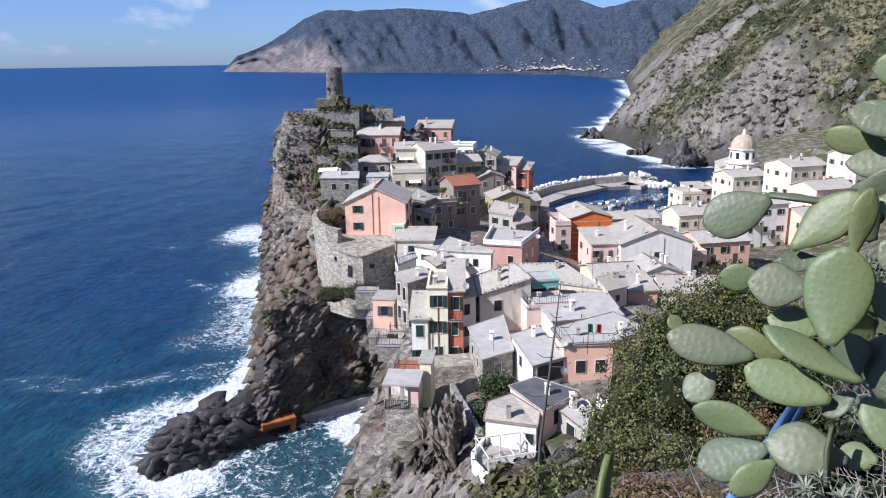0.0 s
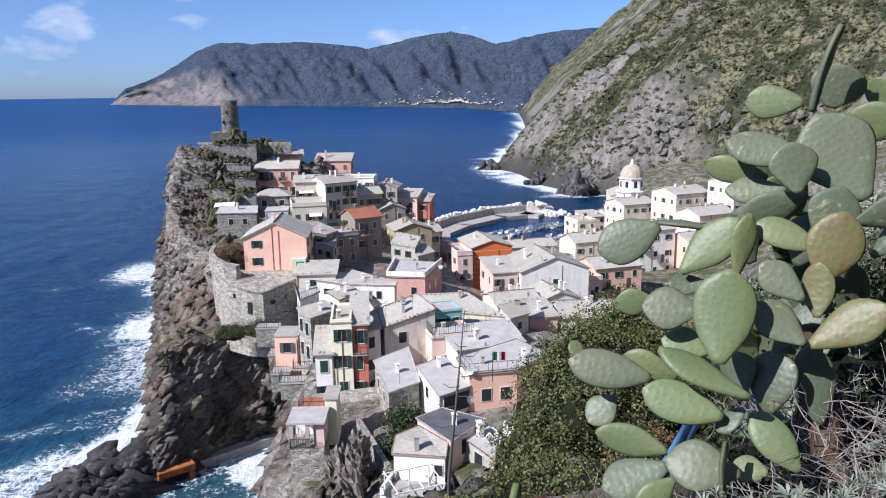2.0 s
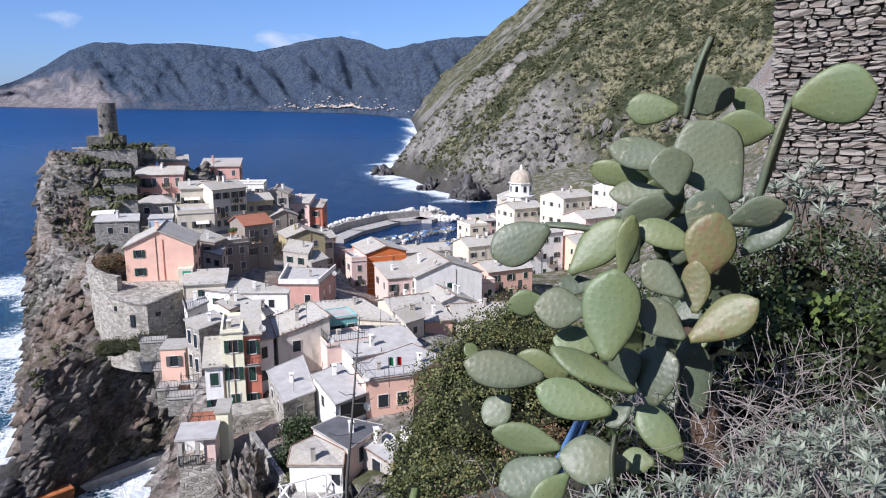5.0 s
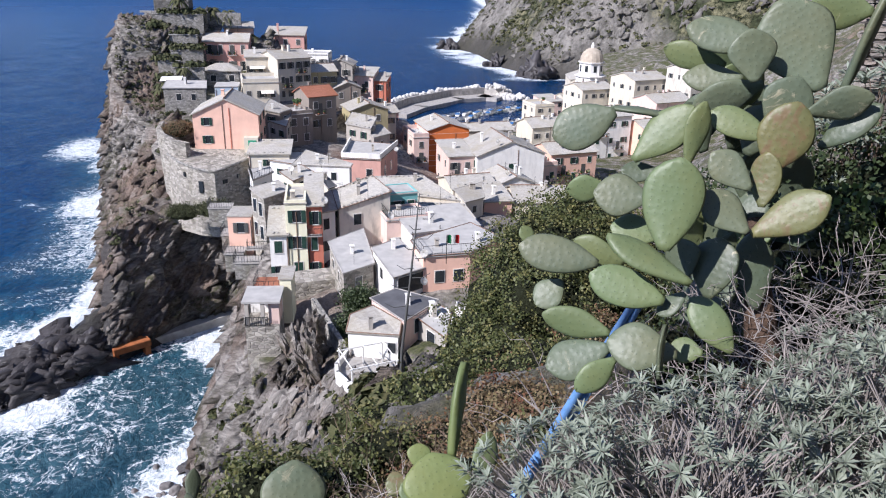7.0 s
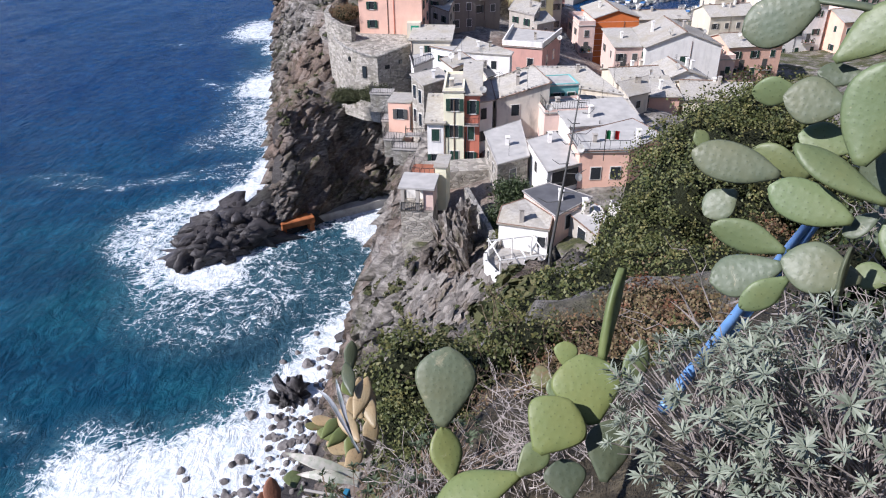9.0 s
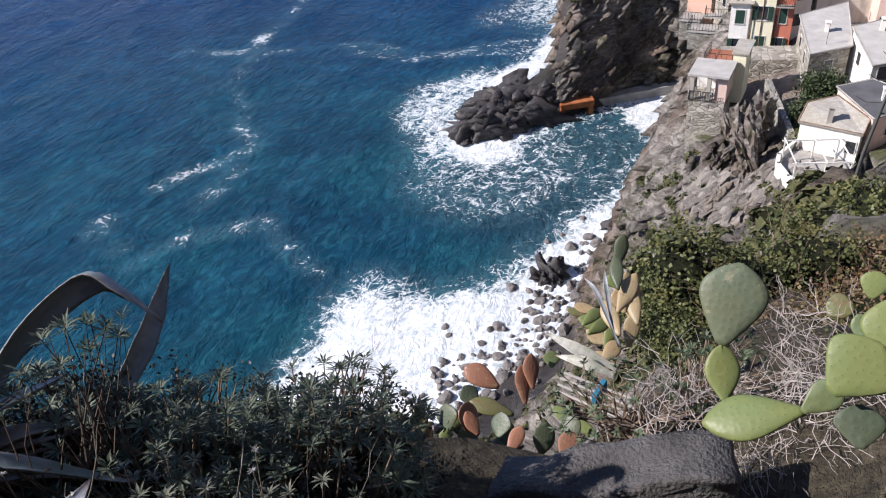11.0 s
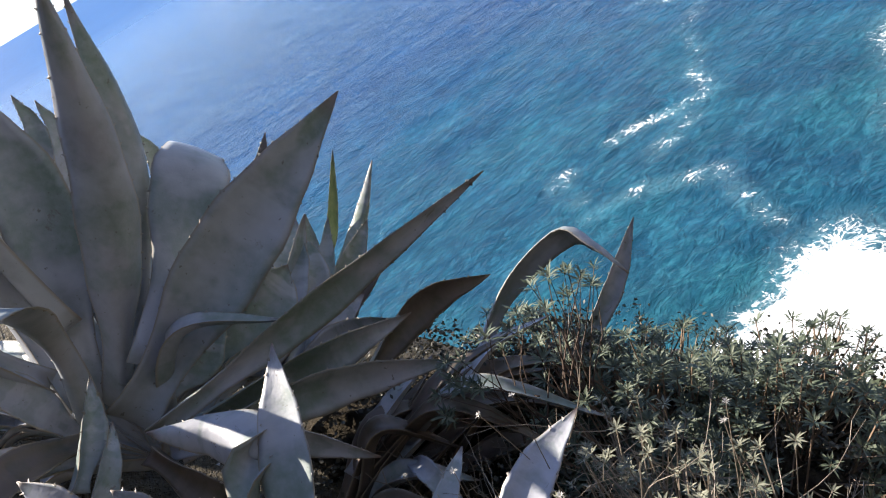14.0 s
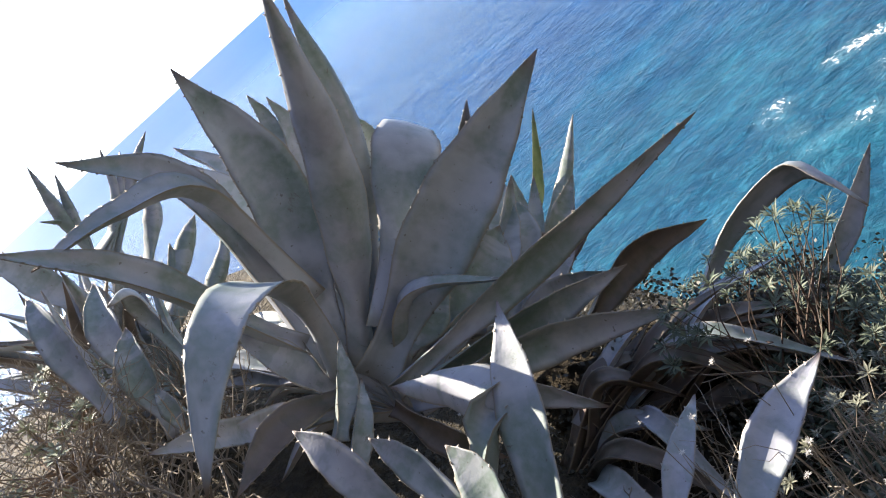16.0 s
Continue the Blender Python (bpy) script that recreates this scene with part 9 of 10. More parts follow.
twigs("tangle of dry stems under the cactus", (1.15, 1.75, 56.6), (0.45, 0.3, 0.2), 170, 0.003, M_TWIG, 0.3)
shrub("tall narrow-leaved spurge before the stone wall", (2.9, 3.1, 56.5), [((0, 0, 0.62), (0.45, 0.4, 0.55)), ((0.5, -0.4, 0.6), (0.45, 0.4, 0.55)), ((-0.3, 0.2, 0.5), (0.35, 0.35, 0.45))], 240, 0.085, 0.008, 18, M_EUPH, M_STEM)
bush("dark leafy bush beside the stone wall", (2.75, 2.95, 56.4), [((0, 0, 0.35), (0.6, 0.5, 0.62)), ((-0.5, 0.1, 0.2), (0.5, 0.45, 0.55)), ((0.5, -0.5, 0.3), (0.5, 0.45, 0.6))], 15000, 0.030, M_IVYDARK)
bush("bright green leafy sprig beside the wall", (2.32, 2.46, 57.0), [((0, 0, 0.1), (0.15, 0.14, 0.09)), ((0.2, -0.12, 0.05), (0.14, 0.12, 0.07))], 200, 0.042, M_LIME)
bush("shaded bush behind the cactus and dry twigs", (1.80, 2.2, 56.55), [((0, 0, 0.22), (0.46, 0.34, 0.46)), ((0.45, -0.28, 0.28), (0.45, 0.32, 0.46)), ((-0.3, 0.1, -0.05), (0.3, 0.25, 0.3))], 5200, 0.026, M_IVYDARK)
# below the cactus
twigs("silvery dry bush on the slope", (0.08, 2.2, 55.55), (0.42, 0.34, 0.16), 420, 0.0022, M_DRY, 0.17)
twigs("dry thorny bush under the low cactus", (0.5, 2.4, 55.75), (0.36, 0.36, 0.14), 260, 0.0022, M_DRY, 0.17)
shrub("low green herbs on the slope", (-0.35, 2.25, 55.3), [((0, 0, 0.12), (0.4, 0.3, 0.18)), ((0.35, 0.25, 0.2), (0.3, 0.25, 0.16))], 150, 0.035, 0.006, 12, M_EUPHDARK, M_STEM)
# the dark shrub between path and sea
shrub("dense dark spurge shrub against the sea", (-1.5, 0.95, 55.75), [((0, 0, 0.42), (0.46, 0.42, 0.36)), ((-0.38, -0.12, 0.5), (0.36, 0.34, 0.34)), ((0.28, 0.36, 0.25), (0.34, 0.34, 0.30)), ((-0.05, -0.35, 0.36), (0.42, 0.3, 0.36)), ((0.42, 0.05, 0.42), (0.36, 0.34, 0.40)), ((0.14, -0.16, 0.62), (0.38, 0.30, 0.34))], 1750, 0.044, 0.0040, 15, M_EUPHMID, M_STEM, stem=0.0055)
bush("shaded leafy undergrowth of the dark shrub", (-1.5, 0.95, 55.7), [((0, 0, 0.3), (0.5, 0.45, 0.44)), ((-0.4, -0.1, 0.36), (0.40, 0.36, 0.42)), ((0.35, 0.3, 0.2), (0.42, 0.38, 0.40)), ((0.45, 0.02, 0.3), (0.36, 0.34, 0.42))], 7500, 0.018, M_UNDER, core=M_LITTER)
twigs("dry grass and straw at the foot of the agave", (-2.1, -0.75, 57.4), (0.5, 0.3, 0.14), 300, 0.0035, M_STRAW, 0.32)
shrub("leggy spurge sprigs with bare brown stems before the agave", (-1.42, 0.6, on_ground(-1.42, 0.6)), [((0, -0.03, 56.92 - on_ground(-1.42, 0.6)), (0.10, 0.18, 0.11)), ((0.02, 0.18, 56.90 - on_ground(-1.42, 0.6)), (0.11, 0.18, 0.12))], 38, 0.040, 0.0040, 14, M_EUPHMID, M_SPRIG, stem=0.0026)
twigs("dry stalks beside the path", (-1.08, 0.5, 56.45), (0.34, 0.3, 0.26), 80, 0.0018, M_STRAW, 0.3, wild=0.5)
shrub("small green herb tufts beside the agave", (-2.15, -0.9, 57.55), [((0, 0, 0.06), (0.3, 0.2, 0.12)), ((-0.5, 0.05, 0.1), (0.3, 0.2, 0.12))], 70, 0.035, 0.007, 12, M_EUPH, M_STEM)
shrub("narrow-leaved tufts at the path edge", (-1.1, 0.45, 56.15), [((0, 0, 0.12), (0.3, 0.2, 0.16))], 90, 0.045, 0.006, 16, M_EUPH, M_STEM)
for i in range(18):
    x, y, top = random.uniform(-0.94, -0.58), random.uniform(0.08, 0.48), random.uniform(57.06, 57.34)
    foot = on_ground(x, y)
    h = top - foot
    lean = Vector((random.uniform(-0.12, 0.12), random.uniform(-0.12, 0.12), 0))
    stalk = thing("seed_head", "thin dry stalk with a feathery white seed head", "wildflower", (x, y, foot), 0, "dry seed heads")
    line = [Vector((0, 0, -0.02)), lean * 0.3 + Vector((0.01, -0.01, h * 0.45)), lean * 0.7 + Vector((-0.01, 0.015, h * 0.8)), lean + Vector((0, 0, h))]
    stems("stalk", [(line, 0.0019), ([line[2], line[2] + Vector((random.uniform(-0.06, 0.06), random.uniform(-0.06, 0.06), 0.07))], 0.0012)], M_STRAW, stalk)
    tagged(blades("head", [(line[3], lean + Vector((0, 0, 0.3)), 1.0)], 0.008, 0.0006, 26, M_FLUFF, stalk, 1.0), kind="stuff")
shrub("sunlit grey-green weeds with rosettes of narrow leaves", (-0.78, 0.36, 56.30), [((0, 0, 0.6), (0.22, 0.20, 0.26)), ((0.1, 0.16, 0.56), (0.2, 0.17, 0.24)), ((-0.16, 0.16, 0.5), (0.2, 0.16, 0.24)), ((0.2, 0.0, 0.52), (0.17, 0.17, 0.24)), ((-0.2, -0.1, 0.45), (0.16, 0.14, 0.2))], 260, 0.021, 0.0022, 13, M_WEED, M_STRAW, stem=0.003, dead=0.15)
twigs("pale dry weed stems among the seed heads", (-0.76, 0.34, 56.9), (0.26, 0.26, 0.24), 110, 0.0013, M_STRAW, 0.26, wild=0.55)
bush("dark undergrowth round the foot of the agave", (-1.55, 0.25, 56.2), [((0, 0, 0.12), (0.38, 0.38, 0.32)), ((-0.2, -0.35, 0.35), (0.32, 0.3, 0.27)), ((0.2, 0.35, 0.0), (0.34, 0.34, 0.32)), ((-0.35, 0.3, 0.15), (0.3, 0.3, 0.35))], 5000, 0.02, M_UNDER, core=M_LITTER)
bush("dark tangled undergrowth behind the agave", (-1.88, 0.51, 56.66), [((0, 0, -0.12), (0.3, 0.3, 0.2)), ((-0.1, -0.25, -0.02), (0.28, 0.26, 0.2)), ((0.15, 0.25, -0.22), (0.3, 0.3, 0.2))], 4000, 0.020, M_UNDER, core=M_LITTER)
twigs("brown straw in front of the agave", (-1.35, -0.05, 56.55), (0.3, 0.4, 0.2), 220, 0.0028, M_STRAW, 0.22)
twigs("brown leaf litter left of the agave", (-2.55, -0.98, 57.62), (0.8, 0.35, 0.10), 420, 0.0022, M_STRAW, 0.24)
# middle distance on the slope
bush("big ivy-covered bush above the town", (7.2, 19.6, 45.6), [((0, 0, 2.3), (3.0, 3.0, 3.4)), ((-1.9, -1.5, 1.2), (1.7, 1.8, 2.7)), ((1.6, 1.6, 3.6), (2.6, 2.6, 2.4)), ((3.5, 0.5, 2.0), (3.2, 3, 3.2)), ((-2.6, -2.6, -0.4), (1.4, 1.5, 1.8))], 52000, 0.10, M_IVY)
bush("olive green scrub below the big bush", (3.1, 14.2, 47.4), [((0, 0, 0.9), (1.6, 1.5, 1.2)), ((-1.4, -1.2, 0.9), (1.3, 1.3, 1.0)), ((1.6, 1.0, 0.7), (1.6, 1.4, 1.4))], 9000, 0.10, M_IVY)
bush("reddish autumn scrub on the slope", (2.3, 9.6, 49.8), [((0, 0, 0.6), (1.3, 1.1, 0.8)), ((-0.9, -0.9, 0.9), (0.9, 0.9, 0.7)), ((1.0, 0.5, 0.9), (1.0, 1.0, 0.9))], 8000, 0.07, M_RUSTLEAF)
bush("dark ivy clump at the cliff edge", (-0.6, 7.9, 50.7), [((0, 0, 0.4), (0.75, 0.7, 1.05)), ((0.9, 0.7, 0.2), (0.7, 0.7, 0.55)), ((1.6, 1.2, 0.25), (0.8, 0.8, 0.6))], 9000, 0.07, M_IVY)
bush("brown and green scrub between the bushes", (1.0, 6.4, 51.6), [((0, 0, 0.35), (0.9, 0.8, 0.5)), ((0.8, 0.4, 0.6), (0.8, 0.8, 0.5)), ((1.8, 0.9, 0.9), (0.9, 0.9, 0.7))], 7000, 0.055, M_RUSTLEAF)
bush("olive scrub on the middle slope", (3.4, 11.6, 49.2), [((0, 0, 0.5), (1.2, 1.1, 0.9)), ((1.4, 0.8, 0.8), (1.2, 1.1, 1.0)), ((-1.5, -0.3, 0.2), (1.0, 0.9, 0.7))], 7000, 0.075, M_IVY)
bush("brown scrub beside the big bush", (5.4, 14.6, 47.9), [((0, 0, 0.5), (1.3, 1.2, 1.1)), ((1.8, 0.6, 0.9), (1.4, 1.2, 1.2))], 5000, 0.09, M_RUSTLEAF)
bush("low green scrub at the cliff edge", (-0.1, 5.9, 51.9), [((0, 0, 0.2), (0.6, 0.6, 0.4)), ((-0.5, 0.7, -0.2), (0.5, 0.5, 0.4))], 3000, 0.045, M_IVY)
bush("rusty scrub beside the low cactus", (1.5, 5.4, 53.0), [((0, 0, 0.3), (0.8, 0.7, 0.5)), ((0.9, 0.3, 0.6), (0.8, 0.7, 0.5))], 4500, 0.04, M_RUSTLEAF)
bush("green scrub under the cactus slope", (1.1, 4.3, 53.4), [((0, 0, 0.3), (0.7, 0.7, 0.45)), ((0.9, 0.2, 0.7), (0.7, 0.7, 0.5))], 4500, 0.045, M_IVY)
twigs("leafless thorny scrub on the slope", (0.9, 5.0, 53.3), (1.2, 0.8, 0.4), 160, 0.004, M_STEM, 0.5)
twigs("leafless brown stems among the autumn scrub", (1.8, 8.4, 51.3), (1.6, 1.2, 0.4), 160, 0.006, M_STEM, 0.7)

# ---- blue pipe, log, rods and stones beside the path ----
M_PIPE = simple("sun-faded blue plastic pipe", (0.16, 0.32, 0.60), 0.45, 0.4, vary=0.15, scale=12)
pipe = thing("water_pipe", "faded blue plastic pipe lying up the slope", "pipe", (0.9, 2.1, 56.4))
bm = bmesh.new()
tube(bm, [(-0.383, -0.596, 0.311), (-0.321, -0.518, 0.332), (-0.129, -0.255, 0.310), (0.107, 0.070, 0.286), (0.504, 0.604, 0.256)], 0.017, 10)
part("tube", bm, M_PIPE, pipe, "", True)
bm = bmesh.new()
tube(bm, [(-0.089, -0.227, 0.282), (0.178, 0.140, 0.249), (0.557, 0.631, 0.241)], 0.014, 10)
part("tube", bm, M_PIPE, pipe, "", True)
M_LOG = simple("dark weathered slab", (0.085, 0.08, 0.078), 0.75, 0.35, vary=0.4, scale=7, bump=0.7, dist=0.03)
slab = thing("stone_slab", "long dark weathered stone slab edging the path", "stone", (-0.3, 1.72, 55.72), 14)
bm = one_box(-0.45, 0.34, -0.12, 0.10, -0.12, 0.06)
bmesh.ops.subdivide_edges(bm, edges=bm.edges, cuts=5, use_grid_fill=True)
for v in bm.verts:
    v.co += 0.06 * noise.noise_vector(v.co * 4) + 0.02 * noise.noise_vector(v.co * 15) + Vector((0, 0, 0.26 * (v.co.x + 0.1)))
part("block", bm, M_LOG, slab, "", True)
rods = thing("rod_bundle", "bundle of pale rods tied with blue cord", "rods", (-0.62, 2.78, 54.85), -12, "")
for i in range(4):
    bm = bmesh.new()
    tube(bm, [(-0.24, 0.03 * i - 0.05, 0.02 * i), (0.22, 0.035 * i - 0.08, 0.02 * i + 0.02)], 0.008, 6)
    part("rod", bm, M_CONCRETE, rods)
part("cord", one_box(-0.015, 0.015, -0.07, 0.07, -0.01, 0.1, bevel=0.004), simple("blue cord", (0.03, 0.16, 0.25)), rods)
M_SOIL = simple("dry mossy soil", (0.16, 0.105, 0.06), 0.95, 0.1, vary=0.4, scale=11, bump=0.8, dist=0.02)
for i in range(26):
    x, y = random.uniform(-0.5, 0.9), random.uniform(1.35, 1.85)
    stone = thing("stone", "small brown stone in the dry soil", "stone", (x, y, ground_z(x, y) - 0.01), random.uniform(0, 360), "stones by the path")
    bm = bmesh.new()
    bmesh.ops.create_icosphere(bm, subdivisions=2, radius=1)
    q = random.uniform(0.02, 0.07)
    for v in bm.verts:
        v.co = Vector((v.co.x * 1.4, v.co.y, v.co.z * 0.7)) * q * (1 + 0.4 * noise.noise(v.co * 1.7 + Vector((i, 0, 0))))
    part("body", bm, M_SOIL if i % 3 else M_LOG, stone, "", True)


# ---- crags, scrub and far town ----
def scattered(name, label, category, spots, shapes, material, kind="stuff"):
    """Many small pieces as one mass: spots are poses."""
    V, F = [], []
    arrays = [(np.array([tuple(p) for p in vs]), np.array(fs)) for vs, fs in shapes]
    count = 0
    allv, allf = [], []
    for i, m in enumerate(spots):
        vs, fs = arrays[i % len(arrays)]
        a = np.array(m)
        allv.append(vs @ a[:3, :3].T + a[:3, 3])
        allf.append(fs + count)
        count += len(vs)
    me = bpy.data.meshes.new(name)
    pts, tri = np.concatenate(allv), np.concatenate(allf)
    me.vertices.add(len(pts))
    me.vertices.foreach_set("co", pts.astype(np.float32).ravel())
    me.loops.add(tri.size)
    me.loops.foreach_set("vertex_index", tri.astype(np.int32).ravel())
    me.polygons.add(len(tri))
    me.polygons.foreach_set("loop_start", (np.arange(len(tri)) * tri.shape[1]).astype(np.int32))
    me.update(calc_edges=True)
    me.materials.append(material)
    return tagged(new(name, me), label, category, kind=kind)


rng = np.random.default_rng(4)
xs, ys = rng.uniform(-62, 8, 110000), rng.uniform(46, 215, 110000)
z0, sd0 = land_height(xs, ys)
z1 = land_height(xs + 0.6, ys)[0]
z2 = land_height(xs, ys + 0.6)[0]
gx, gy = (z1 - z0) / 0.6, (z2 - z0) / 0.6
steep = np.hypot(gx, gy)
ok = np.flatnonzero((steep > 0.95) & (sd0 > 0.5) & (z0 > 0.3) & (rng.random(110000) < 0.35 + 0.65 * smooth(1.2, 4, steep)))
crag_spots = [[], []]
def set_in(x, y, z, s, sx, sy, sz, rx, ry, rz, sink=0.45):
    """A crag of size s let into the nearest face of the ground."""
    p, n, _, _ = GROUND_TREE.find_nearest(Vector((x, y, z)))
    p = p - n * sink * s * sz
    return pose(*p, rx, ry, rz) @ Matrix.Diagonal((s * sx, s * sy, s * sz, 1))


for i in ok[:14500]:
    big = rng.random() < 0.16
    s = rng.uniform(0.7, 1.9) if big else rng.uniform(0.3, 0.85)
    crag_spots[big].append(set_in(xs[i], ys[i], z0[i], s, 2.0, 1.0, 0.5, 24 + rng.normal(0, 9), -40 + rng.normal(0, 9), 25 + rng.normal(0, 12)))
face = np.flatnonzero((xs < -0.168 * ys) & (ys > 135) & (ys < 205) & (sd0 > 0.4) & (z0 > 5))
for i in face[:1500]:
    s = rng.uniform(0.5, 1.4)
    crag_spots[rng.random() < 0.35].append(set_in(xs[i], ys[i], z0[i], s, 0.9, 0.7, 1.5, rng.normal(12, 14), rng.normal(-22, 12), rng.normal(20, 40), 0.5))
cove_x, cove_y = rng.uniform(-32, 4, 5000), rng.uniform(22, 64, 5000)
cove_z, cove_d = land_height(cove_x, cove_y)
for i in np.flatnonzero((cove_d > 3) & (cove_z > 2) & (np.hypot(cove_x, cove_y) > 24))[:2200]:
    s = rng.uniform(0.35, 1.1)
    crag_spots[s > 0.85].append(set_in(cove_x[i], cove_y[i], cove_z[i], s, 2.2, 1.0, 0.4, 24 + rng.normal(0, 7), -44 + rng.normal(0, 7), 20 + rng.normal(0, 9), 0.1))
M_CRAG = rock_material(True)
scattered("cliff_crags", "jagged layered crags of grey and brown rock", "rock", crag_spots[1], [craggy(i) for i in range(8)], M_CRAG)
scattered("cliff_ledges", "small broken ledges of grey rock on the cliff", "rock", crag_spots[0], [craggy(i, 1) for i in range(12)], M_CRAG)

pale_crags = [mesh_from("slab", *craggy(200 + i, 3), M_CRAG) for i in range(8)]
outcrop = thing("rock_outcrop", "steep grey layered rock beside the lookout house", "rock", (-0.3, 62.5, 20.0))
for i in range(46):
    u = random.random()
    s = random.uniform(0.5, 1.1)
    part("slab", pale_crags[i % 8], None, outcrop, m=pose(random.gauss(-0.1, 0.75), random.gauss(0, 1.0), 7.6 * u - 0.8, random.gauss(8, 10), random.gauss(-8, 8), random.uniform(0, 360)) @ Matrix.Diagonal((s * 0.8, s * 0.7, s * 1.9, 1)))
ledges = thing("rock_ledges", "tilted grey rock ledges below the sun terrace", "rock", (-0.5, 57.0, 14.0))
for i in range(120):
    x, y = random.uniform(-4.5, 3.4), random.uniform(-3.5, 3.0)
    z = on_ground(x - 0.5, y + 57.0) - 14.0
    s = random.uniform(0.5, 1.25)
    part("slab", pale_crags[i % 8], None, ledges, m=pose(x, y, z - 0.1, random.gauss(24, 6), random.gauss(-46, 6), random.gauss(20, 8)) @ Matrix.Diagonal((s * 1.9, s * 1.0, s * 0.35, 1)))

# scrub on the headland and round the castle
clump_shapes = [craggy(30 + i, 2) for i in range(6)]
M_SCRUB = foliage("grey-green coastal scrub", (0.045, 0.055, 0.025), (0.125, 0.125, 0.065), 0.0, 0.9, 0.1)
M_SCRUB2 = foliage("hillside scrub", (0.030, 0.040, 0.017), (0.105, 0.105, 0.05), 0.0, 0.9, 0.1, tips=(0.16, 0.145, 0.07))


def leafy_clump(seed, n=34):
    """An uneven tuft of leaf sprays."""
    rnd = random.Random(seed)
    V, F = [], []
    for _ in range(n):
        d = Vector((rnd.gauss(0, 1), rnd.gauss(0, 1), abs(rnd.gauss(0, 0.8)))).normalized()
        p = d * rnd.uniform(0.45, 1.0)
        s = d.cross(Vector((rnd.gauss(0, 1), rnd.gauss(0, 1), rnd.gauss(0, 1)))).normalized() * rnd.uniform(0.2, 0.42)
        w = s.cross(d + Vector((rnd.gauss(0, 0.5), rnd.gauss(0, 0.5), rnd.gauss(0, 0.5)))).normalized() * rnd.uniform(0.16, 0.34)
        k = len(V)
        V += [p - s, p + w, p + s * 1.1, p - w]
        F.append((k, k + 1, k + 2, k + 3))
    return V, F


tufts = [leafy_clump(i) for i in range(8)]
pick = np.flatnonzero((steep < 2.6) & (sd0 > 2) & (z0 > 12) & (xs < -3) & (ys > 86))
spots = []
for i in pick[:1500]:
    x, y = xs[i], ys[i]
    if -20 < x < -7 and 112 < y < 140 or (x > -8.5 and y < 125) or (x > -22 and y > 150):
        continue
    s = rng.uniform(0.3, 0.8)
    spots.append(pose(x, y, on_ground(x, y) + 0.1 * s, 0, 0, rng.uniform(0, 360)) @ Matrix.Diagonal((s, s, s * 0.8, 1)))
for _ in range(60):
    x, y = rng.uniform(-40, -8), rng.uniform(178, 196)
    spots.append(pose(x, y, on_ground(x, y), 0, 0, rng.uniform(0, 360)) @ Matrix.Diagonal((0.9, 0.9, 0.8, 1)))
for x0, x1, y, z in ((-31, -20, 182.5, 46.7), (-26.2, -19.5, 172, 39.9), (-25, -18.8, 165, 37.1), (-28.5, -24, 168, 38.1), (-27, -21, 177, 42.7)):
    for _ in range(34):
        s = rng.uniform(0.5, 1.4)
        spots.append(pose(rng.uniform(x0, x1), y + rng.uniform(0.5, 1.4), z + 0.1 * s, 0, 0, rng.uniform(0, 360)) @ Matrix.Diagonal((s, s, s, 1)))
    for _ in range(30):
        s, x, fwd = rng.uniform(0.6, 1.7), rng.uniform(x0, x1), rng.uniform(0.3, 2.5)
        spots.append(pose(x, y - fwd, on_ground(x, y - fwd), 0, 0, rng.uniform(0, 360)) @ Matrix.Diagonal((s, s, s, 1)))
scattered("headland_scrub", "grey-green scrub and agaves on the castle rock", "scrub", spots, tufts, M_SCRUB)

pickn = np.flatnonzero((sd0 > 3) & (z0 > 7) & (ys < 64) & (xs < 4) & (np.hypot(xs, ys) > 17))
spots = [pose(xs[i], ys[i], on_ground(xs[i], ys[i]), 0, 0, rng.uniform(0, 360)) @ Matrix.Diagonal((0.8, 0.8, 0.55, 1)) for i in pickn[:260]]
xn, yn = rng.uniform(-30, 10, 9000), rng.uniform(3, 50, 9000)
zn, sn = land_height(xn, yn)
for i in np.flatnonzero((sn > 5) & (np.hypot(xn, yn) > 17) & ((xn > -2) | (rng.random(9000) < 0.22)))[:2600]:
    s = rng.uniform(0.35, 0.9)
    spots.append(pose(xn[i], yn[i], on_ground(xn[i], yn[i]), 0, 0, rng.uniform(0, 360)) @ Matrix.Diagonal((s, s, s * 0.7, 1)))
scattered("slope_scrub", "low green and brown scrub on the steep slope", "scrub", spots, tufts, M_SCRUB2)

# scrub on the hillside across the harbour
U, Yh = rng.uniform(14, 330, 26000), 160 + 720 * rng.random(26000) ** 1.1
Xh = np.interp(Yh, HILL_SHORE[:, 1], HILL_SHORE[:, 0]) + U - 6
Ph, attr = hill_places(Xh, Yh)
dens = 0.6 * vnoise(Xh / 30, Yh / 30, 0 * Xh) + 0.4 * vnoise(Xh / 8, Yh / 8, 0 * Xh) + 0.18 * smooth(10, 70, Ph[..., 2])
spots = []
for i in np.flatnonzero(dens > 0.43)[:20000]:
    s = rng.uniform(0.8, 2.4) * (1.8 if rng.random() < 0.08 else 1)
    spots.append(pose(*Ph[i], 0, 0, rng.uniform(0, 360)) @ Matrix.Diagonal((s, s, s * 0.8, 1)))
scattered("hillside_scrub", "patchy green scrub and small trees on the far hillside", "scrub", spots, [leafy_clump(20 + i, 17) for i in range(9)], M_SCRUB2)
spots = []
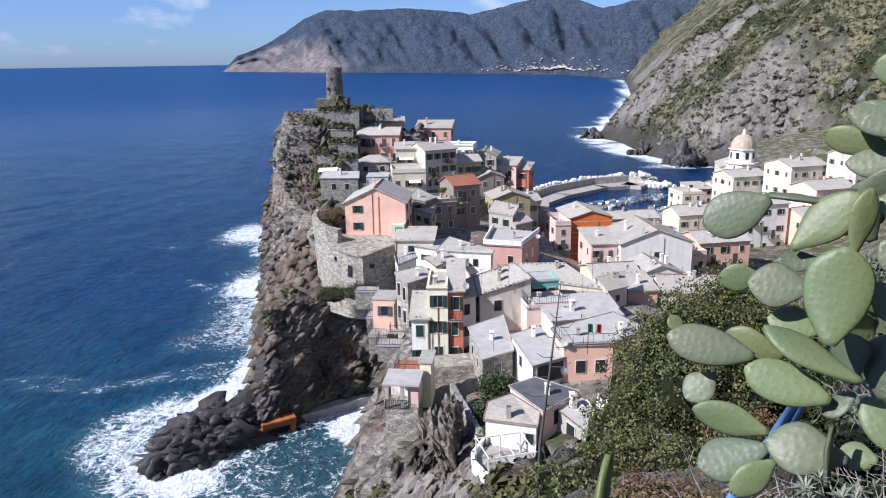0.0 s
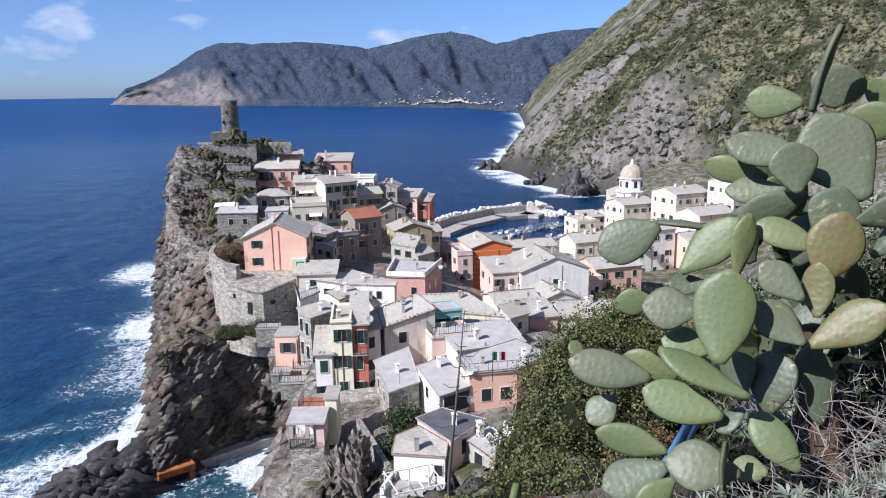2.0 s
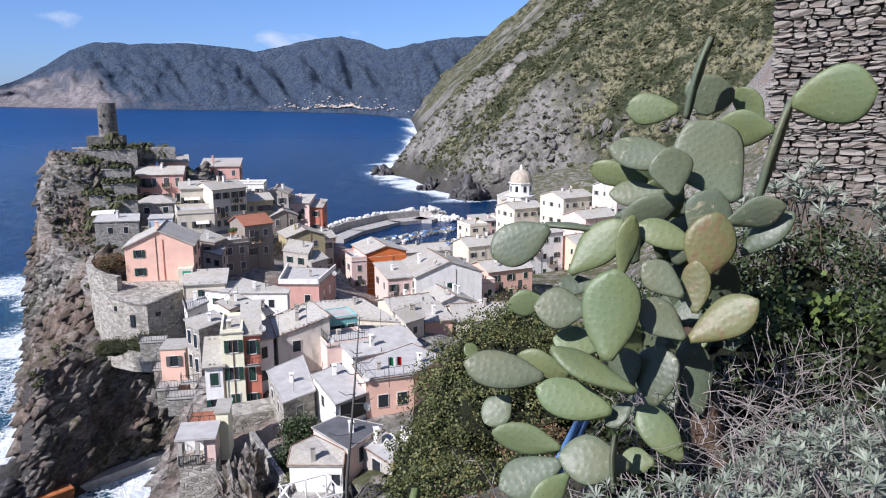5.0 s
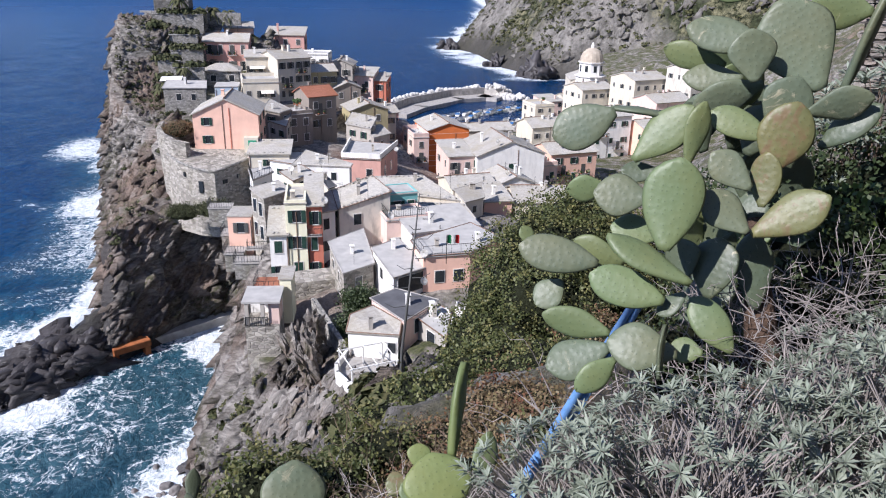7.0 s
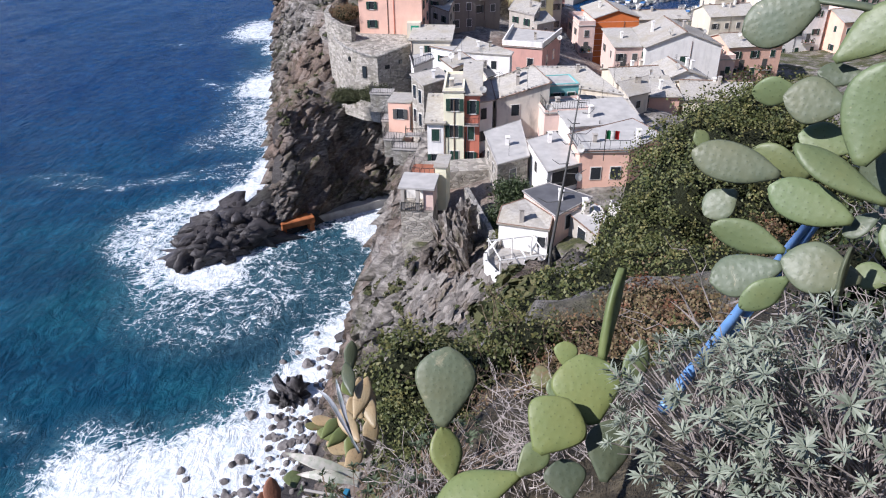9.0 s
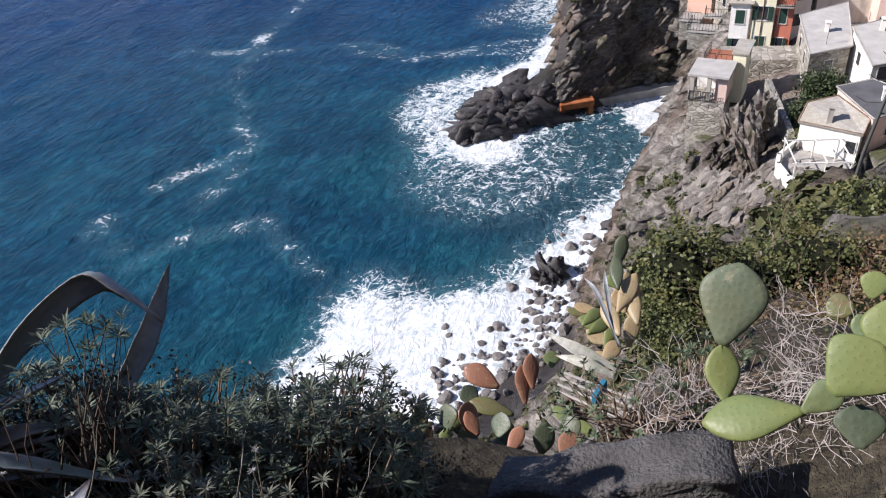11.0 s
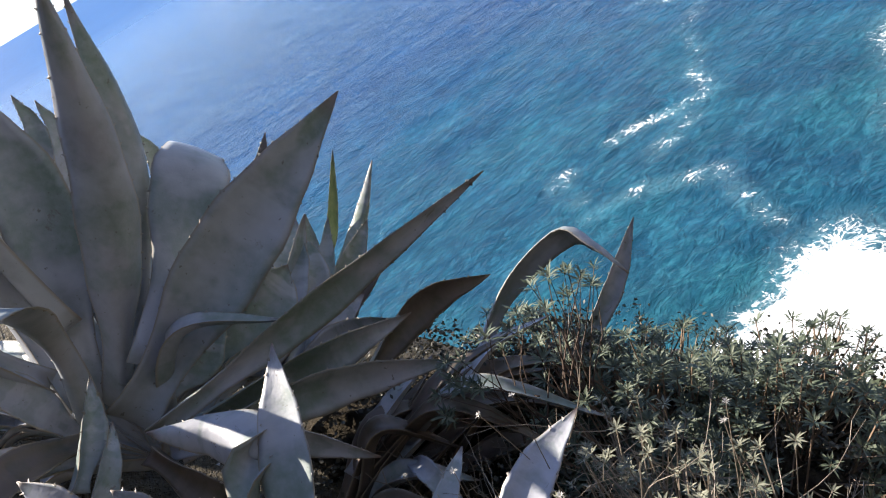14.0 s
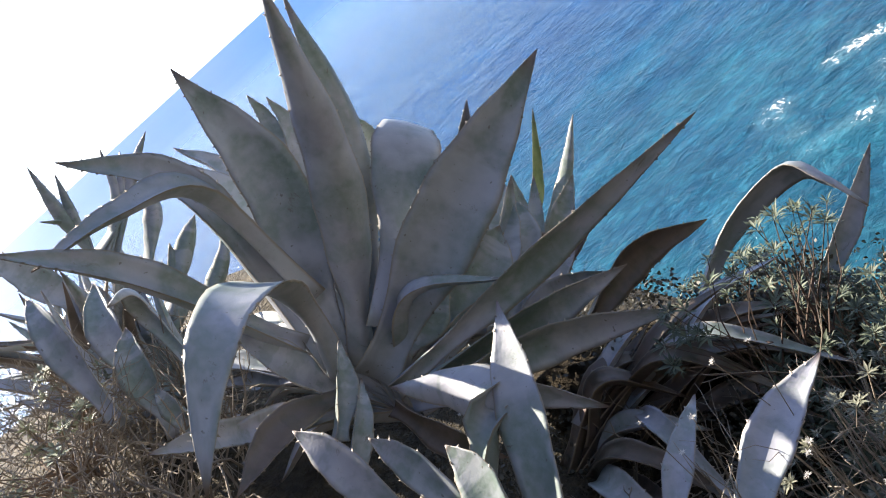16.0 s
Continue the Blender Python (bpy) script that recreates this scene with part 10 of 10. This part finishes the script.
for i in np.flatnonzero((Ph[..., 2] < 60) & (Ph[..., 2] > 1))[:1300]:
    s = rng.uniform(1.5, 4.5)
    spots.append(pose(Ph[i][0], Ph[i][1], Ph[i][2] - 0.95 * s, rng.normal(0, 20), -35 + rng.normal(0, 15), rng.uniform(0, 60)) @ Matrix.Diagonal((s * 1.5, s, s * 0.6, 1)))
M_HILLROCK = simple("grey hillside rock", (0.15, 0.14, 0.125), 0.95, 0.1, vary=0.5, scale=0.25, bump=0.6, dist=0.4)
scattered("hillside_crags", "grey crags at the foot of the far hillside", "rock", spots, [craggy(50 + i) for i in range(6)], M_HILLROCK)
for u, y, yaw in ((150, 330, 20), (190, 420, 30), (240, 300, 10), (215, 360, 14), (280, 450, 20)):
    x = float(np.interp(y, HILL_SHORE[:, 1], HILL_SHORE[:, 0])) + u
    z = float(hill_places(np.array([x]), np.array([float(y)]))[0][0][2])
    house("small pale farmhouse among the terraces", x - 4, x + 4, y, z - 0.5, z + 4, 6, "side", 1.4, M_ROSE2 if u < 200 else M_CREAM, M_SLATE2, (3, 1), yaw, None, 0, 0)

# far town along the bay
V, F = [], []
spots = []
for i in range(190):
    a = rng.normal(8.6, 1.7) if i < 165 else rng.uniform(4, 12.5)
    shore_el = float(np.interp(a, SHORE_EL[:, 0], SHORE_EL[:, 1]))
    up = abs(rng.normal(0, 0.010 if i < 150 else 0.08))
    P = mountain_places(np.array([a]), np.array([min(0.9, 0.035 + up)]))[0][0]
    s = rng.uniform(2.6, 5.2)
    spots.append(pose(P[0] * 0.996, P[1] * 0.996, P[2] + s * 0.25, 0, 0, -a + rng.uniform(-20, 20)) @ Matrix.Diagonal((s * 1.3, s, s * 0.8, 1)))
cube = ([Vector(p) for p in ((-.5, -.5, -.5), (.5, -.5, -.5), (.5, .5, -.5), (-.5, .5, -.5), (-.5, -.5, .5), (.5, -.5, .5), (.5, .5, .5), (-.5, .5, .5))],
        [(0, 3, 2, 1), (4, 5, 6, 7), (0, 1, 5, 4), (1, 2, 6, 5), (2, 3, 7, 6), (3, 0, 4, 7)])
k = Mat("distant plaster walls")
k.done(k.mix(k.island(), (0.58, 0.54, 0.48), (0.40, 0.31, 0.25)), 0.9, 0.1)
scattered("distant_town", "tiny pale houses of a town across the bay", "town", spots, [cube], k.m)


def palm(x, y, z, h, r):
    ob = thing("palm_tree", "palm tree with a rough trunk and arching fronds", "palm tree", (x, y, z))
    bm = bmesh.new()
    tube(bm, [(0, 0, -1), (0.1, 0, h * 0.5), (0.0, 0.1, h)], [0.3, 0.24, 0.22], 8)
    part("trunk", bm, M_STEM, ob, "", True)
    V, F = [], []
    for i in range(30):
        q, up = i * 2.4, random.uniform(-0.3, 1.1)
        d = Vector((math.cos(q), math.sin(q), 0))
        s = Vector((-d.y, d.x, 0))
        prev = None
        for j in range(8):
            u = j / 7
            p = Vector((0, 0.1, h)) + d * r * u * (1 - 0.2 * up) + Vector((0, 0, r * (up * u - (0.9 + 0.3 * up) * u * u)))
            wid = 0.32 * math.sin(math.pi * min(1, 0.15 + 0.85 * u)) + 0.03
            kk = len(V)
            V += [p - s * wid - Vector((0, 0, wid * 0.5)), p, p + s * wid - Vector((0, 0, wid * 0.5))]
            if j and j % 1 == 0:
                F += [(kk - 3, kk - 2, kk + 1, kk), (kk - 2, kk - 1, kk + 2, kk + 1)]
    part("crown", mesh_from("crown", V, F, M_SCRUB), None, ob)


palm(-25.2, 183.5, 44.0, 6.0, 2.6)
palm(-18.5, 189.5, 45.0, 2.2, 3.0)
palm(-15.0, 190.0, 44.5, 2.0, 3.2)
palm(-23.0, 165.0, 33.5, 3.2, 2.2)
palm(-27.0, 160.0, 31.0, 3.0, 2.2)


def tree(x, y, z, h, r, leafy, label):
    ob = thing("tree", label, "tree", (x, y, z))
    bm = bmesh.new()
    tube(bm, [(0, 0, -0.6), (0.1, 0, h * 0.4), (0, 0.1, h * 0.75)], [0.14, 0.11, 0.06], 7)
    part("trunk", bm, M_STEM, ob, "", True)
    for i in range(4):
        q = i * 1.7
        bm = bmesh.new()
        tube(bm, [(0.05, 0, h * 0.45), (r * 0.5 * math.cos(q), r * 0.5 * math.sin(q), h * 0.7), (r * 0.8 * math.cos(q), r * 0.8 * math.sin(q), h * 0.85)], [0.07, 0.05, 0.02], 5)
        part("limb", bm, M_STEM, ob)
    V, F = [], []
    for _ in range(70):
        d = Vector((random.gauss(0, 1), random.gauss(0, 1), random.gauss(0, 0.8))).normalized()
        c = Vector((0, 0, h * 0.72)) + Vector((d.x * r, d.y * r, d.z * h * 0.36)) * random.uniform(0.5, 1.0)
        for _ in range(42):
            p = c + Vector((random.gauss(0, 1), random.gauss(0, 1), random.gauss(0, 1))) * 0.24 * r
            t = Vector((random.gauss(0, 1), random.gauss(0, 1), random.gauss(0, 1))).normalized()
            s = t.orthogonal().normalized() * 0.05 * r
            kk = len(V)
            V += [p - t * 0.09 * r, p + s, p + t * 0.09 * r, p - s]
            F.append((kk, kk + 1, kk + 2, kk + 3))
    part("crown", mesh_from("crown", V, F, leafy), None, ob)


tree(5.2, 68.0, 23.0, 4.2, 1.7, M_IVYDARK, "dark evergreen tree between the stone houses")
tree(4.2, 65.2, 22.8, 3.0, 1.5, M_IVYDARK, "small dark evergreen tree beside the garden wall")
tree(5.9, 64.2, 23.4, 2.6, 1.3, M_IVY, "small green tree beside the garden wall")
bush("low dark shrubs below the garden trees", (4.2, 61.5, 23.6), [((0, 0, 0.6), (1.3, 1.2, 1.0)), ((1.4, 0.4, 0.5), (1.2, 1.0, 0.8))], 3000, 0.16, M_IVY)
bush("dry vine-covered trellis beside the pink house", (-19.2, 127.2, 31.2), [((0, 0, 0.6), (2.4, 1.3, 1.3))], 3000, 0.22, M_RUSTLEAF)
bush("olive scrub on the bastion rock", (-13.0, 112.0, 22.2), [((0, 0, 0.3), (3.0, 1.5, 1.3)), ((-5, 1.5, -0.5), (2.4, 1.4, 1.4)), ((3.6, -2.2, -0.3), (2.0, 1.4, 1.2))], 6000, 0.24, M_SCRUB)

# dishes and boxes on the roofs
dish_bm = bmesh.new()
a, b = ring(dish_bm, 0.02, 0.42, 0.0, 0.11, 14)
bmesh.ops.solidify(dish_bm, geom=dish_bm.faces[:], thickness=0.02)
dish = bpy.data.meshes.new("dish")
dish_bm.to_mesh(dish)
dish_bm.free()
dish.materials.append(M_WHITE)
for x, y, z in ((2.6, 83.0, 32.3), (10.4, 83.5, 29.9), (11.2, 64.5, 29.5), (3.2, 109, 30.2), (38.5, 138, 26.2), (45, 139, 25.8), (27.0, 165, 22.9), (41, 183, 20.0), (36, 122, 24.2), (12.2, 70, 30.2), (56, 151, 22.4), (-1.2, 99, 32.0), (17, 128, 27.4), (31, 119, 24.0), (84, 181, 25)):
    ob = thing("satellite_dish", "white satellite dish on a short mast", "dish", (x, y, z), random.uniform(-30, 40), "satellite dishes on the roofs")
    bm = bmesh.new()
    tube(bm, [(0, 0.1, -0.9), (0, 0.1, 0)], 0.03, 5)
    part("mast", bm, M_METAL, ob)
    part("dish", dish, None, ob, m=pose(0, 0, 0, 62))
for x, y, z in ((4.6, 86, 31.6), (8.0, 86.5, 32.0), (5.2, 73.5, 27.9), (0.2, 112.5, 29.6), (4.4, 113, 29.6), (12.5, 106, 29.0), (19, 96.5, 27.4), (14.6, 97, 27.4), (36.5, 125, 23.4), (29.6, 123, 23.4), (41.5, 144.5, 25.7), (38, 112.5, 24.0), (23.0, 109, 26.0), (59, 154.5, 21.7), (48, 188, 19.2)):
    ob = thing("antenna", "thin television antenna on a roof", "antenna", (x, y, z), random.uniform(0, 90), "roof antennas")
    bm = bmesh.new()
    tube(bm, [(0, 0, -1.2), (0, 0, 1.9)], 0.022, 4)
    part("mast", bm, M_METAL, ob)
    for zz in (1.4, 1.65, 1.85):
        bm = bmesh.new()
        tube(bm, [(-0.45, 0, zz), (0.45, 0, zz)], 0.014, 4)
        part("crossbar", bm, M_METAL, ob)

# ---- stone house beside the path ----
M_WALLSTONE = Mat("warm grey schist stone")
k = M_WALLSTONE
c = k.ramp(k.rand(), (0.0, (0.16, 0.145, 0.13)), (0.35, (0.34, 0.30, 0.25)), (0.7, (0.39, 0.355, 0.31)), (1.0, (0.27, 0.215, 0.175)))
c = k.mix(k.range(k.noise(14, 6, 0.65), 0.35, 0.7, 0.0, 0.75), c, (0.13, 0.12, 0.11))
k.bump(k.noise(40, 5, 0.65), 0.6, 0.012)
M_WALLSTONE = k.done(c, 0.9, 0.2)
M_MORTAR = simple("dark earthy joint", (0.13, 0.118, 0.10), 0.95, 0.1, vary=0.3, scale=8, bump=0.6, dist=0.02)
stone_house = thing("stone_house", "old schist stone house beside the path", "house", (5.72, 6.92, 53.0), -44)
part("wall", one_box(0.03, 5.0, 0.03, 4.0, 0, 11), M_MORTAR, stone_house)
stone_shapes = []
for i in range(14):
    rnd = random.Random(70 + i)
    bm = one_box(-0.5, 0.5, -0.5, 0.5, -0.5, 0.5)
    bmesh.ops.subdivide_edges(bm, edges=bm.edges, cuts=1, use_grid_fill=True)
    for v in bm.verts:
        v.co += Vector((rnd.uniform(-0.09, 0.09), rnd.uniform(-0.14, 0.14), rnd.uniform(-0.11, 0.11)))
        if abs(v.co.x) > 0.35 and abs(v.co.z) > 0.35:
            v.co.x *= 0.85
            v.co.z *= 0.8
    me = bpy.data.meshes.new("stone")
    bm.to_mesh(me)
    bm.free()
    me.materials.append(M_WALLSTONE)
    stone_shapes.append(me)
z = 3.9
while z < 6.7:
    hh = random.uniform(0.03, 0.078)
    x = random.uniform(-0.05, 0.05)
    while x < 1.4:
        w = random.uniform(0.07, 0.24)
        if not (1.12 < x + w / 2 < 1.75 and 4.9 < z < 6.2):
            part("stone", random.choice(stone_shapes), None, stone_house, m=pose(x + w / 2, 0.02, z + hh / 2, 0, random.uniform(-6, 6), random.uniform(-7, 7)) @ Matrix.Diagonal((w * 0.97, random.uniform(0.09, 0.19), hh * 0.98, 1)))
        x += w + random.uniform(0.0, 0.01)
    z += hh + random.uniform(0.0, 0.006)
win = part("window", one_box(1.2, 1.9, -0.02, 0.12, 5.0, 6.1), M_PANE, stone_house)
part("frame", one_box(1.12, 1.2, -0.06, 0.12, 4.92, 6.18), M_STEM, win, "weathered brown frame")
part("sill", one_box(1.1, 1.95, -0.08, 0.12, 4.84, 4.92), M_MORTAR, win)
